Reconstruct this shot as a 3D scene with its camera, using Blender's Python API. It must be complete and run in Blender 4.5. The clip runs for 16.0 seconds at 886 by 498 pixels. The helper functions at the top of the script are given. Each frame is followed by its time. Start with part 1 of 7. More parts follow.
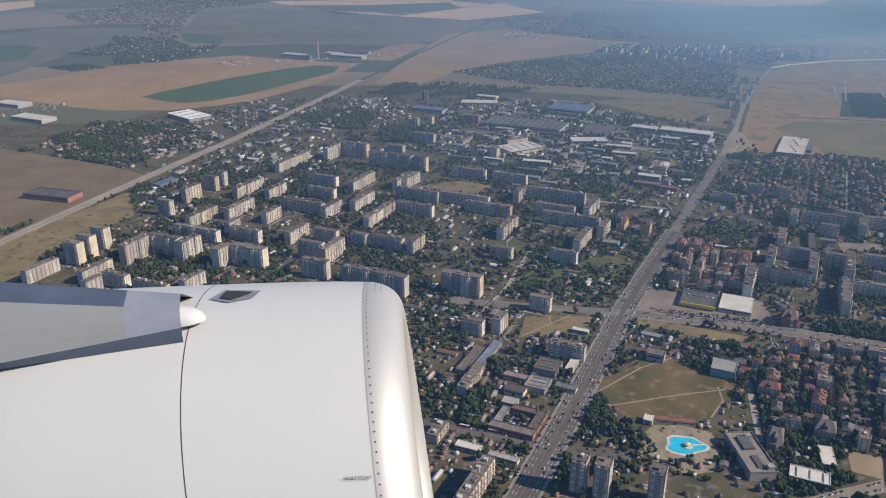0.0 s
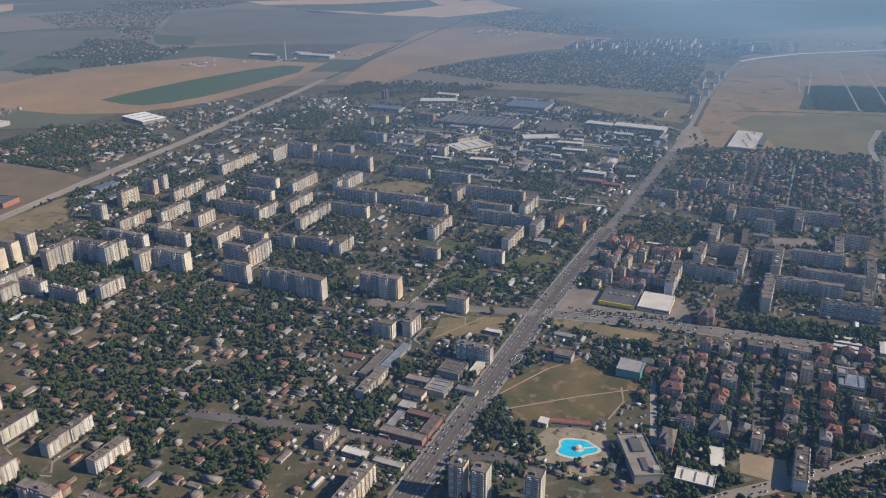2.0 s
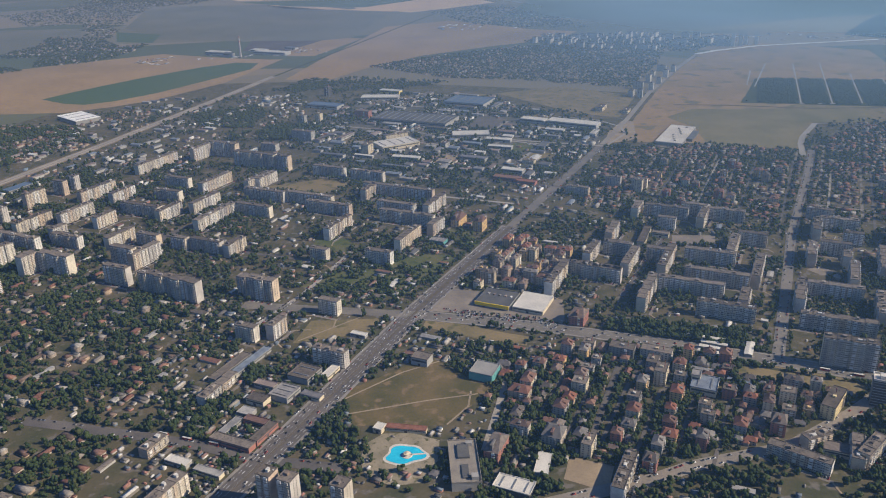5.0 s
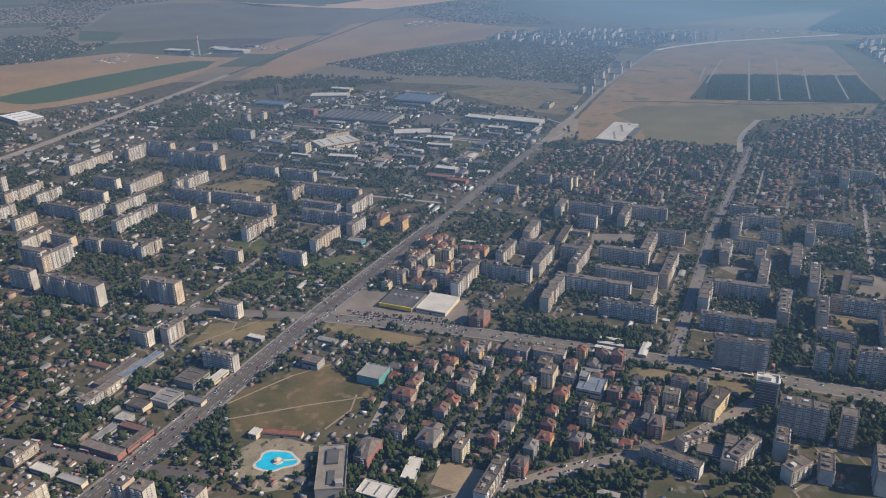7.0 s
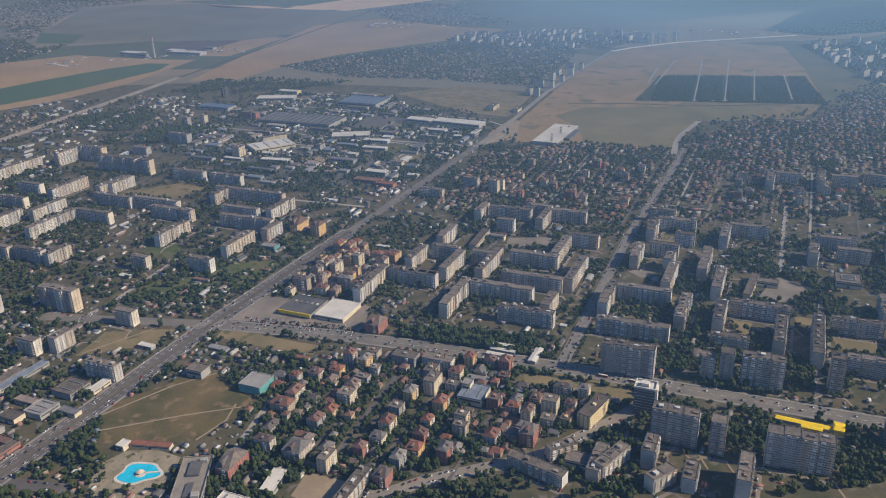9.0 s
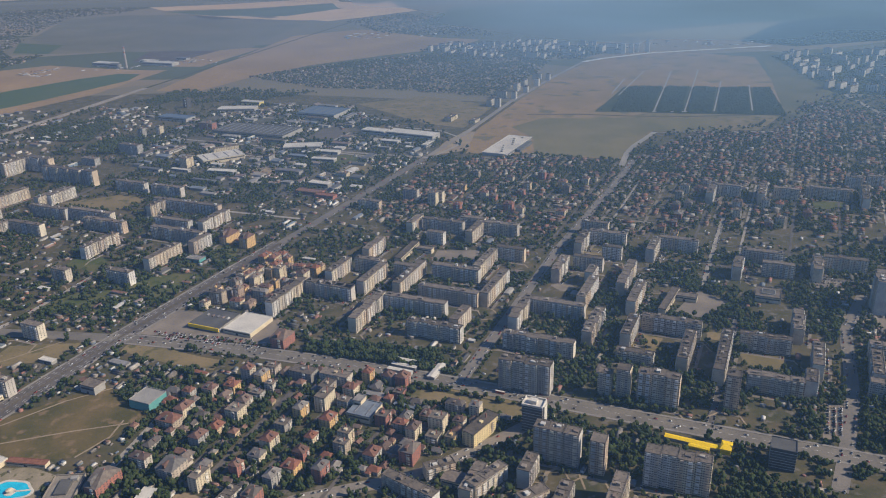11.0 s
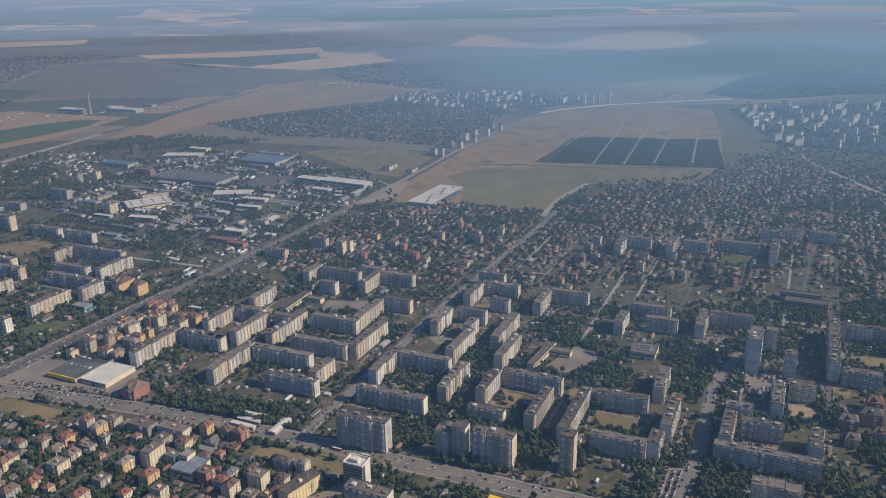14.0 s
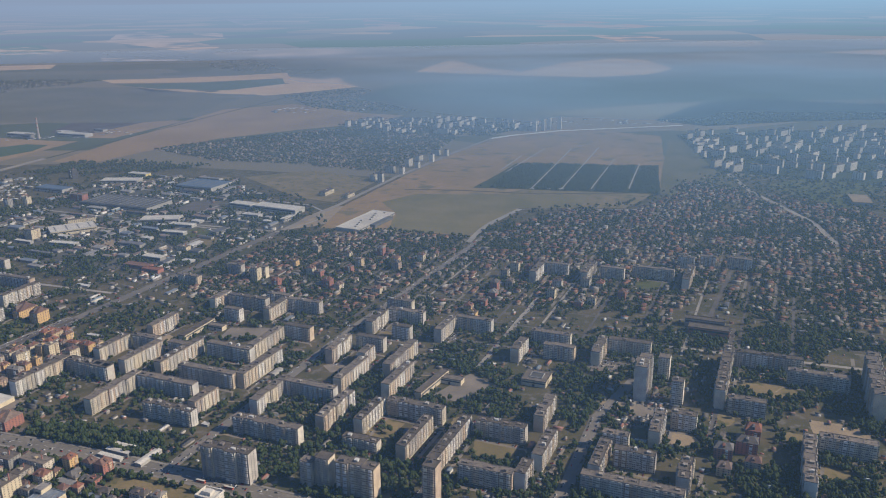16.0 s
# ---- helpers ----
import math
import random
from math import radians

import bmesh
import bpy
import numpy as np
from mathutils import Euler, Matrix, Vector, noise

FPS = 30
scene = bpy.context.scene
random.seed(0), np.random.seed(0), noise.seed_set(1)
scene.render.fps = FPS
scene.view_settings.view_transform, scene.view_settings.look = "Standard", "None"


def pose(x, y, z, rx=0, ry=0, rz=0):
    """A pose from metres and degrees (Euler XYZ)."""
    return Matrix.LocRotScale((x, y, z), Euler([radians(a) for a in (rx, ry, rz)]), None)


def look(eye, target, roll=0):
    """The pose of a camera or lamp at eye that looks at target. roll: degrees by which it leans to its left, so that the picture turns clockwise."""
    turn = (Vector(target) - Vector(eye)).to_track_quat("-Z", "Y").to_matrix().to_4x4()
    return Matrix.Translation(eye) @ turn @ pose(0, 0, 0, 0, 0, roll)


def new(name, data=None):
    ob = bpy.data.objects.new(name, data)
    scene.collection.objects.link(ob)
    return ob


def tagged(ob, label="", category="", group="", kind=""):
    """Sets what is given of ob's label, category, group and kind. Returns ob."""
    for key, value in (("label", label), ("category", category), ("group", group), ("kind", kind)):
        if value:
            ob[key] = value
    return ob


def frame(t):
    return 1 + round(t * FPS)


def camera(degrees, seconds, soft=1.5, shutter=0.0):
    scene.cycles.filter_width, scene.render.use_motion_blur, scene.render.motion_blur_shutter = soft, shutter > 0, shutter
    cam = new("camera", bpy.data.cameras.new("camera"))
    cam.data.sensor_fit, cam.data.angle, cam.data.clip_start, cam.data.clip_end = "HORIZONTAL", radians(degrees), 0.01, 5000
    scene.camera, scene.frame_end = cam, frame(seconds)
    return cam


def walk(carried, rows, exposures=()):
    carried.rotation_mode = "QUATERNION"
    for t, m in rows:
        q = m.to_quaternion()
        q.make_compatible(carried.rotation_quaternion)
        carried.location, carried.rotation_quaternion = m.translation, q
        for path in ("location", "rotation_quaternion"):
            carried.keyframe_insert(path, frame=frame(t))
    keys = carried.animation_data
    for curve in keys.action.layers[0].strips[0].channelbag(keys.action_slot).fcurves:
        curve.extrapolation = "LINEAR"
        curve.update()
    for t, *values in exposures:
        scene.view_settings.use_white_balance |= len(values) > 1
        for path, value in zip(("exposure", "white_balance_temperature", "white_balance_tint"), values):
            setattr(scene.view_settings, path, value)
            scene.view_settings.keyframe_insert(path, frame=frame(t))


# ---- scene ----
cam = camera(57.825, 16.0, soft=1.05)

# seconds, eye, then yaw, pitch and roll in degrees
ROWS = (
    (0.0, 0.00, 0.00, 303.00, -4.954, -22.095, 0.162),
    (0.5, 18.03, 0.50, 302.96, -4.940, -22.180, -0.104),
    (1.0, 36.10, 0.96, 302.89, -4.980, -22.238, -0.255),
    (1.5, 54.19, 1.40, 302.82, -4.968, -22.257, -0.410),
    (2.0, 72.31, 1.80, 302.73, -4.876, -22.267, -0.673),
    (2.5, 90.46, 2.17, 302.63, -4.816, -22.271, -0.804),
    (3.0, 108.65, 2.51, 302.51, -4.697, -22.340, -0.950),
    (5.5, 200.02, 3.71, 301.72, -4.669, -22.833, -1.403),
    (6.0, 218.38, 3.85, 301.52, -5.433, -22.988, -1.156),
    (6.5, 236.78, 3.97, 301.30, -5.207, -22.882, -1.382),
    (7.0, 255.20, 4.05, 301.07, -5.144, -22.917, -1.443),
    (7.5, 273.65, 4.09, 300.83, -5.121, -22.865, -1.516),
    (8.0, 292.14, 4.11, 300.58, -5.210, -22.860, -1.509),
    (8.5, 310.65, 4.09, 300.31, -5.515, -22.853, -1.476),
    (9.0, 329.20, 4.05, 300.02, -5.912, -22.881, -1.482),
    (9.5, 347.78, 3.97, 299.73, -5.843, -22.899, -1.631),
    (12.0, 441.10, 3.08, 298.03, -5.317, -21.097, -1.245),
    (12.5, 459.86, 2.81, 297.65, -4.957, -20.453, -1.222),
    (13.0, 478.65, 2.51, 297.25, -4.626, -19.961, -1.388),
    (13.5, 497.46, 2.17, 296.85, -4.827, -19.291, -1.174),
    (14.0, 516.31, 1.80, 296.42, -5.219, -18.847, -0.972),
    (14.5, 535.19, 1.40, 295.99, -5.513, -18.435, -0.884),
    (15.0, 554.10, 0.96, 295.54, -5.679, -17.900, -0.814),
    (15.5, 573.03, 0.50, 295.07, -5.749, -17.382, -0.782),
    (16.0, 592.00, 0.00, 294.60, -6.477, -17.084, -0.608),
)
EXPOSURE = 0.3
# haze painted as colours: horizon sky, backdrop, far field strips, haze sheet
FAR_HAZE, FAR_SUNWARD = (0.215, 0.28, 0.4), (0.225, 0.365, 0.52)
FAR_FIELD_HAZED, HAZE_FAR = (0.33, 0.275, 0.28), (0.205, 0.255, 0.335)
FAR_HAZED_TONES = ((0.125, 0.165, 0.225), (0.11, 0.175, 0.22), (0.17, 0.19, 0.24), (0.115, 0.16, 0.23), (0.26, 0.235, 0.255), (0.105, 0.17, 0.205), (0.15, 0.18, 0.235), (0.21, 0.205, 0.24), (0.12, 0.18, 0.225))
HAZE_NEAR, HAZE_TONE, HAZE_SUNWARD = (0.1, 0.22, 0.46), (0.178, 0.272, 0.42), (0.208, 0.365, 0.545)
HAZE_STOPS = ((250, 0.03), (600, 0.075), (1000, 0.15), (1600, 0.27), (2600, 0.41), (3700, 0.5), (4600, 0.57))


def gaze(x, y, z, yaw, pitch, roll):
    a, b = radians(yaw), radians(pitch)
    ahead = Vector((-math.sin(a) * math.cos(b), math.cos(a) * math.cos(b), math.sin(b)))
    return look((x, y, z), Vector((x, y, z)) + ahead * 100, roll)


walk(cam, [(r[0], gaze(*r[1:])) for r in ROWS], [(0.0, EXPOSURE + 0.15), (9.0, EXPOSURE + 0.1), (16.0, EXPOSURE + 0.02)])

# ---- daylight: a warm afternoon sun and a hazy sky ----
SUN_AZ, SUN_EL = radians(-17), radians(36)
sun_dir = Vector((math.cos(SUN_AZ) * math.cos(SUN_EL), math.sin(SUN_AZ) * math.cos(SUN_EL), math.sin(SUN_EL)))
sun = new("sun", bpy.data.lights.new("sun", "SUN"))
sun.data.energy, sun.data.angle, sun.data.color = 5.0, radians(0.5), (1.0, 0.86, 0.66)
sun.matrix_world = look(sun_dir * 3000, (0, 0, 0))

world = bpy.data.worlds.new("sky")
scene.world = world
world.use_nodes = True
wn, wl = world.node_tree.nodes, world.node_tree.links
wn.clear()
sky = wn.new("ShaderNodeTexSky")
sky.sky_type, sky.sun_disc = "NISHITA", False
sky.sun_elevation, sky.sun_rotation = SUN_EL, math.pi / 2 - SUN_AZ
sky.dust_density, sky.air_density, sky.ozone_density = 0.8, 1.6, 3.0
bg_sky, bg_low, w_mix, w_out = (wn.new("ShaderNodeBackground"), wn.new("ShaderNodeBackground"),
                                wn.new("ShaderNodeMixShader"), wn.new("ShaderNodeOutputWorld"))
w_blue = wn.new("ShaderNodeMix")
w_blue.data_type, w_blue.blend_type = "RGBA", "MULTIPLY"
w_blue.inputs[0].default_value, w_blue.inputs[7].default_value = 1.0, (0.68, 0.92, 1.42, 1)
wl.new(sky.outputs[0], w_blue.inputs[6])
wl.new(w_blue.outputs[2], bg_sky.inputs[0])
bg_sky.inputs[1].default_value = 0.06
w_tc, w_sep, w_map = wn.new("ShaderNodeTexCoord"), wn.new("ShaderNodeSeparateXYZ"), wn.new("ShaderNodeMapRange")
wl.new(w_tc.outputs["Generated"], w_sep.inputs[0])
wl.new(w_sep.outputs["Z"], w_map.inputs[0])
w_map.inputs[1].default_value, w_map.inputs[2].default_value = 0.0, 0.12
# the haze at the horizon, bluer towards the sun's side
w_side, w_hue = wn.new("ShaderNodeMapRange"), wn.new("ShaderNodeMix")
w_hue.data_type = "RGBA"
wl.new(w_sep.outputs["X"], w_side.inputs[0])
w_side.inputs[1].default_value, w_side.inputs[2].default_value = -0.2, 0.6
wl.new(w_side.outputs[0], w_hue.inputs[0])
w_hue.inputs[6].default_value, w_hue.inputs[7].default_value = (*FAR_HAZE, 1), (*FAR_SUNWARD, 1)
wl.new(w_hue.outputs[2], bg_low.inputs[0])
bg_low.inputs[1].default_value = 1.0
wl.new(w_map.outputs[0], w_mix.inputs[0])
wl.new(bg_low.outputs[0], w_mix.inputs[1])
wl.new(bg_sky.outputs[0], w_mix.inputs[2])
wl.new(w_mix.outputs[0], w_out.inputs[0])


# ---- materials ----
def surface(name, base, other=None, scale=0.3, fine=3.0, rough=0.85, metal=0.0, bump=0.0, vary=0.0, pick=None, island=None, spots=None):
    """Two scales of noise between base and other; vary: each object a little lighter or darker;
    pick / island: a palette of colours, one for each object / each loose piece; spots: a third colour in patches."""
    m = bpy.data.materials.new(name)
    m.use_nodes = True
    n, l = m.node_tree.nodes, m.node_tree.links
    shader = n["Principled BSDF"]
    shader.inputs["Roughness"].default_value, shader.inputs["Metallic"].default_value = rough, metal
    shader.inputs["Specular IOR Level"].default_value = 0.25 if rough < 0.8 else 0.04
    where = n.new("ShaderNodeNewGeometry")

    def grain(s, detail, shift):
        t = n.new("ShaderNodeTexNoise")
        t.inputs["Scale"].default_value, t.inputs["Detail"].default_value = s, detail
        mv = n.new("ShaderNodeVectorMath")
        mv.operation = "ADD"
        mv.inputs[1].default_value = (shift, shift * 0.7, 0)
        l.new(where.outputs["Position"], mv.inputs[0])
        l.new(mv.outputs[0], t.inputs["Vector"])
        return t.outputs[0]

    def mixed(fac, a, b, kind="MIX"):
        x = n.new("ShaderNodeMix")
        x.data_type, x.blend_type = "RGBA", kind
        for s, v in ((x.inputs[0], fac), (x.inputs[6], a), (x.inputs[7], b)):
            if isinstance(v, bpy.types.NodeSocket):
                l.new(v, s)
            else:
                s.default_value = v if isinstance(v, float) else (*v, 1)
        return x.outputs[2]

    def steep(v, lo, hi):
        r = n.new("ShaderNodeMapRange")
        l.new(v, r.inputs[0])
        r.inputs[1].default_value, r.inputs[2].default_value = lo, hi
        return r.outputs[0]

    colour = base
    if pick or island:
        ramp = n.new("ShaderNodeValToRGB")
        ramp.color_ramp.interpolation = "CONSTANT"
        colours = pick or island
        while len(ramp.color_ramp.elements) < len(colours):
            ramp.color_ramp.elements.new(1.0)
        for k, c in enumerate(colours):
            ramp.color_ramp.elements[k].position = k / len(colours)
            ramp.color_ramp.elements[k].color = (*c, 1)
        if pick:
            l.new(n.new("ShaderNodeObjectInfo").outputs["Random"], ramp.inputs[0])
        else:
            l.new(where.outputs["Random Per Island"], ramp.inputs[0])
        colour = ramp.outputs[0]
    if other is None:
        darker = mixed(1.0, colour, (0.72, 0.72, 0.74), "MULTIPLY")
        colour = mixed(steep(grain(scale, 3.0, 3.1), 0.38, 0.66), colour, darker)
    else:
        colour = mixed(steep(grain(scale, 4.0, 3.1), 0.36, 0.64), colour, other)
    if spots:
        colour = mixed(steep(grain(scale * 2.7, 3.0, 47.0), 0.56, 0.66), colour, spots)
    colour = mixed(steep(grain(fine, 3.0, 11.0), 0.25, 0.8), mixed(1.0, colour, (0.78, 0.78, 0.78), "MULTIPLY"), colour)
    if vary:
        span = n.new("ShaderNodeMapRange")
        l.new(n.new("ShaderNodeObjectInfo").outputs["Random"], span.inputs[0])
        span.inputs[3].default_value, span.inputs[4].default_value = 1 - vary, 1 + vary * 0.3
        tone = n.new("ShaderNodeCombineColor")
        for k in range(3):
            l.new(span.outputs[0], tone.inputs[k])
        colour = mixed(1.0, colour, tone.outputs[0], "MULTIPLY")
    l.new(colour, shader.inputs["Base Color"])
    if bump:
        b = n.new("ShaderNodeBump")
        b.inputs["Strength"].default_value, b.inputs["Distance"].default_value = bump, 0.3
        l.new(grain(fine, 4.0, 5.0), b.inputs["Height"])
        l.new(b.outputs[0], shader.inputs["Normal"])
    return m


GROUND = surface("urban_ground", (0.066, 0.068, 0.036), (0.118, 0.096, 0.058), 0.045, 0.4, spots=(0.15, 0.132, 0.108))
PAVED = surface("paved_yard", (0.25, 0.21, 0.17), (0.18, 0.155, 0.13), 0.05, 0.8)
DRY_GRASS = surface("dry_grass", (0.23, 0.175, 0.095), (0.165, 0.135, 0.07), 0.03, 0.4, spots=(0.11, 0.105, 0.05))
LAWN = surface("green_grass", (0.075, 0.095, 0.035), (0.13, 0.12, 0.055), 0.04, 0.6, spots=(0.06, 0.075, 0.03))
STUBBLE = surface("stubble_field", (0.34, 0.225, 0.12), (0.27, 0.185, 0.105), 0.006, 0.09)
STUBBLE_PALE = surface("pale_stubble_field", (0.68, 0.46, 0.27), (0.6, 0.4, 0.235), 0.006, 0.09)
PLAIN = surface("patchwork_plain", (0.16, 0.14, 0.095), (0.19, 0.16, 0.105), 0.004, 0.05)


def patchwork(m):
    """Strips of stubble, fallow and crop over the plain."""
    n, l = m.node_tree.nodes, m.node_tree.links
    g, turn, cells, ramp = n.new("ShaderNodeNewGeometry"), n.new("ShaderNodeMapping"), n.new("ShaderNodeTexVoronoi"), n.new("ShaderNodeValToRGB")
    turn.inputs["Rotation"].default_value, turn.inputs["Scale"].default_value = (0, 0, radians(-25)), (0.0011, 0.0034, 0)
    l.new(g.outputs["Position"], turn.inputs[0])
    cells.inputs["Scale"].default_value = 1.0
    l.new(turn.outputs[0], cells.inputs["Vector"])
    split = n.new("ShaderNodeSeparateColor")
    l.new(cells.outputs["Color"], split.inputs[0])
    l.new(split.outputs[0], ramp.inputs[0])
    ramp.color_ramp.interpolation = "CONSTANT"
    tones = ((0.15, 0.135, 0.09), (0.09, 0.1, 0.06), (0.22, 0.17, 0.11), (0.11, 0.11, 0.075), (0.2, 0.165, 0.11), (0.05, 0.075, 0.04), (0.17, 0.145, 0.1), (0.07, 0.085, 0.05))
    while len(ramp.color_ramp.elements) < len(tones):
        ramp.color_ramp.elements.new(1.0)
    for k, c in enumerate(tones):
        ramp.color_ramp.elements[k].position, ramp.color_ramp.elements[k].color = k / len(tones), (*c, 1)
    blend = n.new("ShaderNodeMix")
    blend.data_type = "RGBA"
    blend.inputs[0].default_value = 0.75
    shader = n["Principled BSDF"]
    old = shader.inputs["Base Color"].links[0].from_socket
    l.new(old, blend.inputs[6])
    l.new(ramp.outputs[0], blend.inputs[7])
    l.new(blend.outputs[2], shader.inputs["Base Color"])


patchwork(PLAIN)
CROP = surface("green_crop", (0.06, 0.1, 0.05), (0.08, 0.11, 0.055), 0.008, 0.1)
SCRUB = surface("dark_scrub", (0.04, 0.055, 0.028), (0.06, 0.07, 0.035), 0.02, 0.5, bump=0.5)
ASPHALT = surface("asphalt", (0.105, 0.095, 0.088), (0.145, 0.128, 0.115), 0.04, 0.9)
PALE_ROAD = surface("concrete_road", (0.34, 0.3, 0.255), (0.27, 0.245, 0.21), 0.02, 0.5)
DIRT = surface("bare_dirt", (0.33, 0.255, 0.17), (0.26, 0.2, 0.135), 0.05, 0.6)
KERB = surface("pavement_slabs", (0.26, 0.235, 0.205), (0.21, 0.19, 0.17), 0.1, 1.2)
MARK = surface("road_paint", (0.62, 0.6, 0.56), None, 0.3, 2.0)
BALLAST = surface("tram_ballast", (0.1, 0.085, 0.07), (0.13, 0.11, 0.085), 0.2, 2.0)
PANEL = surface("wall_panels", (0.5, 0.46, 0.4), None, 0.12, 1.6, pick=(
    (0.585, 0.516, 0.413), (0.654, 0.568, 0.43), (0.516, 0.473, 0.421), (0.688, 0.628, 0.525), (0.602, 0.482, 0.353), (0.542, 0.516, 0.473), (0.662, 0.593, 0.473), (0.705, 0.671, 0.611), (0.55, 0.43, 0.327)))
HUT = surface("roof_hut_plaster", (0.3, 0.27, 0.24), None, 0.3, 1.6, pick=(
    (0.3, 0.26, 0.22), (0.2, 0.17, 0.15), (0.42, 0.38, 0.33), (0.25, 0.19, 0.15), (0.6, 0.57, 0.52), (0.34, 0.29, 0.24), (0.15, 0.13, 0.12)))
FAR_PANEL = surface("far_wall_panels", (0.62, 0.58, 0.52), (0.53, 0.49, 0.44), 0.12, 1.6, vary=0.35)
BALCONY = surface("balcony_parapet", (0.5, 0.45, 0.38), None, 0.4, 1.5, pick=(
    (0.686, 0.625, 0.528), (0.484, 0.44, 0.378), (0.722, 0.686, 0.634), (0.563, 0.449, 0.334), (0.528, 0.502, 0.458), (0.678, 0.59, 0.458), (0.396, 0.361, 0.334), (0.739, 0.713, 0.669)))
GLASS = surface("window_glass", (0.05, 0.055, 0.062), (0.1, 0.105, 0.11), 0.4, 2.0, rough=0.3)
BITUMEN = surface("flat_roof_felt", (0.15, 0.13, 0.112), (0.21, 0.175, 0.145), 0.25, 1.4, vary=0.4, spots=(0.1, 0.085, 0.075))
RENDERED = surface("house_wall", (0.5, 0.44, 0.36), None, 0.3, 1.5, pick=(
    (0.52, 0.47, 0.4), (0.6, 0.54, 0.45), (0.45, 0.37, 0.28), (0.36, 0.33, 0.3), (0.56, 0.43, 0.27), (0.48, 0.41, 0.34), (0.42, 0.31, 0.24)))
TILES = surface("clay_roof_tiles", (0.3, 0.12, 0.07), None, 0.5, 2.2, pick=(
    (0.2, 0.105, 0.08), (0.16, 0.1, 0.082), (0.25, 0.115, 0.08), (0.135, 0.098, 0.085), (0.19, 0.16, 0.14), (0.22, 0.13, 0.1), (0.16, 0.15, 0.145), (0.18, 0.11, 0.09), (0.24, 0.22, 0.2), (0.13, 0.115, 0.105), (0.2, 0.15, 0.125)))
TILES_FAR = surface("clay_roof_tiles_of_the_suburb", (0.25, 0.12, 0.08), None, 0.5, 2.0, island=(
    (0.205, 0.106, 0.0795), (0.167, 0.106, 0.0832), (0.243, 0.125, 0.0912), (0.197, 0.144, 0.117), (0.181, 0.0946, 0.0719), (0.363, 0.333, 0.295), (0.219, 0.129, 0.098), (0.129, 0.0946, 0.0757), (0.257, 0.144, 0.106), (0.212, 0.189, 0.167), (0.273, 0.243, 0.212)))
WALLS_FAR = surface("house_walls_of_the_suburb", (0.46, 0.4, 0.34), None, 0.5, 2.0, island=(
    (0.416, 0.36, 0.288), (0.288, 0.24, 0.192), (0.48, 0.432, 0.36), (0.336, 0.28, 0.224), (0.4, 0.304, 0.216), (0.24, 0.2, 0.168)))
SHEET = surface("metal_sheet_roof", (0.5, 0.48, 0.45), None, 0.2, 1.4, rough=0.6, pick=(
    (0.26, 0.25, 0.24), (0.36, 0.34, 0.31), (0.18, 0.17, 0.17), (0.58, 0.55, 0.5), (0.2, 0.23, 0.27), (0.3, 0.23, 0.19), (0.13, 0.13, 0.13), (0.28, 0.26, 0.24), (0.22, 0.16, 0.13)))
WHITE_ROOF = surface("white_membrane_roof", (0.6, 0.56, 0.49), (0.49, 0.46, 0.41), 0.08, 1.0, rough=0.7)
DARK_ROOF = surface("dark_membrane_roof", (0.085, 0.085, 0.088), (0.12, 0.118, 0.115), 0.08, 1.0)
BLUE_ROOF = surface("blue_sheet_roof", (0.085, 0.13, 0.2), (0.11, 0.15, 0.21), 0.08, 1.0, rough=0.6)
YELLOW = surface("yellow_cladding", (0.85, 0.58, 0.03), (0.78, 0.52, 0.03), 0.2, 1.5)
ORANGE_WALL = surface("ochre_plaster", (0.62, 0.42, 0.2), (0.56, 0.37, 0.18), 0.2, 1.5)
BEIGE_WALL = surface("beige_plaster", (0.62, 0.53, 0.38), (0.55, 0.47, 0.34), 0.15, 1.5)
PINK_WALL = surface("dull_red_plaster", (0.38, 0.17, 0.13), (0.32, 0.15, 0.12), 0.2, 1.5)
HALL_WALL = surface("hall_wall", (0.42, 0.4, 0.37), (0.35, 0.34, 0.32), 0.15, 1.5, vary=0.3)
DARK_CLAD = surface("dark_cladding", (0.06, 0.055, 0.06), (0.085, 0.08, 0.08), 0.2, 1.5, rough=0.5)
TEAL = surface("teal_cladding", (0.1, 0.3, 0.3), (0.13, 0.33, 0.32), 0.2, 1.5, rough=0.5)
WATER = surface("pool_water", (0.02, 0.42, 0.62), (0.03, 0.5, 0.68), 0.15, 1.2, rough=0.12)
POOL_EDGE = surface("pale_pool_deck", (0.6, 0.56, 0.48), (0.5, 0.46, 0.4), 0.3, 1.5)
LEAF = surface("foliage", (0.035, 0.05, 0.018), None, 0.35, 2.2, bump=0.9, pick=(
    (0.04, 0.055, 0.02), (0.054, 0.066, 0.022), (0.032, 0.045, 0.018), (0.07, 0.074, 0.028), (0.046, 0.052, 0.024)))
LEAF_FAR = surface("foliage_of_the_town", (0.04, 0.055, 0.02), None, 0.35, 1.8, bump=0.7, island=(
    (0.038, 0.056, 0.021), (0.054, 0.07, 0.025), (0.031, 0.047, 0.02), (0.072, 0.08, 0.031), (0.042, 0.058, 0.025), (0.05, 0.072, 0.028)))
BARK = surface("bark", (0.09, 0.07, 0.05), None, 2.0, 6.0)
CAR_PAINT = surface("car_paint", (0.4, 0.4, 0.4), None, 0.5, 3.0, rough=0.35, pick=(
    (0.6, 0.6, 0.6), (0.05, 0.05, 0.055), (0.25, 0.26, 0.28), (0.4, 0.05, 0.04), (0.7, 0.7, 0.68), (0.08, 0.12, 0.25), (0.15, 0.15, 0.15), (0.45, 0.45, 0.46)))
CAR_GLASS = surface("car_glass", (0.02, 0.022, 0.026), None, 1.0, 4.0, rough=0.1)
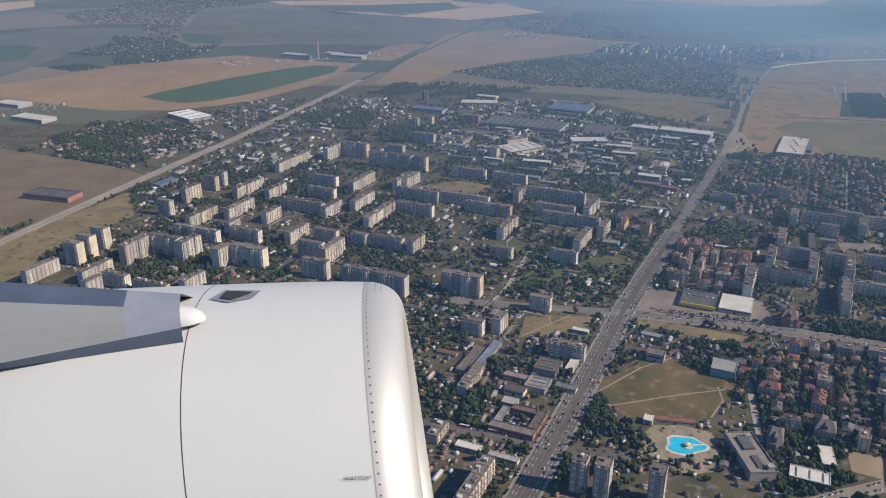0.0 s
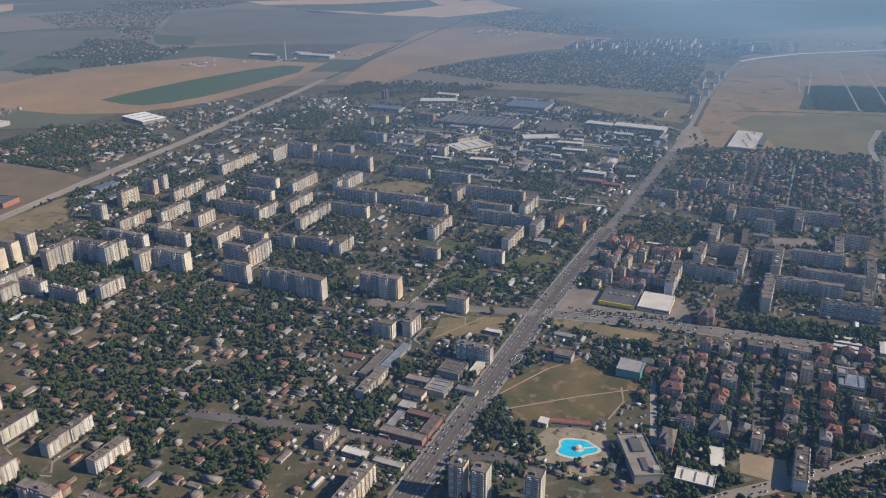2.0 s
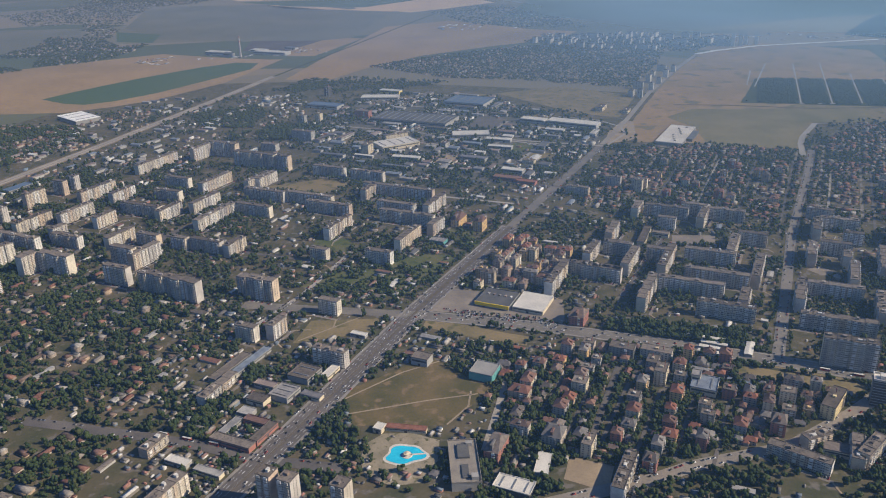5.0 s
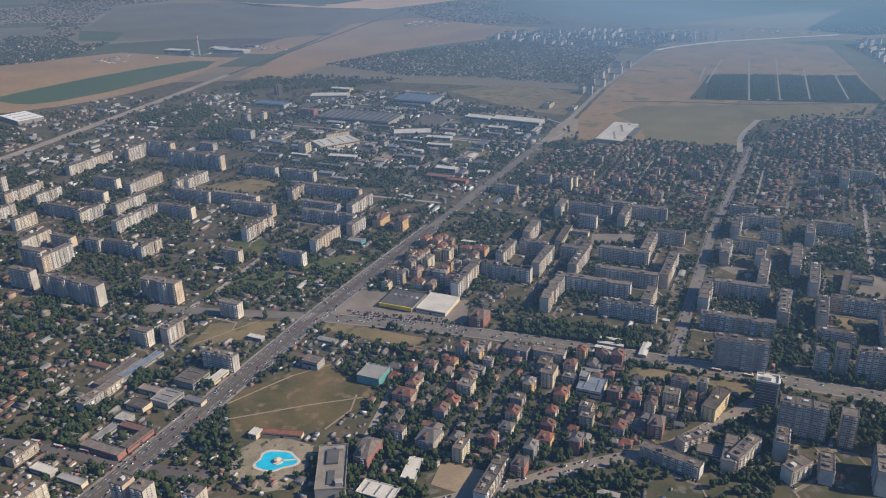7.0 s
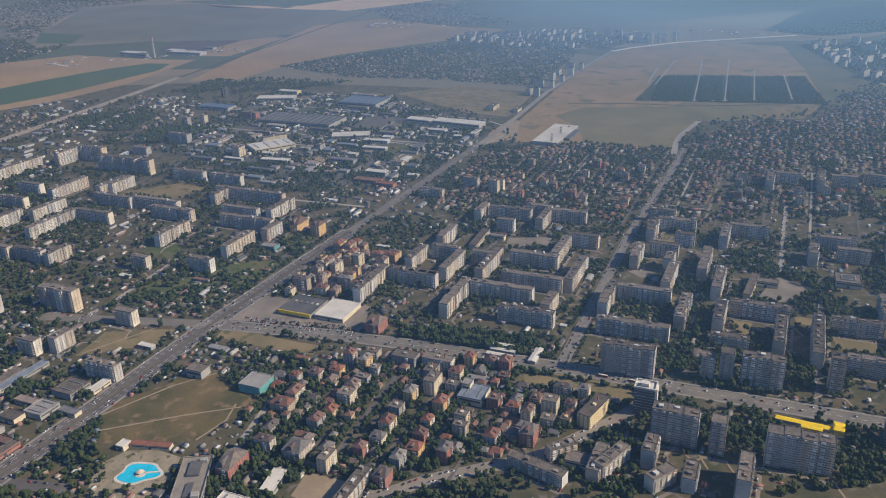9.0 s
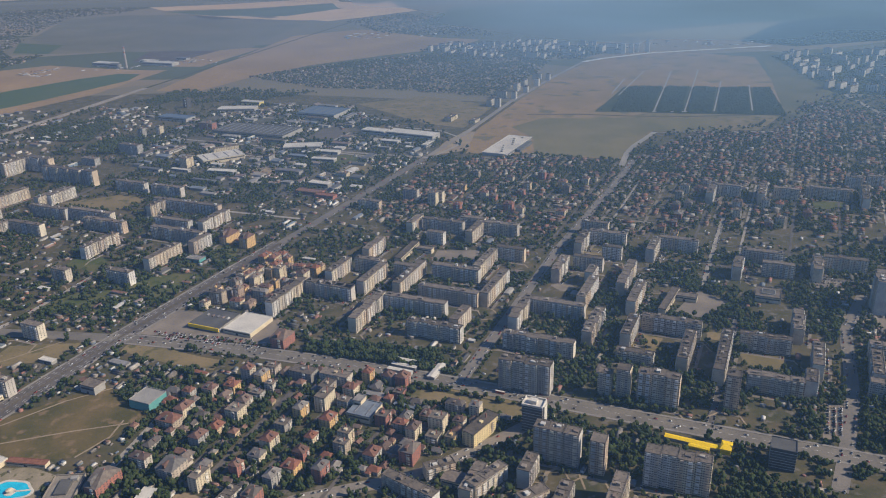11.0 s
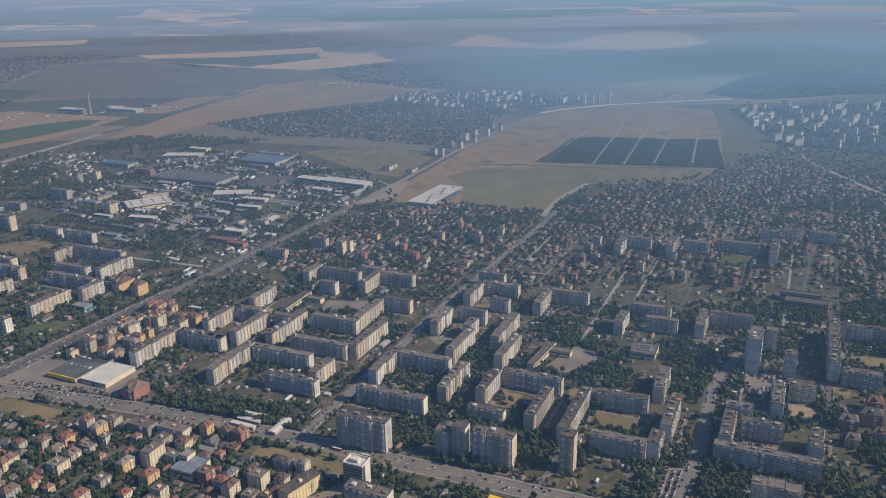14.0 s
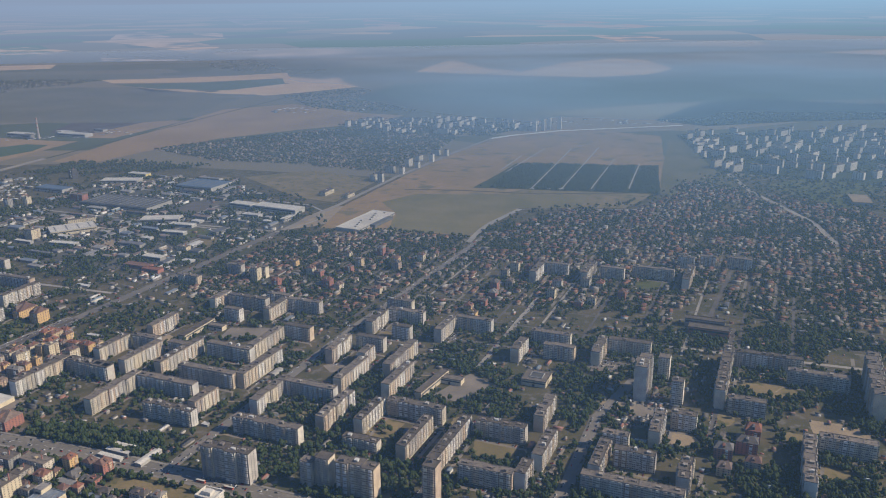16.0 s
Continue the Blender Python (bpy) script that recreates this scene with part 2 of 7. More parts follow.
TYRE = surface("tyre_rubber", (0.02, 0.02, 0.02), None, 1.0, 4.0)
BUS_PAINT = surface("bus_paint", (0.6, 0.12, 0.08), (0.5, 0.1, 0.07), 0.3, 2.0, rough=0.4)
CHIMNEY = surface("chimney_concrete", (0.42, 0.37, 0.33), (0.36, 0.32, 0.29), 0.1, 1.0)
CHIMNEY_RED = surface("chimney_red_band", (0.42, 0.16, 0.11), (0.36, 0.14, 0.1), 0.1, 1.0)


def haze_material():
    """A flat sunlit sheet that imitates summer haze; it is more opaque over the far plain than over the town."""
    m = bpy.data.materials.new("haze_sheet")
    m.use_nodes = True
    n, l = m.node_tree.nodes, m.node_tree.links
    n.clear()
    out, mix, clear, veil = (n.new("ShaderNodeOutputMaterial"), n.new("ShaderNodeMixShader"),
                             n.new("ShaderNodeBsdfTransparent"), n.new("ShaderNodeBsdfDiffuse"))
    g, sep = n.new("ShaderNodeNewGeometry"), n.new("ShaderNodeSeparateXYZ")
    l.new(g.outputs["Position"], sep.inputs[0])
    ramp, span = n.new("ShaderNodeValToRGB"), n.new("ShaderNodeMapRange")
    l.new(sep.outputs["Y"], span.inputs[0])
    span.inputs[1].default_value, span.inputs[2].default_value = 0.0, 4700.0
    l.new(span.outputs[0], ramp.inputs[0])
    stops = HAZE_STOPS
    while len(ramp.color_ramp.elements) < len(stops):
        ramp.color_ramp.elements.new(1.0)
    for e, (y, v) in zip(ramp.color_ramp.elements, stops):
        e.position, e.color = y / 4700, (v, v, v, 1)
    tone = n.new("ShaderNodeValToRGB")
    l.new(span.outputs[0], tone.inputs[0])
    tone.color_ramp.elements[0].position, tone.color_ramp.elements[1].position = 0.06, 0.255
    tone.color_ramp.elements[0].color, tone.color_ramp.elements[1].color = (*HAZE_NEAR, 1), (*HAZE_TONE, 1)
    # tint painted bluer towards the sun's side
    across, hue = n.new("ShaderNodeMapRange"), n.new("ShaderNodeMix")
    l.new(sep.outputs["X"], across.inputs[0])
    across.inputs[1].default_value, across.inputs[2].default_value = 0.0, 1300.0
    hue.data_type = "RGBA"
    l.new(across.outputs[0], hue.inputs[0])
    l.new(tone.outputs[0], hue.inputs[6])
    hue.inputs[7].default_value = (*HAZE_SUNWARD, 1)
    # tint painted greyer far out
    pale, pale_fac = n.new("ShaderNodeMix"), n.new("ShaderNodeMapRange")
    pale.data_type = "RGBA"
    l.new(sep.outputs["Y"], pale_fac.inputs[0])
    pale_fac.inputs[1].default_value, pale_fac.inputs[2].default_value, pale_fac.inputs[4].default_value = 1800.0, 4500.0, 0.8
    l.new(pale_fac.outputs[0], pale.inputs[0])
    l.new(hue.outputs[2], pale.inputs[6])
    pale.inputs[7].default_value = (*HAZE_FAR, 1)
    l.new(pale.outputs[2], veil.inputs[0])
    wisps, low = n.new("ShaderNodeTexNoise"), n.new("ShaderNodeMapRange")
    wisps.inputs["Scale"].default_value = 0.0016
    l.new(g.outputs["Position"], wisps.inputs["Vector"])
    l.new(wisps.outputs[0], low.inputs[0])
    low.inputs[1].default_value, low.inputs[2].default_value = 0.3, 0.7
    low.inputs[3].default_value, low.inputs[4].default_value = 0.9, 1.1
    # more opaque towards the sun's side
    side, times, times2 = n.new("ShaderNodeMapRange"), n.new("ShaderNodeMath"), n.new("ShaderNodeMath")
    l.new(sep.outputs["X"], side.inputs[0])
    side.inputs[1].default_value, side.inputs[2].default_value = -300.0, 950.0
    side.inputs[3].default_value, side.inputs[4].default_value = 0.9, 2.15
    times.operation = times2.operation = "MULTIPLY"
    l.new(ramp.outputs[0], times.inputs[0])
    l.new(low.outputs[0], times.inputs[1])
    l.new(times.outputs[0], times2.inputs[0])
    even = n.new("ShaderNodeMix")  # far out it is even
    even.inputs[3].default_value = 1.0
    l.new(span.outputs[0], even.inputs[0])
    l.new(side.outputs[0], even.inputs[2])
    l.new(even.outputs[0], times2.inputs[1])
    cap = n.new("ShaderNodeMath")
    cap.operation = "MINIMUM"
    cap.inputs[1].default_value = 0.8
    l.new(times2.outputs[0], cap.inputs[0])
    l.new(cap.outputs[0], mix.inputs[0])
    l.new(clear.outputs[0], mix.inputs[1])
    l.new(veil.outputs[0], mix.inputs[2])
    l.new(mix.outputs[0], out.inputs[0])
    return m


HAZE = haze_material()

# ---- mesh helpers ----
AVE, CRS = 60.0, -29.0  # headings of the town's avenues and of its cross streets


def way(deg):
    a = radians(deg)
    return np.array([math.cos(a), math.sin(a)]), np.array([-math.sin(a), math.cos(a)])


class Shape:
    """Gathers boxes, prisms and roofs into one mesh."""

    def __init__(self):
        self.v, self.f = [], []

    def add(self, verts, faces):
        k = len(self.v)
        self.v += [tuple(p) for p in verts]
        self.f += [tuple(i + k for i in face) for face in faces]
        return self

    def box(self, x0, y0, z0, x1, y1, z1, top=1.0, floor=False):
        cx, cy = (x0 + x1) / 2, (y0 + y1) / 2
        tx = [cx + (x - cx) * top for x in (x0, x1)]
        ty = [cy + (y - cy) * top for y in (y0, y1)]
        v = [(x0, y0, z0), (x1, y0, z0), (x1, y1, z0), (x0, y1, z0),
             (tx[0], ty[0], z1), (tx[1], ty[0], z1), (tx[1], ty[1], z1), (tx[0], ty[1], z1)]
        f = [(4, 5, 6, 7), (0, 1, 5, 4), (1, 2, 6, 5), (2, 3, 7, 6), (3, 0, 4, 7)]
        return self.add(v, f + ([(3, 2, 1, 0)] if floor else []))

    def tray(self, x0, y0, x1, y1, z, rim, wide):
        """A flat roof with a raised rim."""
        self.box(x0, y0, z, x1, y1, z + 0.12)
        for a in ((x0, y0, x1, y0 + wide), (x0, y1 - wide, x1, y1), (x0, y0 + wide, x0 + wide, y1 - wide), (x1 - wide, y0 + wide, x1, y1 - wide)):
            self.box(a[0], a[1], z + 0.12, a[2], a[3], z + 0.12 + rim)
        return self

    def hip(self, x0, y0, x1, y1, z, high, over, ridge):
        """A hipped roof with eaves; ridge: its share of the length, 1 for gables."""
        x0, y0, x1, y1 = x0 - over, y0 - over, x1 + over, y1 + over
        cx, cy, r = (x0 + x1) / 2, (y0 + y1) / 2, (x1 - x0) / 2 * ridge
        v = [(x0, y0, z), (x1, y0, z), (x1, y1, z), (x0, y1, z), (cx - r, cy, z + high), (cx + r, cy, z + high)]
        return self.add(v, [(0, 1, 5, 4), (2, 3, 4, 5), (1, 2, 5), (3, 0, 4), (3, 2, 1, 0)])

    def tube(self, rings, sides=10, cap=True):
        """Rings of (x, y, z, radius), joined."""
        k = len(self.v)
        for x, y, z, r in rings:
            for i in range(sides):
                a = 2 * math.pi * i / sides
                self.v.append((x + r * math.cos(a), y + r * math.sin(a), z))
        for j in range(len(rings) - 1):
            for i in range(sides):
                p, q = k + j * sides + i, k + j * sides + (i + 1) % sides
                self.f.append((p, q, q + sides, p + sides))
        if cap:
            self.f.append(tuple(k + (len(rings) - 1) * sides + i for i in range(sides)))
        return self

    def mesh(self, name, *materials, smooth=False):
        me = bpy.data.meshes.new(name)
        me.from_pydata(self.v, [], self.f)
        for m in materials:
            me.materials.append(m)
        if smooth:
            me.shade_smooth()
        return me


def part(name, shape, material, parent, label="", kind=""):
    """One mesh under a thing; shape may be a Shape or a mesh that is shared."""
    me = shape if isinstance(shape, bpy.types.Mesh) else shape.mesh(name, material)
    ob = new(name, me)
    ob.parent = parent
    return tagged(ob, label, kind=kind)


def thing(name, m, label, category, group=""):
    e = new(name)
    e.matrix_basis = m
    e.empty_display_size = 1
    return tagged(e, label, category, group)


def many(name, protos, places, material, kinds=None):
    """One mesh of many copies: protos of (verts, tris), places of rows x, y, z, turn, sx, sy, sz, which proto."""
    vs, fs, base = [], [], 0
    places = np.array(places, float)
    for k, (v, f) in enumerate(protos):
        p = places[places[:, 7] == k]
        if not len(p):
            continue
        c, s = np.cos(p[:, 3])[:, None], np.sin(p[:, 3])[:, None]
        x, y, z = v[None, :, 0] * p[:, 4:5], v[None, :, 1] * p[:, 5:6], v[None, :, 2] * p[:, 6:7]
        w = np.stack([c * x - s * y + p[:, 0:1], s * x + c * y + p[:, 1:2], z + p[:, 2:3]], -1)
        vs.append(w.reshape(-1, 3))
        fs.append((f[None] + (base + np.arange(len(p)) * len(v))[:, None, None]).reshape(-1, 3))
        base += len(p) * len(v)
    v, f = np.concatenate(vs), np.concatenate(fs).astype(np.int32)
    me = bpy.data.meshes.new(name)
    me.vertices.add(len(v))
    me.vertices.foreach_set("co", v.astype(np.float32).ravel())
    me.loops.add(len(f) * 3)
    me.loops.foreach_set("vertex_index", f.ravel())
    me.polygons.add(len(f))
    me.polygons.foreach_set("loop_start", np.arange(0, len(f) * 3, 3, dtype=np.int32))
    me.polygons.foreach_set("loop_total", np.full(len(f), 3, dtype=np.int32))
    me.update(calc_edges=True)
    me.materials.append(material)
    return me


def tris(shape):
    """A Shape as verts and triangles."""
    f = [(face[0], face[i], face[i + 1]) for face in shape.f for i in range(1, len(face) - 1)]
    return np.array(shape.v, float), np.array(f)


# ---- which ground is taken: one cell a metre ----
GX, GY = -900, 320
taken = np.zeros((2700, 1500), bool)


def cells_of(cx, cy, length, width, deg, margin=0.0):
    d, nrm = way(deg)
    lx, ly = length / 2 + margin, width / 2 + margin
    r = int(math.hypot(lx, ly)) + 2
    i0, j0 = int(cx - GX), int(cy - GY)
    ii, jj = np.meshgrid(np.arange(max(0, i0 - r), min(2700, i0 + r)), np.arange(max(0, j0 - r), min(1500, j0 + r)), indexing="ij")
    x, y = ii + GX + 0.5 - cx, jj + GY + 0.5 - cy
    keep = (abs(x * d[0] + y * d[1]) <= lx) & (abs(x * nrm[0] + y * nrm[1]) <= ly)
    return ii[keep], jj[keep]


def take(cx, cy, length, width, deg, margin=0.0):
    i, j = cells_of(cx, cy, length, width, deg, margin)
    taken[i, j] = True


def is_free(cx, cy, length, width, deg, margin=0.0):
    i, j = cells_of(cx, cy, length, width, deg, margin)
    return len(i) > 0 and not taken[i, j].any()


def free_spot(x, y):
    i, j = int(x - GX), int(y - GY)
    return not (0 <= i < 2700 and 0 <= j < 1500) or not taken[i, j]


def within(poly, x, y):
    odd = False
    for (x1, y1), (x2, y2) in zip(poly, poly[1:] + poly[:1]):
        if (y1 > y) != (y2 > y) and x < (x2 - x1) * (y - y1) / (y2 - y1) + x1:
            odd = not odd
    return odd


def patch(name, poly, material, z, label="", keep=False, category="ground"):
    """A flat piece of land or paving, with its edge worn into a slightly uneven line."""
    rnd, pts = random.Random(len(name) * 7 + int(poly[0][0])), []
    for (x1, y1), (x2, y2) in zip(poly, poly[1:] + poly[:1]):
        span = math.hypot(x2 - x1, y2 - y1)
        n = max(1, min(24, int(span / 14)))
        for k in range(n):
            w = 0.0 if k == 0 else min(40.0, max(1.0, span / n * 0.06))
            pts.append((x1 + (x2 - x1) * k / n + rnd.uniform(-w, w), y1 + (y2 - y1) * k / n + rnd.uniform(-w, w), z))
    s = Shape().add(pts, [tuple(range(len(pts)))])
    me = s.mesh(name, material)
    if me.polygons[0].normal.z < 0:
        me.flip_normals()
    ob = tagged(new(name, me), label or name.replace("_", " "), category, kind="structure")
    if keep:
        xs, ys = [p[0] for p in poly], [p[1] for p in poly]
        for x in range(int(min(xs)), int(max(xs)) + 1):
            for y in range(int(min(ys)), int(max(ys)) + 1):
                if 0 <= x - GX < 2700 and 0 <= y - GY < 1500 and within(poly, x + 0.5, y + 0.5):
                    taken[x - GX, y - GY] = True
    return ob


def strip(name, pts, width, material, z, label="", offset=0.0, hold=True, kind="structure", category="road", rise=0.0):
    """A road or kerb along a line of points; offset: to its left."""
    pts = [np.array(p, float) for p in pts]
    left, right = [], []
    for k, p in enumerate(pts):
        d = pts[min(k + 1, len(pts) - 1)] - pts[max(k - 1, 0)]
        nrm = np.array([-d[1], d[0]]) / np.hypot(*d)
        left.append(p + nrm * (offset + width / 2))
        right.append(p + nrm * (offset - width / 2))
    s = Shape()
    for k in range(len(pts) - 1):
        a, b, c, d = right[k], right[k + 1], left[k + 1], left[k]
        s.add([(*a, z), (*b, z), (*c, z), (*d, z)], [(0, 1, 2, 3)])
        if rise:
            s.add([(*a, z), (*b, z), (*b, z - rise), (*a, z - rise)], [(1, 0, 3, 2)])
            s.add([(*d, z), (*c, z), (*c, z - rise), (*d, z - rise)], [(0, 1, 2, 3)])
    ob = tagged(new(name, s.mesh(name, material)), label or name.replace("_", " "), category, kind=kind)
    if hold:
        for p, q in zip(pts, pts[1:]):
            v = q - p
            nrm = np.array([-v[1], v[0]]) / np.hypot(*v)
            c = (p + q) / 2 + nrm * offset
            take(c[0], c[1], np.hypot(*v), width + 1.5, math.degrees(math.atan2(v[1], v[0])))
    return ob


def along(pts, step, start=0.0):
    """Points every step metres along a line, with the heading."""
    out, rest = [], start
    for p, q in zip(pts, pts[1:]):
        p, q = np.array(p, float), np.array(q, float)
        n = np.hypot(*(q - p))
        while rest < n:
            out.append((*(p + (q - p) * rest / n), math.degrees(math.atan2(*(q - p)[::-1]))))
            rest += step
        rest -= n
    return out


# ---- the land ----
s = Shape()
XS = list(range(-6000, 8001, 1000))
YS = list(range(-1950, 4701, 950))
for x0, x1 in zip(XS, XS[1:]):
    for y0, y1 in zip(YS, YS[1:]):
        s.add([(x0, y0, 0), (x1, y0, 0), (x1, y1, 0), (x0, y1, 0)], [(0, 1, 2, 3)])
tagged(new("ground", s.mesh("ground", GROUND)), "dry town ground with patchy grass and bare soil", "ground", kind="structure")
# flat sheet added at 60 m in place of aerial haze
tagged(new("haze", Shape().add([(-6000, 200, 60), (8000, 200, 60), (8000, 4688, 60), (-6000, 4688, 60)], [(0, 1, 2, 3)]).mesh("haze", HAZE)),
       "flat pale blue sheet imitating summer haze over the plain", "haze", kind="structure")

# the plain beyond the town
patch("plain", [(-420, 1330), (-250, 1640), (120, 1620), (640, 1400), (1100, 1300), (7900, 1300), (7900, 4695), (-6000, 4695), (-6000, 1330)], PLAIN, 0.1, "wide plain of dry fallow fields", category="field")
MEADOW = surface("grey_meadow", (0.13, 0.125, 0.09), (0.16, 0.145, 0.1), 0.006, 0.08)
PLOUGHED = surface("ploughed_soil", (0.085, 0.07, 0.065), (0.11, 0.09, 0.08), 0.02, 0.2)
YELLOWISH = surface("yellow_field", (0.27, 0.23, 0.125), (0.23, 0.2, 0.11), 0.006, 0.08)
patch("stubble_field", [(-790, 1635), (-750, 1691), (-676, 1762), (-601, 1901), (-420, 2004), (-333, 2052), (-154, 1951), (-59, 1912), (-27, 1909), (-116, 1646), (-220, 1496), (-284, 1451), (-355, 1419), (-463, 1427), (-554, 1471), (-697, 1562), (-753, 1550)], STUBBLE, 0.2, "tan stubble field beside the railway", category="field")
patch("green_field", [(-435, 1543), (-397, 1606), (-308, 1723), (-202, 1835), (-130, 1884), (-78, 1865), (-85, 1790), (-142, 1698), (-229, 1566), (-292, 1501), (-339, 1480), (-383, 1498)], CROP, 0.3, "long dark green crop strip in a tan field", category="field")
patch("meadow", [(-568, 2593), (-640, 3146), (-468, 3242), (-208, 3184), (83, 2908), (234, 2726), (196, 2573), (122, 2201), (-29, 2189), (-150, 2219), (-405, 2325)], MEADOW, 0.2, "grey green meadow by the works", category="field")
patch("meadow", [(-1076, 2491), (-989, 2648), (-712, 2631), (-632, 2388), (-729, 2418), (-705, 2256), (-751, 2089), (-766, 1913), (-782, 1770)], MEADOW, 0.22, "grey green meadow by the far village", category="field")
patch("green_field", [(-570, 2511), (-421, 2423), (-406, 2258), (-510, 2298)], CROP, 0.3, "dark green crop field by the works", category="field")
patch("green_field", [(-1087, 2239), (-928, 2271), (-868, 2224), (-830, 2015), (-943, 1925)], CROP, 0.3, "dark green crop field on the plain", category="field")
patch("ploughed_field", [(-138, 2229), (49, 2195), (-41, 2005), (-140, 2057)], PLOUGHED, 0.3, "dark ploughed field by the works", category="field")
patch("mown_field", [(-21, 2168), (116, 2223), (156, 2209), (43, 1938), (-57, 1962)], STUBBLE, 0.25, "tan mown field across the road", category="field")
patch("tan_field", [(1, 1650), (53, 1856), (223, 2433), (421, 2530), (623, 2282), (737, 2204), (660, 2081), (476, 1997), (290, 1887), (171, 1758), (90, 1631)], STUBBLE, 0.2, "tan mown field past the village", category="field")
patch("wheat_field", [(119, 3001), (276, 3071), (340, 3512), (546, 3299), (633, 3030), (436, 2868), (312, 2788)], STUBBLE_PALE, 0.2, "pale harvested wheat field", category="field")
patch("wheat_field", [(-212, 3184), (-37, 3110), (127, 2924), (-117, 3015)], STUBBLE_PALE, 0.2, "narrow pale harvested wheat strip", category="field")
patch("wheat_field", [(-1406, 3635), (-1583, 3420), (-1379, 2960), (-1360, 3188), (-1299, 3357)], STUBBLE_PALE, 0.2, "pale harvested wheat field", category="field")
patch("green_field", [(-38, 3285), (323, 3336), (379, 3194), (167, 2998), (-16, 3068)], CROP, 0.24, "dark green crop field between pale fields", category="field")
patch("wheat_field", [(-434, 3546), (-159, 3561), (113, 3636), (319, 3736), (378, 3260), (345, 3220), (320, 3449), (-6, 3347), (-339, 3375)], STUBBLE_PALE, 0.26, "pale harvested wheat strip", category="field")
patch("wheat_field", [(89, 2923), (243, 3088), (379, 3236), (553, 3448), (589, 3054), (437, 2943), (251, 2833)], STUBBLE_PALE, 0.28, "pale harvested wheat field", category="field")
patch("crop_field", [(-2, 3322), (322, 3422), (345, 3220), (243, 3088), (152, 3005), (-106, 3102), (-326, 3325)], CROP, 0.22, "dark green crop field between pale strips", category="field")
patch("crop_field", [(595, 2594), (768, 3079), (1131, 3184), (1748, 3041), (2298, 3468), (2890, 3026), (2326, 2266), (1809, 2343), (1490, 2350), (1059, 2352), (868, 2448)], CROP, 0.15, "wide dark green crop field on the plain", category="field")
patch("wheat_field", [(1412, 3625), (1676, 4028), (2010, 4241), (2121, 4120), (2042, 3532), (1838, 3279), (1574, 3207), (1388, 3304), (1170, 3412)], STUBBLE_PALE, 0.3, "pale harvested wheat field", category="field")
patch("wheat_field", [(888, 3628), (1082, 4229), (1159, 4338), (1230, 3737), (1368, 3541), (1151, 3445)], STUBBLE_PALE, 0.3, "pale harvested wheat field", category="field")
patch("wheat_field", [(-1434, 4521), (-940, 4554), (-873, 4266), (-1275, 4158)], STUBBLE_PALE, 0.3, "pale harvested wheat strip far out", category="field")
patch("wheat_field", [(3274, 4436), (3779, 4576), (3919, 4413), (3464, 4117)], STUBBLE_PALE, 0.3, "pale harvested wheat field far out", category="field")
patch("pale_field", [(986, 2141), (1194, 2220), (1496, 2320), (1636, 2305), (1470, 2047), (1372, 2033), (1113, 2151)], YELLOWISH, 0.2, "yellowish field past the far town", category="field")
patch("far_forest", [(1367, 1981), (1619, 2267), (1809, 2343), (1950, 2241), (2200, 2096), (2049, 1892), (1688, 1899), (1452, 1866)], SCRUB, 0.4, "dark wood on the plain", category="forest")
# the distance past the last fields, drawn together into one glowing backdrop with painted haze at the edge of the plain
EDGE, EYE_X, EYE_Z = 4692.0, 554.0, 296.0


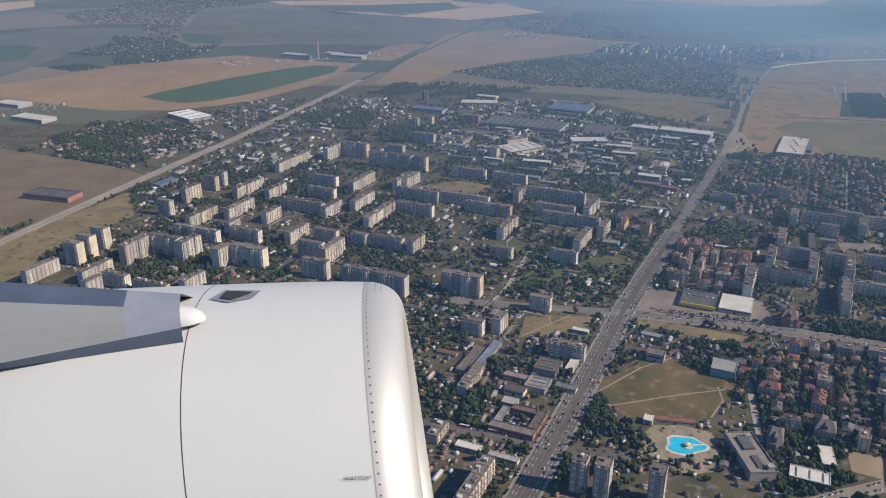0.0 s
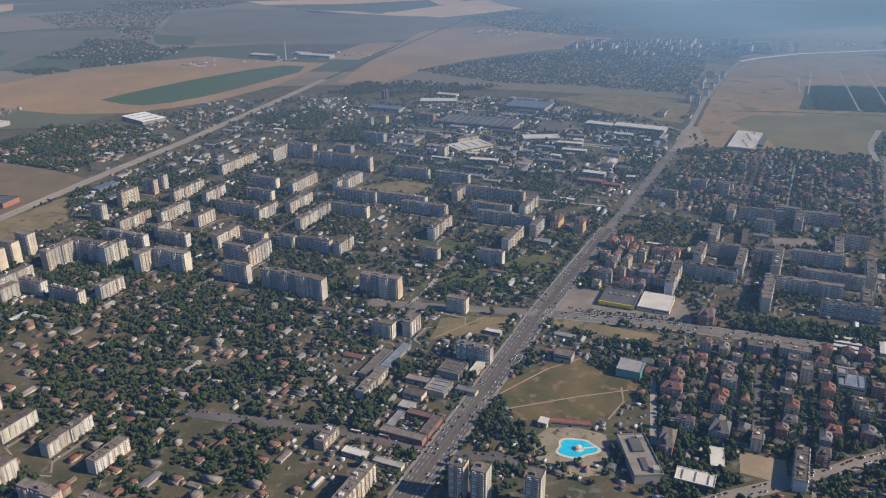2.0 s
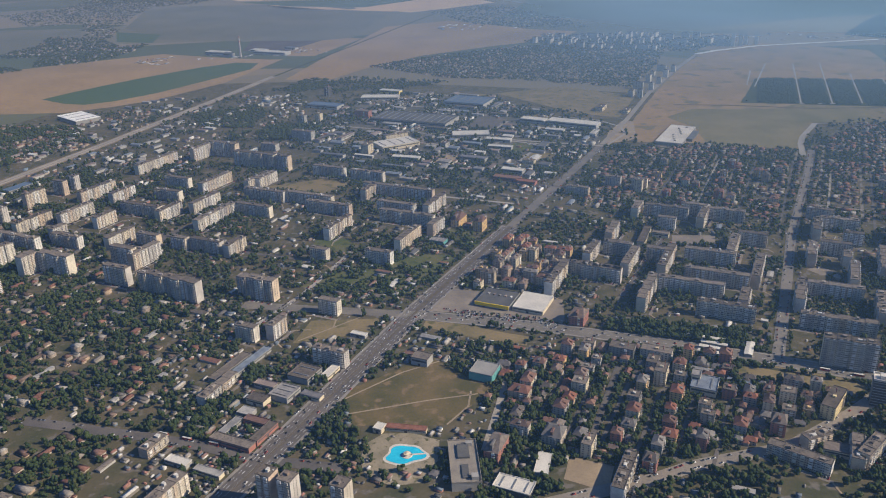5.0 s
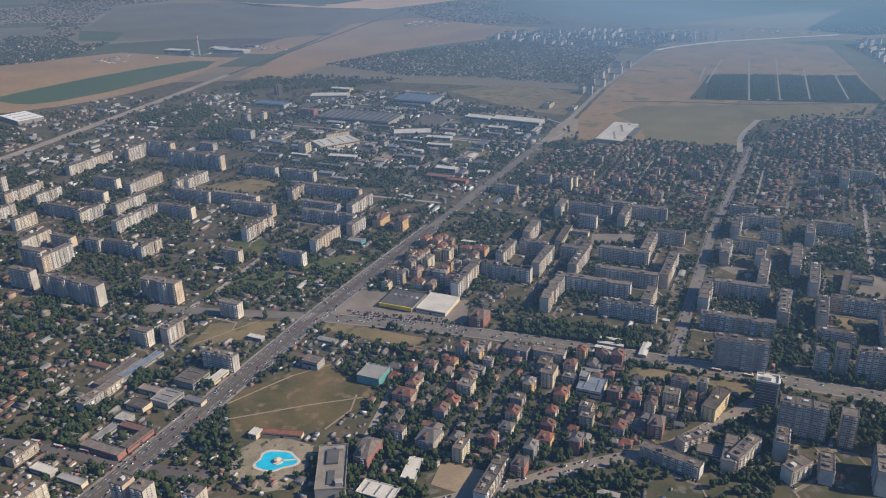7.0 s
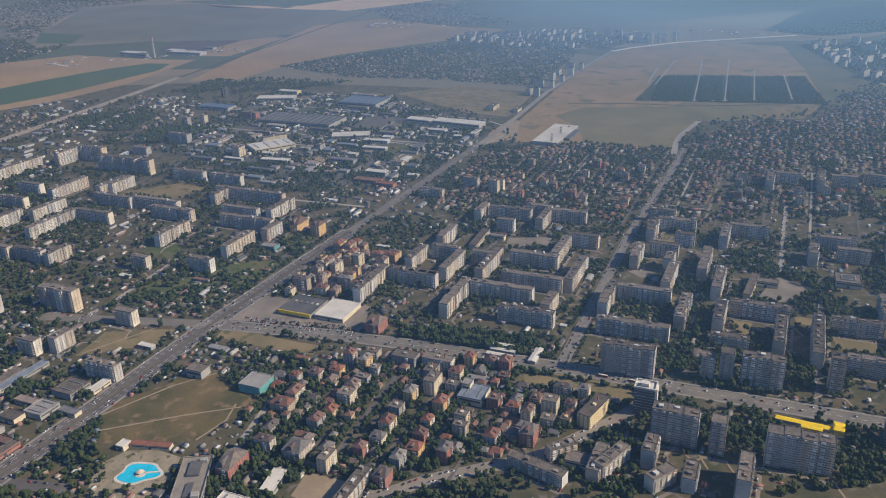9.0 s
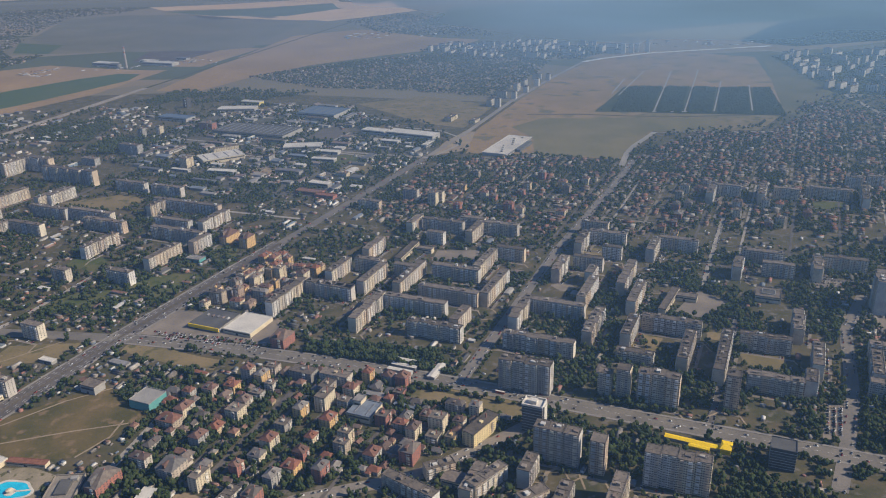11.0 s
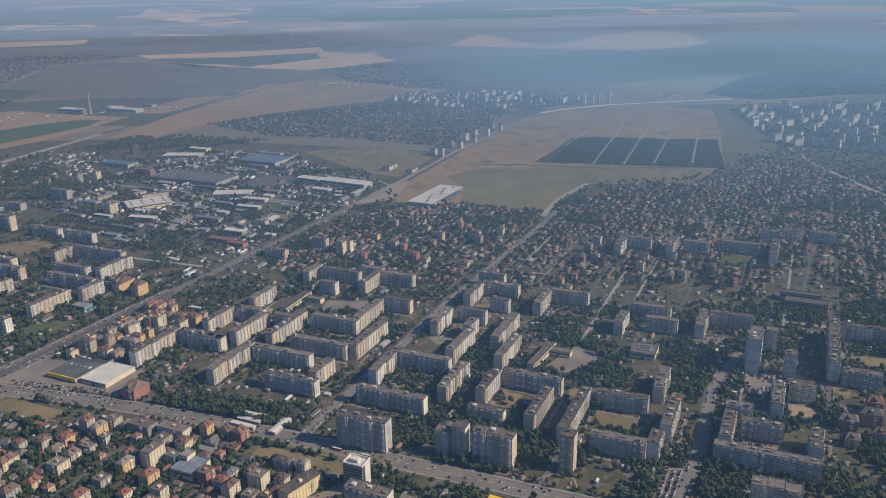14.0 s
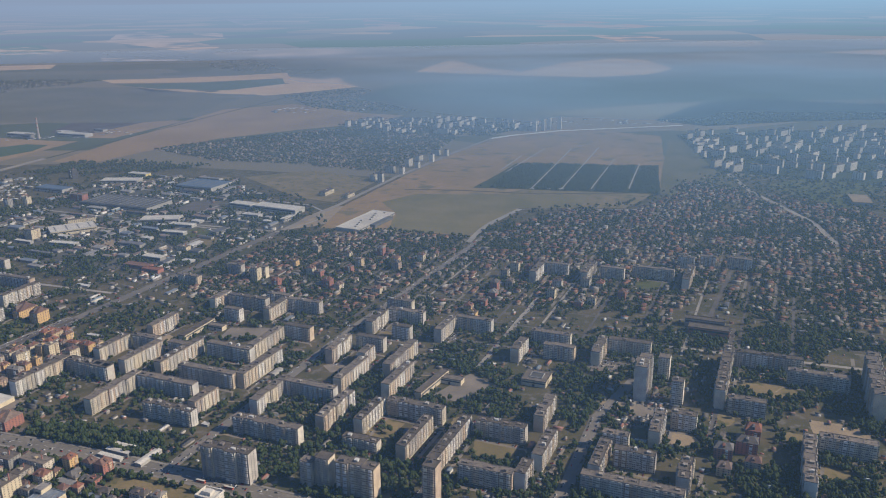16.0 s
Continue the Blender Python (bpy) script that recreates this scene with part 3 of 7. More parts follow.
def distance_material():
    """Strips of fields in hazed, glowing colours, blended into a painted haze tone towards the horizon."""
    m = bpy.data.materials.new("far_distance")
    m.use_nodes = True
    n, l = m.node_tree.nodes, m.node_tree.links
    n.clear()

    def calc(kind, a, b):
        x = n.new("ShaderNodeMath")
        x.operation = kind
        for k, v in enumerate((a, b)):
            if isinstance(v, float):
                x.inputs[k].default_value = v
            else:
                l.new(v, x.inputs[k])
        return x.outputs[0]

    def blend(fac, a, b):
        x = n.new("ShaderNodeMix")
        x.data_type = "RGBA"
        for k, v in ((0, fac), (6, a), (7, b)):
            if isinstance(v, tuple):
                x.inputs[k].default_value = (*v, 1)
            else:
                l.new(v, x.inputs[k])
        return x.outputs[2]

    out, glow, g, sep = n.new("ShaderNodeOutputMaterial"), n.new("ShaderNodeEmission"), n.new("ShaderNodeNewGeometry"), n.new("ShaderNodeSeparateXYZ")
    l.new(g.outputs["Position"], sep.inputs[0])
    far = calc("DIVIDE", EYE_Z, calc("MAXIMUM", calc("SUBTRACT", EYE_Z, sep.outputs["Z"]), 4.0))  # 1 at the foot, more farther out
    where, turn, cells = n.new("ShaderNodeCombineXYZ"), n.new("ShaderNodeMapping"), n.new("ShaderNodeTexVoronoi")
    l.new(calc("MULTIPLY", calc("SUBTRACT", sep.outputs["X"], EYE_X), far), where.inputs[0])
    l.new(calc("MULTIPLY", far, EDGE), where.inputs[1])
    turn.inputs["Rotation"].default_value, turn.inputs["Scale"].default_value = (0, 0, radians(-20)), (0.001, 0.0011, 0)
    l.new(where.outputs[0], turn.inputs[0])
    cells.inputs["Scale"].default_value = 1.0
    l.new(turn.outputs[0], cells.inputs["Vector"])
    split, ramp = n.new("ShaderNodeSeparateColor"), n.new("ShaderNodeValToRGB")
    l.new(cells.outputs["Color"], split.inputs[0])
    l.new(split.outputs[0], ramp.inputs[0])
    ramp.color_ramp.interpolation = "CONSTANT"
    tones = FAR_HAZED_TONES
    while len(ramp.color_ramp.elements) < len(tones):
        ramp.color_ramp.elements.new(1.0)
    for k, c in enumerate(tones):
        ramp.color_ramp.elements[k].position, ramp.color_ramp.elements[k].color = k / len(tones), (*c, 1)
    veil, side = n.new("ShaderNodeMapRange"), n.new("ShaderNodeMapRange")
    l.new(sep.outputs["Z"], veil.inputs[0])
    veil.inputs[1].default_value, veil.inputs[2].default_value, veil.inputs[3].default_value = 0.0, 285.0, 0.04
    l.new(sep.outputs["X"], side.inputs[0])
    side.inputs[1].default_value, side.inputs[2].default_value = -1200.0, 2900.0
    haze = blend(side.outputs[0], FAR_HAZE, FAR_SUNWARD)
    foot = n.new("ShaderNodeMapRange")  # darkened foot, painted to match the haze-dimmed ground before it
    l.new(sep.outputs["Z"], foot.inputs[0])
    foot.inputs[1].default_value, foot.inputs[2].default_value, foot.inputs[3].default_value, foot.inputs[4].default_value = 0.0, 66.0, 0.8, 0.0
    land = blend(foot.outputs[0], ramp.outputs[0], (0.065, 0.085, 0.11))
    # sunlight and haze both sit in the emitted colour
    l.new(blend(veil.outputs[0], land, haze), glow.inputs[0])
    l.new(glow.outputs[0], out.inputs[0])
    return m


def far_field_material():
    """A far harvested field that glows in a hazed colour, painted to fade into the haze tone higher up."""
    m = bpy.data.materials.new("far_field_painted_haze")
    m.use_nodes = True
    n, l = m.node_tree.nodes, m.node_tree.links
    n.clear()
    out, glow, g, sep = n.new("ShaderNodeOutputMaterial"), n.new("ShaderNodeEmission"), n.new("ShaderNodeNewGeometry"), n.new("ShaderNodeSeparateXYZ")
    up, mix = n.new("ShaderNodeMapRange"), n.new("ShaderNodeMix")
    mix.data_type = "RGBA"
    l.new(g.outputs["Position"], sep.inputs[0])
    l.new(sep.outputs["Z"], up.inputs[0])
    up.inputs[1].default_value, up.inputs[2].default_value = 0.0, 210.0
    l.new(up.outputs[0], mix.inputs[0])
    # field colour with the haze already mixed in, fading out with height
    mix.inputs[6].default_value, mix.inputs[7].default_value = (*FAR_FIELD_HAZED, 1), (*FAR_HAZE, 1)
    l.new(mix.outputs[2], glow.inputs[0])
    stretch, strips, gaps = n.new("ShaderNodeMapping"), n.new("ShaderNodeTexNoise"), n.new("ShaderNodeMapRange")
    stretch.inputs["Scale"].default_value = (0.005, 0.0, 0.11)
    l.new(g.outputs["Position"], stretch.inputs[0])
    l.new(stretch.outputs[0], strips.inputs["Vector"])
    strips.inputs["Scale"].default_value, strips.inputs["Detail"].default_value = 1.0, 3.0
    l.new(strips.outputs[0], gaps.inputs[0])
    gaps.inputs[1].default_value, gaps.inputs[2].default_value = 0.42, 0.56
    none, cover = n.new("ShaderNodeBsdfTransparent"), n.new("ShaderNodeMixShader")
    l.new(gaps.outputs[0], cover.inputs[0])
    l.new(none.outputs[0], cover.inputs[1])
    l.new(glow.outputs[0], cover.inputs[2])
    l.new(cover.outputs[0], out.inputs[0])
    return m


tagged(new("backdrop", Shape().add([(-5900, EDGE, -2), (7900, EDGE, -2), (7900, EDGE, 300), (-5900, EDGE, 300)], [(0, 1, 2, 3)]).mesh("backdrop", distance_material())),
       "far plain up to the horizon with painted haze", "distance", kind="structure")
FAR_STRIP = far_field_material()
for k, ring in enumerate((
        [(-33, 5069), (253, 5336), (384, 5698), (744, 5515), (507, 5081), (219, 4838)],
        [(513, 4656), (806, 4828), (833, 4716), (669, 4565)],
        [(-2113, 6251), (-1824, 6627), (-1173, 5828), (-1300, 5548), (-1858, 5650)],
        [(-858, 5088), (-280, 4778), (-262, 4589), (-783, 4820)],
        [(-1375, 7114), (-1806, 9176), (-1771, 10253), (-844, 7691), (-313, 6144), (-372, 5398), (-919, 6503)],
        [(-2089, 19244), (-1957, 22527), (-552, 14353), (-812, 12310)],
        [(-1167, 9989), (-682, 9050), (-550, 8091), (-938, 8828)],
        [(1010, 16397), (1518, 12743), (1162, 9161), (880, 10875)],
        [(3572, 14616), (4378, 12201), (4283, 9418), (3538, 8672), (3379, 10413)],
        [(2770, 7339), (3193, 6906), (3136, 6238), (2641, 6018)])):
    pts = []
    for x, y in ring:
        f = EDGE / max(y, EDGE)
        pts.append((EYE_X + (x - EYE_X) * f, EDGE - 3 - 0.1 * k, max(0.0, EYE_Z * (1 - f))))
    tagged(new("far_field", Shape().add(pts, [tuple(range(len(pts)))]).mesh("far_field", FAR_STRIP)), "pale glowing harvested field with painted haze far out", "field", kind="structure")

patch("airfield", [(545, 1075), (578, 1200), (674, 1385), (797, 1600), (927, 1800), (1114, 1900), (1290, 1745), (1100, 1225), (1000, 1150), (836, 1140), (747, 1002), (646, 1050)], surface("airfield_grass", (0.31, 0.2, 0.105), (0.24, 0.172, 0.09), 0.012, 0.1, spots=(0.16, 0.14, 0.08)), 0.2, "large tan field of a disused airfield", keep=True, category="field")
patch("wooded_estate", [(1240, 1345), (1330, 1760), (1900, 1770), (1700, 1250), (1480, 1175), (1330, 1290)], SCRUB, 0.3, "dark wooded ground of the far estate", category="ground")
patch("dry_meadow", [(1289, 1698), (1343, 1651), (1265, 1365), (1216, 1210), (1089, 1178), (1081, 1211), (1153, 1384)], surface("brown_meadow", (0.15, 0.13, 0.07), (0.11, 0.105, 0.055), 0.02, 0.2), 0.28, "brown green meadow beside the airfield", category="field")
strip("field_track", [(676, 1293), (757, 1275), (880, 1228), (987, 1214), (1059, 1207)], 6, surface("dark_verge", (0.085, 0.08, 0.05), (0.12, 0.105, 0.065), 0.03, 0.3), 0.36, "dark overgrown track across the airfield", category="track")
patch("airfield_meadow", [(635, 1212), (694, 1259), (962, 1203), (924, 1127), (831, 1142), (740, 1005), (695, 1030), (631, 1025), (653, 1136)], surface("olive_meadow", (0.15, 0.135, 0.07), (0.2, 0.165, 0.085), 0.015, 0.15), 0.32, "olive dry meadow of the airfield", category="field")
patch("airfield_grass", [(655, 1070), (700, 1200), (880, 1262), (1070, 1200), (990, 1115), (836, 1140), (747, 1004)], DRY_GRASS, 0.3, "dry yellowish grass of the airfield", category="field")
patch("grove", [(790, 1288), (905, 1483), (1155, 1412), (1076, 1194), (934, 1240)], SCRUB, 0.4, "square dark green grove in the tan field", category="grove")
patch("dry_lot", [(-560, 1190), (-520, 700), (-330, 905), (-300, 1030), (-362, 1080)], surface("brown_waste_ground", (0.15, 0.115, 0.07), (0.19, 0.145, 0.09), 0.02, 0.3), 0.1, "brown waste ground beside the railway", keep=True)
patch("dry_lot", [(-330, 640), (-420, 720), (-300, 960), (-270, 870), (-330, 760)], DRY_GRASS, 0.12, "dry waste ground beside the railway", keep=True)
patch("meadow", [(1262, 1223), (1360, 1275), (1457, 1191), (1309, 1063)], LAWN, 0.2, "green meadow beside a far road", keep=True, category="field")

# squares, parks and yards of the town
patch("works_yard", [(70, 1120), (78, 1240), (190, 1490), (388, 1410), (505, 1150), (515, 1112), (370, 915), (222, 943)], surface("works_ground", (0.085, 0.085, 0.065), (0.135, 0.125, 0.105), 0.03, 0.25, spots=(0.06, 0.065, 0.038)), 0.08, "grey trodden ground of the works area", category="yard")
patch("park_lawn", [(149, 481), (212, 520), (225, 500), (253, 472), (216, 433), (156, 438)], surface("park_grass", (0.085, 0.078, 0.034), (0.15, 0.112, 0.052), 0.035, 0.5, spots=(0.19, 0.135, 0.075)), 0.1, "half dry park lawn crossed by paths", keep=True, category="lawn")
patch("dry_lot", [(120, 589), (178, 586), (166, 562), (108, 553)], DRY_GRASS, 0.1, "dry grass lot beside the boulevard", keep=True)
patch("park_lawn", [(105, 655), (189, 716), (255, 708), (195, 622), (165, 640)], LAWN, 0.1, "green park lawn beside the boulevard", category="lawn")
patch("forecourt", [(225, 640), (330, 600), (322, 560), (212, 596)], PAVED, 0.1, "paved car park of the stores", keep=True, category="forecourt")
patch("sports_ground", [(41, 950), (112, 971), (147, 944), (113, 908)], DRY_GRASS, 0.1, "dry sports ground between the blocks", keep=True, category="sports ground")
patch("sports_ground", [(111, 751), (117, 779), (150, 760), (147, 726)], LAWN, 0.1, "green sports ground between the blocks", keep=True, category="sports ground")
patch("park_lawn", [(226, 728), (235, 770), (271, 780), (276, 728)], LAWN, 0.1, "green park lawn beside the boulevard", category="lawn")
patch("school_yard", [(648, 566), (682, 600), (700, 575), (666, 550)], PAVED, 0.1, "paved school yard", keep=True, category="yard")
patch("school_yard", [(470, 729), (512, 722), (503, 700), (462, 704)], PAVED, 0.1, "paved school yard", keep=True, category="yard")
patch("sports_ground", [(888, 775), (895, 798), (940, 803), (927, 778)], LAWN, 0.1, "green sports ground between the blocks", keep=True, category="sports ground")
patch("dry_lot", [(425, 490), (434, 503), (500, 470), (492, 452)], DRY_GRASS, 0.1, "dry grass verge of the wide street", keep=True)
patch("dry_lot", [(520, 440), (526, 455), (560, 440), (553, 424)], DRY_GRASS, 0.1, "dry grass verge of the wide street", keep=True)
patch("dry_lot", [(278, 372), (286, 392), (310, 380), (300, 358)], DIRT, 0.1, "bare earth building plot", keep=True)
patch("car_park", [(672, 387), (694, 423), (704, 419), (685, 383)], PAVED, 0.1, "paved car park beside the street", keep=True, category="car park")
patch("dry_lot", [(662, 470), (680, 500), (700, 488), (684, 458)], DRY_GRASS, 0.1, "dry courtyard between panel blocks")
patch("dry_lot", [(590, 512), (604, 536), (622, 524), (606, 500)], DRY_GRASS, 0.1, "dry courtyard between panel blocks")
patch("dry_lot", [(524, 545), (536, 565), (556, 553), (544, 533)], DRY_GRASS, 0.1, "dry courtyard between panel blocks")
patch("dry_lot", [(745, 422), (754, 440), (790, 424), (780, 405)], DRY_GRASS, 0.1, "dry courtyard between panel blocks")
patch("dry_lot", [(900, 455), (915, 490), (950, 470), (935, 440)], DIRT, 0.1, "bare courtyard between panel blocks")
patch("dry_lot", [(400, 700), (415, 720), (430, 700), (420, 685)], DIRT, 0.1, "bare yard between panel blocks")

for k, (x, y, a, b) in enumerate(((680, 479, 17, 12), (594, 509, 13, 9), (813, 476, 11, 13), (768, 441, 17, 9), (910, 538, 22, 13), (797, 519, 12, 8), (892, 420, 12, 9), (853, 499, 9, 12),
                                  (783, 530, 12, 7), (893, 466, 10, 8), (574, 572, 10, 8), (571, 626, 11, 8), (664, 520, 9, 7), (620, 700, 12, 9))):
    (dx, dy), (nx, ny) = way(CRS)
    ring = [(math.cos(q * math.pi / 6) * a * (0.85 + 0.15 * ((q * 7 + k) % 3)), math.sin(q * math.pi / 6) * b * (0.85 + 0.15 * ((q * 5 + k) % 3))) for q in range(12)]
    patch("courtyard", [(x + dx * u + nx * v, y + dy * u + ny * v) for u, v in ring], (DRY_GRASS, DIRT, PAVED)[(0, 0, 1, 0, 0, 2)[k % 6]], 0.12 + 0.002 * k, "dry worn courtyard between panel blocks", keep=True, category="yard")

patch("car_park", [(778, 592), (786, 612), (812, 603), (803, 582)], PAVED, 0.1, "paved car park between panel blocks", keep=True, category="car park")
patch("market_square", [(782, 512), (788, 548), (810, 545), (815, 515), (800, 500)], PAVED, 0.11, "paved market square beside the street", category="yard")

for k, ring in enumerate(([(341, 533), (408, 501), (408, 512), (346, 540)], [(209, 567), (255, 539), (285, 527), (290, 541), (262, 555), (214, 582)], [(423, 469), (497, 433), (504, 445), (432, 480)])):
    patch("dry_verge", ring, DRY_GRASS, 0.13 + 0.004 * k, "dry trodden verge along the cross street", keep=True)

patch("dry_meadow", [(400, 1440), (525, 1480), (636, 1372), (562, 1222), (505, 1262)], DRY_GRASS, 0.16, "dry meadow between the works and the village", category="field")

# roads
BOULEVARD = [(-40, 160), (80, 370), (119, 438), (206, 596), (315, 775), (494, 1073), (569, 1205), (668, 1395), (797, 1612), (905, 1778), (960, 1812), (1085, 1860), (1400, 1890)]
strip("boulevard", BOULEVARD[:5], 16, ASPHALT, 0.2, "wide asphalt boulevard with a tram track in the middle")
strip("boulevard_north", BOULEVARD[4:6], 11, surface("dusty_asphalt", (0.145, 0.132, 0.118), (0.19, 0.168, 0.145), 0.04, 0.6), 0.195, "asphalt boulevard past the works")
strip("boulevard_far", BOULEVARD[5:10], 8, surface("brown_asphalt", (0.24, 0.205, 0.165), (0.29, 0.25, 0.2), 0.02, 0.4), 0.24, "worn road out of the town")
patch("dry_lot", [(500, 1075), (520, 1135), (560, 1200), (590, 1190), (566, 1110), (535, 1085)], DIRT, 0.15, "dusty open ground at the road fork")
strip("hook_road", [(500, 1068), (540, 1120), (548, 1165), (525, 1210), (470, 1245)], 4, PALE_ROAD, 0.22, "pale hooked road round the logistics hall")
strip("boulevard_far", BOULEVARD[9:], 12, surface("new_concrete", (0.72, 0.67, 0.59), (0.66, 0.61, 0.54), 0.02, 0.3), 0.5, "pale concrete road to the far town")
strip("tram_track", BOULEVARD[:5], 3.6, BALLAST, 0.26, "dark tram track bed in the boulevard", hold=False, category="track")
for off in (-1.4, -0.6, 0.6, 1.4):
    strip("rail", BOULEVARD[:4], 0.12, SHEET, 0.36, "steel tram rail", off, False, category="rail")
for off in (-9.1, 9.1):
    strip("pavement", BOULEVARD[:5], 2.0, KERB, 0.3, "slab pavement along the boulevard", off, category="pavement", rise=0.3)
CROSS = [(-60, 655), (10, 640), (60, 625), (206, 588), (299, 556), (372, 525), (419, 503), (477, 474), (563, 428), (640, 388), (760, 325)]
strip("cross_street", CROSS[2:], 12, surface("worn_asphalt", (0.15, 0.135, 0.118), (0.2, 0.178, 0.15), 0.05, 0.7), 0.22, "wide worn cross street")
for off in (-7.2, 7.2):
    strip("pavement", CROSS[3:], 2.0, KERB, 0.3, "slab pavement along the cross street", off, category="pavement", rise=0.3)
LANE = [(460, 483), (521, 593), (585, 710), (710, 914), (760, 1000)]
strip("side_street", LANE, 9, surface("worn_grey_asphalt", (0.17, 0.155, 0.14), (0.22, 0.195, 0.17), 0.05, 0.7), 0.21, "asphalt side street between panel blocks")
LOWER = [(180, 330), (263, 352), (330, 366), (356, 375), (421, 386), (474, 413), (505, 432)]
strip("lower_street", LOWER, 10, surface("brown_grey_asphalt", (0.2, 0.175, 0.15), (0.26, 0.225, 0.185), 0.05, 0.7), 0.23, "curving street below the small houses")
SOUTH = [(-60, 470), (30, 441), (68, 426), (100, 411), (150, 396), (230, 352), (320, 318)]
strip("south_street", SOUTH[:5], 9, ASPHALT, 0.21, "asphalt street at the crossing")
EAST = [(655, 340), (677, 370), (719, 432), (762, 512), (812, 570)]
strip("east_street", EAST, 9, surface("grey_asphalt", (0.16, 0.145, 0.13), (0.21, 0.185, 0.16), 0.05, 0.7), 0.21, "asphalt street between tall blocks")
NORTH_LINE = [(-470, 590), (-385, 790), (-298, 1005), (-215, 1197), (-105, 1478), (-25, 1690)]
strip("embankment", NORTH_LINE, 19, surface("sandy_embankment", (0.27, 0.2, 0.135), (0.2, 0.155, 0.105), 0.05, 0.5), 0.26, "sandy bank beside the railway", 1.5)
strip("railway", NORTH_LINE, 5, PALE_ROAD, 0.6, "pale road on the embankment", 5, category="road", rise=0.6)
strip("railway", NORTH_LINE, 4, PALE_ROAD, 0.6, "pale road on the embankment", -2, category="road", rise=0.6)
strip("railway", [(-25, 1690), (294, 2496), (420, 2800)], 6, SCRUB, 0.5, "tree lined road across the fields")
CURVE = [(735, 975), (760, 1030), (781, 1065), (836, 1134), (900, 1124), (991, 1106)]
strip("access_road", CURVE[:4], 8, PALE_ROAD, 0.5, "pale concrete road on the airfield")
strip("access_road", CURVE[3:], 2.5, PALE_ROAD, 0.5, "pale concrete road on the airfield")
for a, b in (((885, 1270), (1047, 1617)), ((933, 1259), (1107, 1622)), ((869, 1408), (994, 1630)), ((979, 1249), (1099, 1493)), ((862, 1425), (930, 1560)), ((1040, 1240), (1130, 1440))):
    strip("runway_strip", [a, b], 2.6, PALE_ROAD, 0.6, "pale taxi strip through the grove")
strip("runway_strip", [(880, 1266), (940, 1254)], 5, PALE_ROAD, 0.62, "pale taxi strip through the grove")
strip("far_road", [(1272, 1880), (1361, 1818), (1419, 1756), (1499, 1692)], 6, PALE_ROAD, 0.5, "pale road past the far wood")
strip("far_road", [(1254, 1341), (1224, 1188), (1218, 997), (1190, 900)], 8, PALE_ROAD, 0.4, "pale road past the far estate")
for n, pts in enumerate(([(60, 560), (110, 640), (150, 730)], [(-60, 760), (20, 900), (90, 1060)], [(-130, 640), (-60, 770), (20, 900)], [(150, 930), (330, 845)], [(-300, 900), (-60, 790), (140, 700)],
                         [(70, 1060), (260, 960), (430, 880)], [(110, 1250), (300, 1150), (500, 1060)], [(380, 600), (470, 740)], [(580, 720), (700, 660), (830, 590)], [(690, 610), (780, 770)],
                         [(830, 470), (940, 660)], [(930, 690), (1060, 890)], [(840, 640), (1010, 560)], [(610, 410), (690, 545)], [(300, 400), (345, 490)], [(235, 400), (252, 450), (262, 480)])):
    strip("side_street", pts, 4.5, ASPHALT if n % 3 else PALE_ROAD, 0.205 + 0.002 * n, "narrow street between panel blocks")
for pts in ([(149, 470), (190, 500), (222, 514)], [(150, 452), (205, 462), (240, 466)], [(216, 433), (232, 452), (236, 470)], [(112, 556), (160, 590)]):
    strip("footpath", pts, 1.3, DIRT, 0.26, "trodden sandy footpath across the park", category="path", hold=False)

# suburb streets
for k in range(15):
    d, nrm = way(AVE)
    p = np.array([470.0, 800.0]) + way(CRS)[0] * (k * 44.0)
    a, b = p, p + d * (215 + 12 * (k % 4))
    if k < 13:
        strip("suburb_street", [tuple(a + d * (25 if k > 4 else 0)), tuple(b)], 2.4, PALE_ROAD if k % 3 == 1 else ASPHALT, 0.215 + 0.001 * k, "narrow street between small houses")
for k in range(5):
    d, nrm = way(AVE)
    a = np.array([500.0, 830.0]) + d * (k * 48.0)
    b = a + way(CRS)[0] * 600
    strip("suburb_street", [tuple(a), tuple(b)], 1.8, ASPHALT, 0.23 + 0.001 * k, "narrow street between small houses")
for k in range(6):
    a = np.array([250.0, 390.0]) + way(CRS)[0] * (k * 22.0) + way(AVE)[0] * 38
    strip("suburb_street", [tuple(a), tuple(a + way(AVE)[0] * 75)], 2.4, ASPHALT, 0.24 + 0.001 * k, "narrow street between small houses")
for pts, wdt in ((BOULEVARD[:5], 3.9), (BOULEVARD[:5], -3.9), (CROSS[3:], 0.1), (BOULEVARD[:5], 6.1), (BOULEVARD[:5], -6.1)):
    s = Shape()
    for x, y, h in along(pts, 7.0):
        d, nrm = way(h)
        c = np.array([x, y]) + nrm * wdt
        q = [c - d * 1.6 - nrm * 0.12, c + d * 1.6 - nrm * 0.12, c + d * 1.6 + nrm * 0.12, c - d * 1.6 + nrm * 0.12]
        s.add([(*p, 0.3) for p in q], [(0, 1, 2, 3)])
    tagged(new("lane_marking", s.mesh("lane_marking", MARK)), "dashed white lane marking on the asphalt", "marking", kind="stuff")

# ---- buildings ----
STOREY = 1.6
shared = {}


def once(key, make):
    if key not in shared:
        shared[key] = make()
    return shared[key]


def at(cx, cy, deg, z=0.0):
    return pose(cx, cy, z, 0, 0, deg)


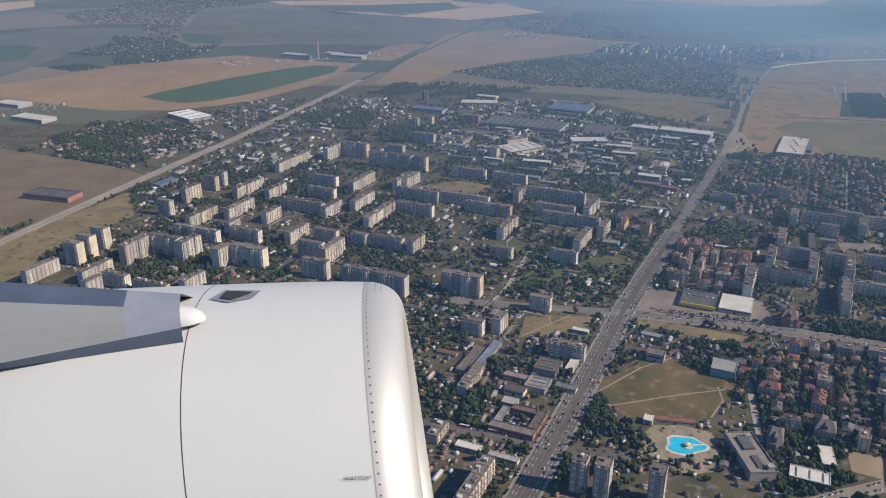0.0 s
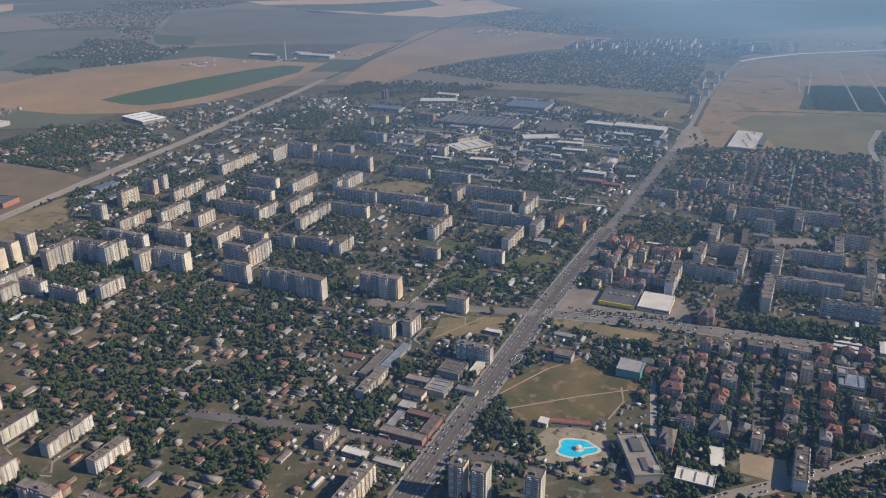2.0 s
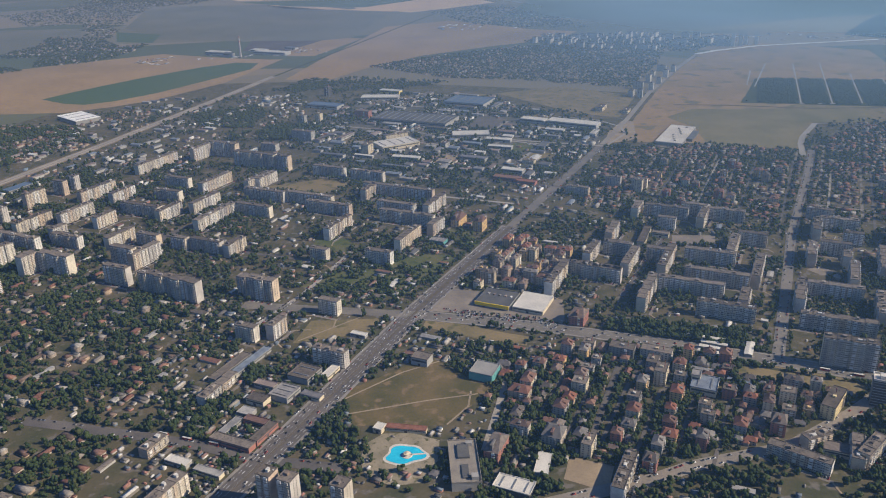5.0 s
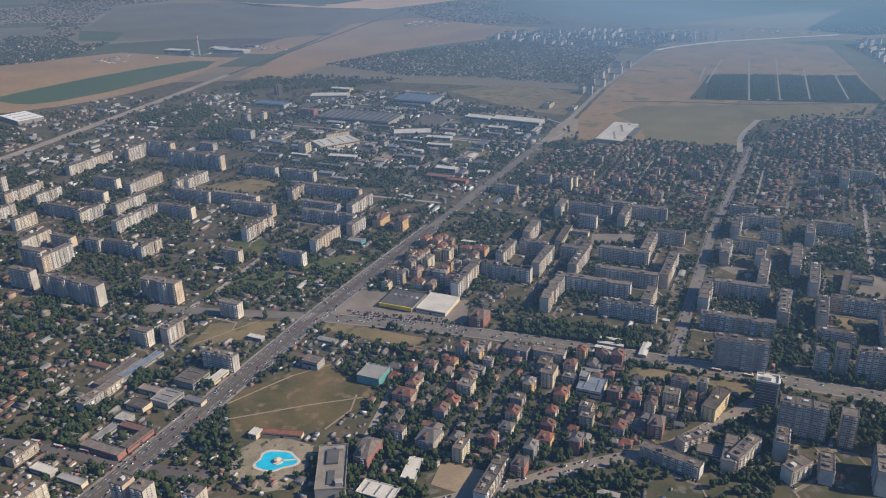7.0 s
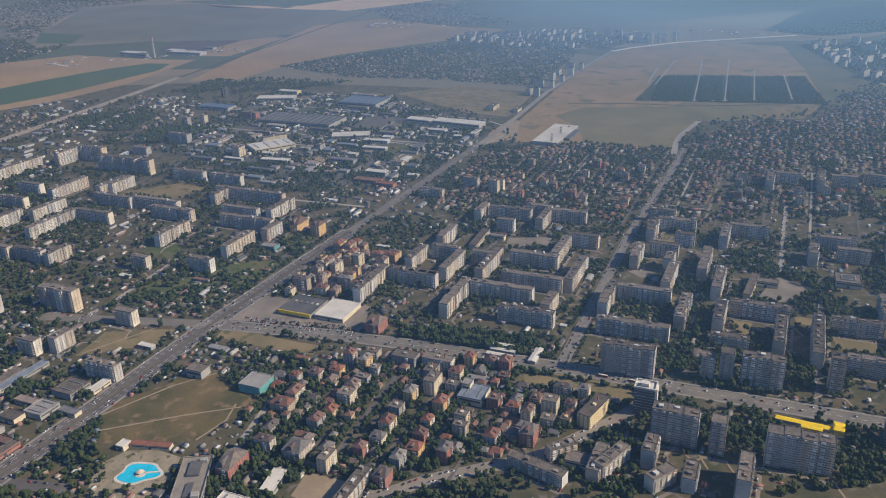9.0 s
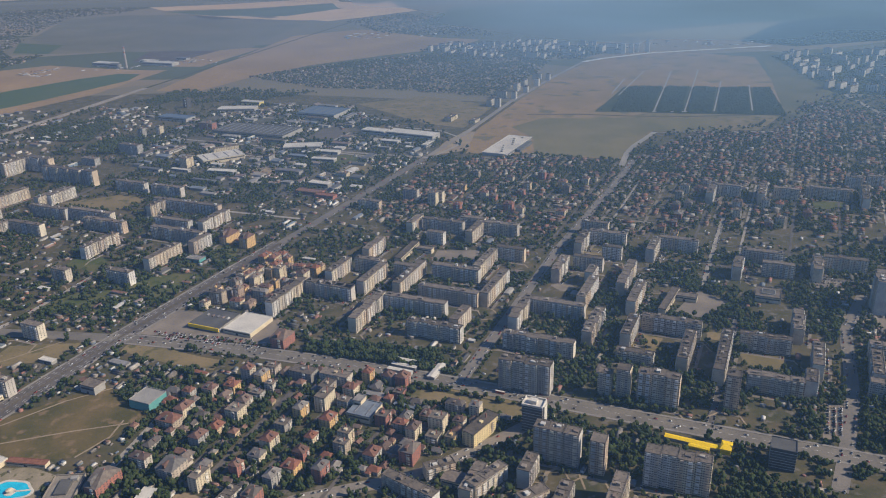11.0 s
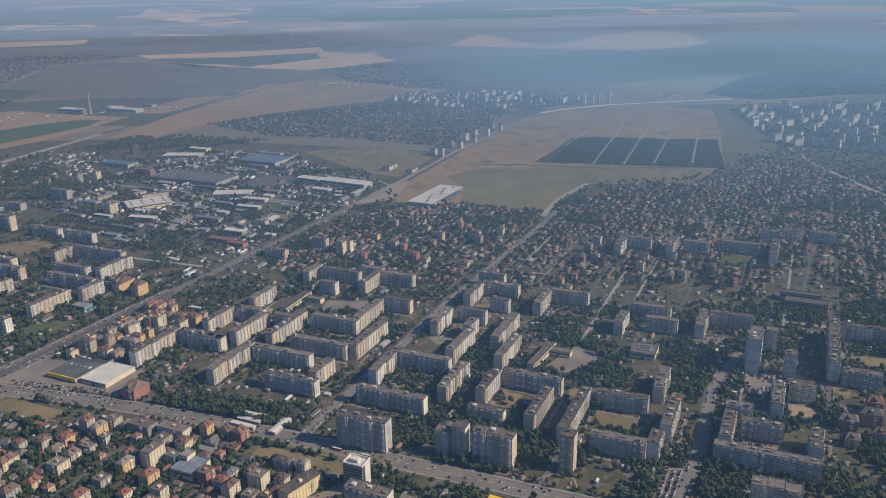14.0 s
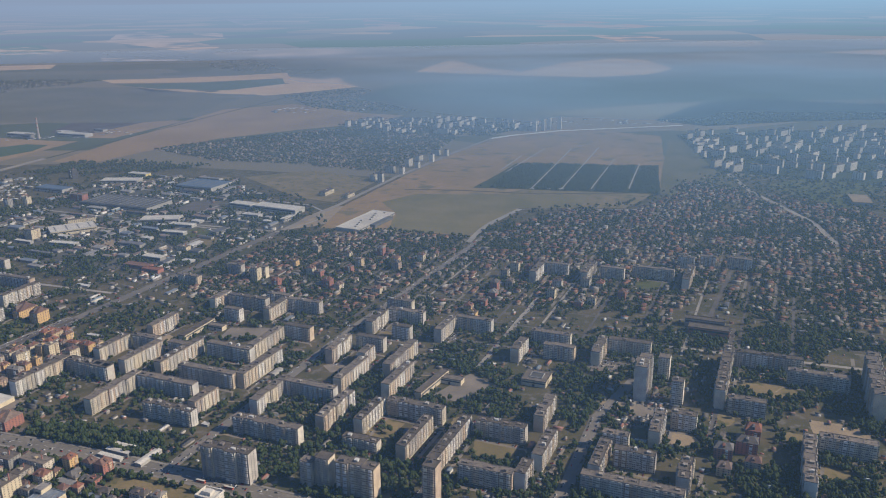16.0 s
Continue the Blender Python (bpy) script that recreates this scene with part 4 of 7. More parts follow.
def wall_section(length, width, storeys):
    h = storeys * STOREY
    s = Shape().box(-length / 2, -width / 2, -0.3, length / 2, width / 2, h)
    for k in range(1, storeys):  # panel joints stand out as thin ledges on the end walls
        s.box(-length / 2 - 0.04, -width / 2 + 0.4, k * STOREY - 0.05, length / 2 + 0.04, width / 2 - 0.4, k * STOREY + 0.05)
    return s.mesh("wall_section", PANEL)


def roof_deck(n, step, width, storeys):
    s = Shape()
    for k in range(n):
        x, y = (k - (n - 1) / 2) * 9.0, step * (k % 2)
        s.tray(x - 4.5, y - width / 2 - 0.1, x + 4.5, y + width / 2 + 0.1, storeys * STOREY, 0.35, 0.3)
    return s.mesh("roof", BITUMEN)


def roof_hut(kind):
    s = Shape()
    if kind == 0:
        s.box(-1.2, -1.3, 0, 1.2, 1.3, 1.2).box(-1.35, -1.45, 1.2, 1.35, 1.45, 1.32).box(1.6, -0.5, 0, 2.1, 0.0, 0.8)
    elif kind == 1:
        s.box(-2.2, -0.9, 0, 0.6, 0.9, 0.9).box(1.2, -1.2, 0, 1.7, -0.7, 1.1).box(2.0, 0.6, 0, 2.4, 1.2, 0.7).box(-3.2, -1.6, 0, -2.8, -1.2, 0.9)
    else:
        s.box(-0.9, -1.8, 0, 0.7, 0.4, 1.7).box(-1.0, -1.9, 1.7, 0.8, 0.5, 1.8).box(1.8, 0.8, 0, 2.6, 1.3, 0.5)
        s.tube([(2.6, -1.2, 0, 0.06), (2.6, -1.2, 1.9, 0.04)], 5)
    return s.mesh("roof_hut", HUT)


def balcony_stack(storeys, wide):
    s = Shape()
    for k in range(1, storeys):
        z = k * STOREY
        s.box(-wide / 2, -0.75, z - 0.1, wide / 2, 0.0, z + 0.02, floor=True)
        s.box(-wide / 2, -0.8, z + 0.02, wide / 2, -0.66, z + 0.56)
        s.box(-wide / 2, -0.66, z + 0.02, -wide / 2 + 0.1, 0, z + 0.56)
        s.box(wide / 2 - 0.1, -0.66, z + 0.02, wide / 2, 0, z + 0.56)
        if (k * 7 + storeys) % 3 == 0:  # glazed in
            s.box(-wide / 2 + 0.1, -0.6, z + 0.56, wide / 2 - 0.1, 0, z + STOREY - 0.15)
    return s.mesh("balcony_stack", BALCONY)


def window_column(storeys, places, first=0):
    s = Shape()
    for k in range(first, storeys):
        for x, w in places:
            s.box(x - w / 2, -0.05, k * STOREY + 0.55, x + w / 2, 0.0, k * STOREY + 1.22)
    return s.mesh("window_column", GLASS)


def facade_bay(storeys):
    """A far block's bay: its windows and balconies together."""
    a, b = Shape(), Shape()
    for k in range(storeys):
        z = k * STOREY
        for x, w in ((-3.9, 0.7), (0.0, 0.9), (3.9, 0.7), (-2.3, 1.5), (2.3, 1.5)):
            a.box(x - w / 2, -0.05, z + 0.55, x + w / 2, 0, z + 1.22)
        if k:
            for x in (-2.3, 2.3):
                a_ = Shape().box(x - 1.1, -0.8, z - 0.1, x + 1.1, 0, z + 0.65)
                b.add(a_.v, a_.f)
    me = bpy.data.meshes.new("facade_bay")
    me.from_pydata(a.v + b.v, [], a.f + [tuple(i + len(a.v) for i in f) for f in b.f])
    me.materials.append(GLASS)
    me.materials.append(BALCONY)
    me.polygons.foreach_set("material_index", [0] * len(a.f) + [1] * len(b.f))
    return me


count_blocks = [0]
yard_roads, yard_paths, yard_cars = Shape(), Shape(), []


def apartment_block(cx, cy, length, deg, storeys, detail=True):
    tall = storeys >= 12
    n = max(1, round(length / 9.0))
    length, width = n * 9.0, 9.0 if tall else 7.2
    count_blocks[0] += 1
    rnd = random.Random(count_blocks[0])
    label = ("tall grey beige panel apartment tower with flat roof" if tall and n < 3 else
             "tall grey beige panel apartment slab with balcony columns" if tall else
             "long grey beige panel apartment block with balconies" if n > 2 else "short beige panel apartment block with flat roof")
    e = thing("apartment_block", at(cx, cy, deg), label, "apartment block", "panel apartment blocks")
    take(cx, cy, length, width, deg, 1.5)
    near = cy < 555 and detail
    d, nrm = way(deg)
    off = width / 2 + rnd.uniform(4.0, 5.5)
    mid = np.array([cx, cy]) - nrm * off
    if cy < 1000 and rnd.random() < 0.85:
        q = [mid + d * a + nrm * b for a, b in ((-length / 2 - 3, -1.3), (length / 2 + 3, -1.3), (length / 2 + 3, 1.3), (-length / 2 - 3, 1.3))]
        yard_roads.add([(*v, 0.14 + 0.0003 * count_blocks[0]) for v in q], [(0, 1, 2, 3)])
        for a in np.arange(-length / 2, length / 2, 1.7):
            if rnd.random() < 0.45:
                c = mid + d * a + nrm * 1.9
                yard_cars.append((c[0], c[1], 0.02, deg + 90 + rnd.uniform(-4, 4)))
        for side in (-1, 1):  # a trodden path away from each end
            s0 = mid + d * side * (length / 2 + 2)
            s1 = s0 + d * side * rnd.uniform(4, 10) - nrm * rnd.uniform(4, 14)
            u = (s1 - s0) / np.hypot(*(s1 - s0))
            w = np.array([-u[1], u[0]]) * 0.6
            yard_paths.add([(*v, 0.2 + 0.0003 * count_blocks[0]) for v in (s0 - w, s1 - w, s1 + w, s0 + w)], [(0, 1, 2, 3)])
    step = (1.6 if tall else rnd.choice((0.0, 0.0, 0.7, 1.1))) if n > 2 else 0.0
    wall = once(("wall", storeys, tall), lambda: wall_section(9.0, width, storeys))
    deck = part("roof", once(("deck", n, step, storeys, tall), lambda: roof_deck(n, step, width, storeys)), None, e, "dark felt flat roof")
    hut = once("hut", lambda: [roof_hut(q) for q in range(3)])
    rnd.random()
    for k in range(n):
        x, y = (k - (n - 1) / 2) * 9.0, step * (k % 2)
        w = part("wall_section", wall, None, e)
        w.location = (x, y, 0)
        if rnd.random() < (0.8 if near else 0.5):
            hh = part("roof_hut", hut[rnd.randrange(3)], None, deck)
            hh.location, hh.rotation_euler = (x + rnd.uniform(-1.5, 1.5), y + rnd.uniform(-0.8, 0.8), storeys * STOREY + 0.12), (0, 0, rnd.choice((0, math.pi)))
        if near:
            sides = ((-width / 2, 0.0), (width / 2, math.pi)) if deg == AVE else ((-width / 2, 0.0),)
            for q, (yy, turn) in enumerate(sides):
                c = part("window_column", once(("win", storeys), lambda: window_column(storeys, ((-4.0, 0.7), (-0.6, 0.75), (0.6, 0.75), (4.0, 0.7), (-2.3, 1.7), (2.3, 1.7)))), None, e, "dark window panes", "stuff")
                c.location, c.rotation_euler = (x, y + yy, 0), (0, 0, turn)
                for bx in (-2.3, 2.3):
                    b = part("balcony_stack", once(("bal", storeys), lambda: balcony_stack(storeys, 2.3)), None, e, kind="stuff")
                    b.location, b.rotation_euler = (x + bx, y + yy, 0), (0, 0, turn)
        else:
            c = part("facade_bay", once(("bay", storeys), lambda: facade_bay(storeys)), None, e, kind="stuff")
            c.location = (x, y - width / 2, 0)
            if deg == AVE and cx > 350:
                c = part("facade_bay", shared[("bay", storeys)], None, e, kind="stuff")
                c.location, c.rotation_euler = (x, y + width / 2, 0), (0, 0, math.pi)
    if rnd.random() < 0.6:  # a column of windows in the end wall
        c = part("window_column", once(("end", storeys), lambda: window_column(storeys, ((-1.4, 0.8), (1.4, 0.8)), 1)), None, e, "dark window panes", "stuff")
        c.location, c.rotation_euler = (length / 2 + 0.05, step * ((n - 1) % 2), 0), (0, 0, math.pi / 2)
    return e


def small_apartment(cx, cy, length, width, deg, storeys, walls, roof=TILES, pitched=True, label="", group="small apartment houses"):
    """A rendered apartment house of a few storeys with a hipped tile roof or a flat one."""
    h = storeys * STOREY
    e = thing("small_apartment", at(cx, cy, deg), label or "rendered small apartment house with a clay tile roof", "apartment house", group)
    take(cx, cy, length, width, deg, 0.8)
    part("wall", Shape().box(-length / 2, -width / 2, -0.3, length / 2, width / 2, h), walls, e)
    if pitched:
        top = part("roof", Shape().hip(-length / 2, -width / 2, length / 2, width / 2, h, width * 0.3, 0.35, 0.55), roof, e, "clay tile roof")
        part("dormer", Shape().box(-0.8, -width / 2 + 0.6, h, 0.8, 0, h + width * 0.22).hip(-0.8, -width / 2 + 0.6, 0.8, 0, h + width * 0.22, 0.5, 0.1, 0.5), roof, top)
    else:
        top = part("roof", Shape().tray(-length / 2, -width / 2, length / 2, width / 2, h, 0.3, 0.25), BITUMEN, e, "dark felt flat roof")
        part("roof_hut", Shape().box(-1.2, -1, h, 1, 1, h + 1.2), walls, top)
    part("chimney", Shape().box(length * 0.2, 0.3, h, length * 0.2 + 0.5, 0.9, h + width * 0.3 + 0.7), PINK_WALL, top)
    for yy, turn, span in ((-width / 2, 0, length), (length / 2, math.pi / 2, width), (-length / 2, -math.pi / 2, width)):
        m = max(1, int(span / 2.4))
        spread = tuple(((k - (m - 1) / 2) * span / m, 1.0) for k in range(m))
        c = part("window_column", once(("side", storeys, spread), lambda: window_column(storeys, spread)), None, e, "dark window panes", "stuff")
        c.location = (0, yy, 0) if turn == 0 else (yy, 0, 0)
        c.rotation_euler = (0, 0, turn)
    part("balcony_stack", once(("bal2", storeys), lambda: balcony_stack(storeys, 2.0)), None, e, kind="stuff").location = (length * 0.18, -width / 2, 0)
    return e


ROOF_LIGHT = surface("dusty_roof_light", (0.14, 0.15, 0.165), (0.19, 0.19, 0.195), 0.1, 1.0, rough=0.5)


def hall(name, cx, cy, length, width, deg, h, roof, walls=None, label="", category="hall", lights=0, rim=0.5, group=""):
    """A large flat building: walls, a rimmed roof, roof lights or vents, a band of windows and doors."""
    walls = walls or HALL_WALL
    e = thing(name, at(cx, cy, deg), label or "flat industrial hall with a metal roof", category, group)
    take(cx, cy, length, width, deg, 1.0)
    body = part("wall", Shape().box(-length / 2, -width / 2, -0.2, length / 2, width / 2, h), walls, e)
    top = part("roof", Shape().tray(-length / 2 - 0.15, -width / 2 - 0.15, length / 2 + 0.15, width / 2 + 0.15, h, rim, 0.35), roof, e)
    for k in range(lights):
        x = (k - (lights - 1) / 2) * length / lights
        part("roof_light", Shape().box(x - length / lights * 0.05, -width * 0.4, h + 0.12, x + length / lights * 0.05, width * 0.4, h + 0.6, 0.8), ROOF_LIGHT, top)
    part("window_band", Shape().box(-length / 2 + 0.8, -width / 2 - 0.06, h * 0.55, length / 2 - 0.8, -width / 2, h * 0.8), GLASS, body, "dark glass band")
    for k in range(max(1, int(length / 14))):
        x = (k + 0.5) * length / max(1, int(length / 14)) - length / 2
        part("door", Shape().box(x - 1.0, -width / 2 - 0.08, 0, x + 1.0, -width / 2, min(2.0, h * 0.5)), DARK_CLAD, body, "dark loading door")
    return e


def shed(cx, cy, length, width, deg, h, roof=SHEET):
    """A small shed with a shallow gable."""
    e = thing("shed", at(cx, cy, deg), "small flat shed with a sheet metal roof", "shed", "sheds")
    take(cx, cy, length, width, deg, 0.5)
    part("wall", once(("shedw", length, width, h), lambda: Shape().box(-length / 2, -width / 2, -0.2, length / 2, width / 2, h).mesh("wall", HALL_WALL)), None, e)
    part("roof", once(("shedr", length, width, h, roof.name), lambda: Shape().hip(-length / 2, -width / 2, length / 2, width / 2, h, width * 0.1, 0.3, 1.0).mesh("roof", roof)), None, e)
    return e


# tall and long panel blocks, from the flight line outwards
apartment_block(528, 342, 28, AVE, 10)
apartment_block(501, 351, 22, AVE, 6)
apartment_block(152, 356, 10, CRS, 14)
apartment_block(567, 356, 40, CRS, 14)
apartment_block(123, 364, 13, CRS, 14)
apartment_block(736, 366, 25, CRS, 14)
apartment_block(312, 367, 32, AVE, 5)
apartment_block(50, 368, 42, AVE, 8)
apartment_block(111, 370, 10, CRS, 14)
apartment_block(454, 372, 29, AVE, 5)
apartment_block(486, 374, 21, AVE, 8)
apartment_block(528, 377, 13, CRS, 14)
apartment_block(515, 386, 13, CRS, 14)
apartment_block(503, 393, 14, CRS, 14)
apartment_block(754, 412, 64, CRS, 8)
apartment_block(877, 424, 61, AVE, 8)
apartment_block(34, 428, 17, AVE, 4)
apartment_block(692, 438, 20, AVE, 8)
apartment_block(587, 440, 30, CRS, 14)
apartment_block(668, 440, 35, CRS, 8)
apartment_block(914, 441, 37, CRS, 8)
apartment_block(768, 446, 30, CRS, 8)
apartment_block(745, 448, 34, AVE, 8)
apartment_block(567, 451, 12, CRS, 14)
apartment_block(556, 456, 9, CRS, 11)
apartment_block(712, 465, 33, AVE, 8)
apartment_block(504, 469, 36, CRS, 14)
apartment_block(763, 470, 20, CRS, 8)
apartment_block(798, 483, 36, AVE, 8)
apartment_block(650, 481, 60, AVE, 8)
apartment_block(63, 490, 38, AVE, 4)
apartment_block(820, 490, 22, CRS, 8)
apartment_block(627, 492, 44, AVE, 8)
apartment_block(688, 494, 36, CRS, 8)
apartment_block(590, 495, 30, CRS, 5)
apartment_block(874, 504, 29, CRS, 8)
apartment_block(982, 514, 83, AVE, 14)
apartment_block(725, 515, 36, AVE, 8)
apartment_block(524, 518, 58, CRS, 8)
apartment_block(139, 519, 25, CRS, 8)
apartment_block(597, 528, 37, AVE, 8)
apartment_block(831, 529, 10, CRS, 12)
apartment_block(631, 531, 43, CRS, 8)
apartment_block(950, 537, 41, CRS, 8)
apartment_block(572, 539, 41, AVE, 8)
apartment_block(810, 546, 23, AVE, 18)
apartment_block(880, 553, 89, AVE, 10)
apartment_block(73, 564, 20, CRS, 8)
apartment_block(95, 568, 22, AVE, 8)
apartment_block(522, 571, 48, AVE, 8)
apartment_block(837, 571, 13, CRS, 12)
apartment_block(552, 574, 41, CRS, 8)
apartment_block(928, 575, 53, CRS, 8)
apartment_block(621, 584, 42, AVE, 8)
apartment_block(584, 599, 41, AVE, 8)
apartment_block(135, 601, 22, CRS, 8)
apartment_block(797, 615, 35, AVE, 8)
apartment_block(825, 619, 36, CRS, 8)
apartment_block(762, 618, 31, CRS, 8)
apartment_block(509, 622, 50, AVE, 8)
apartment_block(626, 623, 53, AVE, 8)
apartment_block(729, 627, 29, AVE, 8)
apartment_block(597, 633, 19, AVE, 8)
apartment_block(72, 638, 33, CRS, 12)
apartment_block(762, 647, 33, CRS, 8)
apartment_block(574, 651, 40, AVE, 8)
apartment_block(-4, 651, 60, CRS, 12)
apartment_block(-199, 657, 40, CRS, 8)
apartment_block(480, 658, 47, CRS, 8)
apartment_block(602, 660, 29, CRS, 8)
apartment_block(-166, 668, 23, AVE, 8)
apartment_block(-253, 668, 14, AVE, 8)
apartment_block(434, 671, 19, CRS, 8)
apartment_block(509, 675, 48, AVE, 8)
apartment_block(-235, 679, 28, CRS, 8)
apartment_block(375, 681, 37, AVE, 8)
apartment_block(631, 681, 19, CRS, 8)
apartment_block(671, 682, 37, AVE, 8)
apartment_block(-58, 685, 31, CRS, 11)
apartment_block(403, 689, 30, CRS, 8)
apartment_block(699, 690, 33, CRS, 8)
apartment_block(-259, 699, 33, AVE, 8)
apartment_block(177, 700, 29, CRS, 8)
apartment_block(-310, 705, 37, AVE, 8)
apartment_block(610, 709, 39, AVE, 8)
apartment_block(121, 713, 22, CRS, 8)
apartment_block(-123, 718, 40, CRS, 12)
apartment_block(638, 718, 32, CRS, 8)
apartment_block(-149, 720, 16, AVE, 12)
apartment_block(409, 728, 40, AVE, 8)
apartment_block(-45, 729, 34, AVE, 10)
apartment_block(-65, 731, 26, CRS, 11)
apartment_block(-289, 735, 21, CRS, 14)
apartment_block(206, 742, 41, AVE, 8)
apartment_block(37, 743, 23, AVE, 8)
apartment_block(-184, 743, 28, AVE, 12)
apartment_block(-234, 744, 35, AVE, 12)
apartment_block(471, 748, 21, CRS, 8)
apartment_block(9, 751, 35, CRS, 8)
apartment_block(-209, 753, 33, CRS, 12)
apartment_block(-283, 753, 21, CRS, 14)
apartment_block(512, 756, 32, AVE, 8)
apartment_block(539, 760, 36, CRS, 8)
apartment_block(-19, 762, 14, CRS, 8)
apartment_block(236, 771, 25, AVE, 8)
apartment_block(-276, 774, 18, CRS, 14)
apartment_block(-53, 776, 29, CRS, 8)
apartment_block(482, 780, 43, CRS, 8)
apartment_block(513, 782, 23, CRS, 8)
apartment_block(136, 783, 48, AVE, 8)
apartment_block(-83, 783, 36, AVE, 8)
apartment_block(-136, 784, 39, CRS, 8)
apartment_block(950, 788, 50, AVE, 8)
apartment_block(453, 789, 30, AVE, 8)
apartment_block(-186, 791, 56, CRS, 8)
apartment_block(208, 801, 60, CRS, 8)
apartment_block(917, 807, 41, CRS, 8)
apartment_block(-153, 810, 19, AVE, 8)
apartment_block(873, 815, 27, CRS, 8)
apartment_block(848, 821, 43, AVE, 8)
apartment_block(1026, 825, 24, CRS, 8)
apartment_block(794, 833, 42, AVE, 8)
apartment_block(198, 834, 44, CRS, 8)
apartment_block(3, 834, 59, AVE, 8)
apartment_block(240, 837, 43, AVE, 8)
apartment_block(816, 838, 28, CRS, 8)
apartment_block(995, 839, 19, CRS, 8)
apartment_block(969, 840, 20, CRS, 8)
apartment_block(-191, 843, 49, AVE, 8)
apartment_block(-116, 843, 23, AVE, 8)
apartment_block(124, 844, 58, CRS, 8)
apartment_block(42, 850, 41, CRS, 8)
apartment_block(-51, 857, 33, AVE, 8)
apartment_block(-154, 867, 47, AVE, 8)
apartment_block(-84, 870, 52, CRS, 8)
apartment_block(-235, 870, 22, CRS, 11)
apartment_block(100, 879, 61, CRS, 8)
apartment_block(-17, 882, 42, AVE, 8)
apartment_block(202, 891, 91, CRS, 8)
apartment_block(168, 892, 24, AVE, 8)
apartment_block(48, 901, 58, CRS, 8)
apartment_block(-65, 917, 39, CRS, 8)
apartment_block(-217, 920, 29, AVE, 11)
apartment_block(-120, 927, 32, AVE, 8)
apartment_block(-154, 944, 52, AVE, 8)
apartment_block(167, 956, 49, CRS, 8)
apartment_block(33, 956, 47, AVE, 8)
apartment_block(-18, 958, 54, AVE, 8)
apartment_block(-201, 959, 16, CRS, 11)
apartment_block(43, 959, 37, AVE, 8)
apartment_block(-64, 967, 37, CRS, 8)
apartment_block(-190, 977, 11, CRS, 11)
apartment_block(119, 983, 43, CRS, 8)
apartment_block(59, 1020, 17, CRS, 12)
apartment_block(20, 1040, 63, CRS, 12)
apartment_block(-111, 1056, 73, AVE, 8)
apartment_block(-60, 1092, 40, AVE, 11)
apartment_block(-30, 1100, 47, CRS, 12)


# slabs beside the side street
apartment_block(332, 632, 56, AVE, 8)
apartment_block(368, 640, 46, CRS, 8)
apartment_block(405, 658, 49, AVE, 8)
apartment_block(438, 654, 56, AVE, 8)
apartment_block(400, 593, 50, AVE, 8)
apartment_block(439, 598, 53, CRS, 8)
apartment_block(450, 552, 41, CRS, 8)
apartment_block(472, 567, 28, AVE, 8)
apartment_block(468, 613, 55, CRS, 8)
apartment_block(372, 636, 40, CRS, 8)
apartment_block(537, 694, 30, CRS, 8)
apartment_block(634, 748, 26, CRS, 8)
apartment_block(456, 889, 18, CRS, 8)
apartment_block(484, 877, 20, CRS, 8)
apartment_block(408, 867, 24, CRS, 6)
apartment_block(793, 423, 31, AVE, 8)

# blocks of the estate towards the flight line
rnd = random.Random(63)
QUARTER = [(-330, 450), (-150, 330), (20, 335), (35, 440), (10, 500), (40, 560), (20, 640), (-60, 700), (-190, 760), (-300, 660)]
made = 0
for i in range(-12, 12):
    for j in range(-12, 12):
        c = np.array([-120.0, 540.0]) + way(AVE)[0] * (i * 46 + 6 * (j % 2)) + way(CRS)[0] * (j * 38 + rnd.uniform(-4, 4))
        deg, length = rnd.choice((AVE, AVE, CRS)), rnd.choice((18, 27, 27, 36))
        if made < 22 and within(QUARTER, *c) and is_free(c[0], c[1], length + 6, 12, deg, 4):
            apartment_block(round(c[0]), round(c[1]), length, deg, rnd.choice((6, 8, 8, 10)), False)
            made += 1

# white tower beside the wide street
apartment_block(632, 428, 10, CRS, 16)

# lower slabs beside the curving street
apartment_block(418, 371, 33, -42, 5)
apartment_block(436, 386, 20, 15, 5)
apartment_block(462, 371, 25, 38, 6)
apartment_block(484, 352, 20, 25, 6)

for name, s, m, text in (("yard_roads", yard_roads, PAVED, "paved access roads in front of the blocks"), ("yard_paths", yard_paths, DIRT, "trodden paths between the blocks")):
    me = s.mesh(name, m)
    for f in me.polygons:
        if f.normal.z < 0:
            f.flip()
    tagged(new(name, me), text, "paths", kind="stuff")

# stores at the crossing
e = hall("supermarket", 275, 605, 29, 29, CRS, 3.6, DARK_ROOF, HALL_WALL, "supermarket with a dark roof and yellow fascia", "supermarket", 0)
part("fascia", Shape().box(-14.9, -15.4, 1.4, 14.9, -14.66, 4.3, floor=True), YELLOW, e, "bright yellow fascia")
for k in range(5):
    part("roof_vent", Shape().box(-10 + 5 * k, 2, 3.7, -8.4 + 5 * k, 5, 4.5), SHEET, e)
hall("supermarket", 303, 593, 26, 31, CRS, 3.6, WHITE_ROOF, BEIGE_WALL, "supermarket with a plain cream roof", "supermarket", 0, 0.25)
e = hall("shopping_hall", 222, 388, 40, 17, 88, 5.5, surface("tan_grey_roof", (0.27, 0.24, 0.2), (0.21, 0.185, 0.16), 0.12, 1.0), HALL_WALL, "long concrete shopping hall with rooftop courts", "shopping hall", 0, 0.9)
part("roof_well", Shape().box(2, -3.5, 5.6, 15, 3.5, 6.9).box(-16, -2, 5.6, -4, 2, 6.4), DARK_ROOF, e)
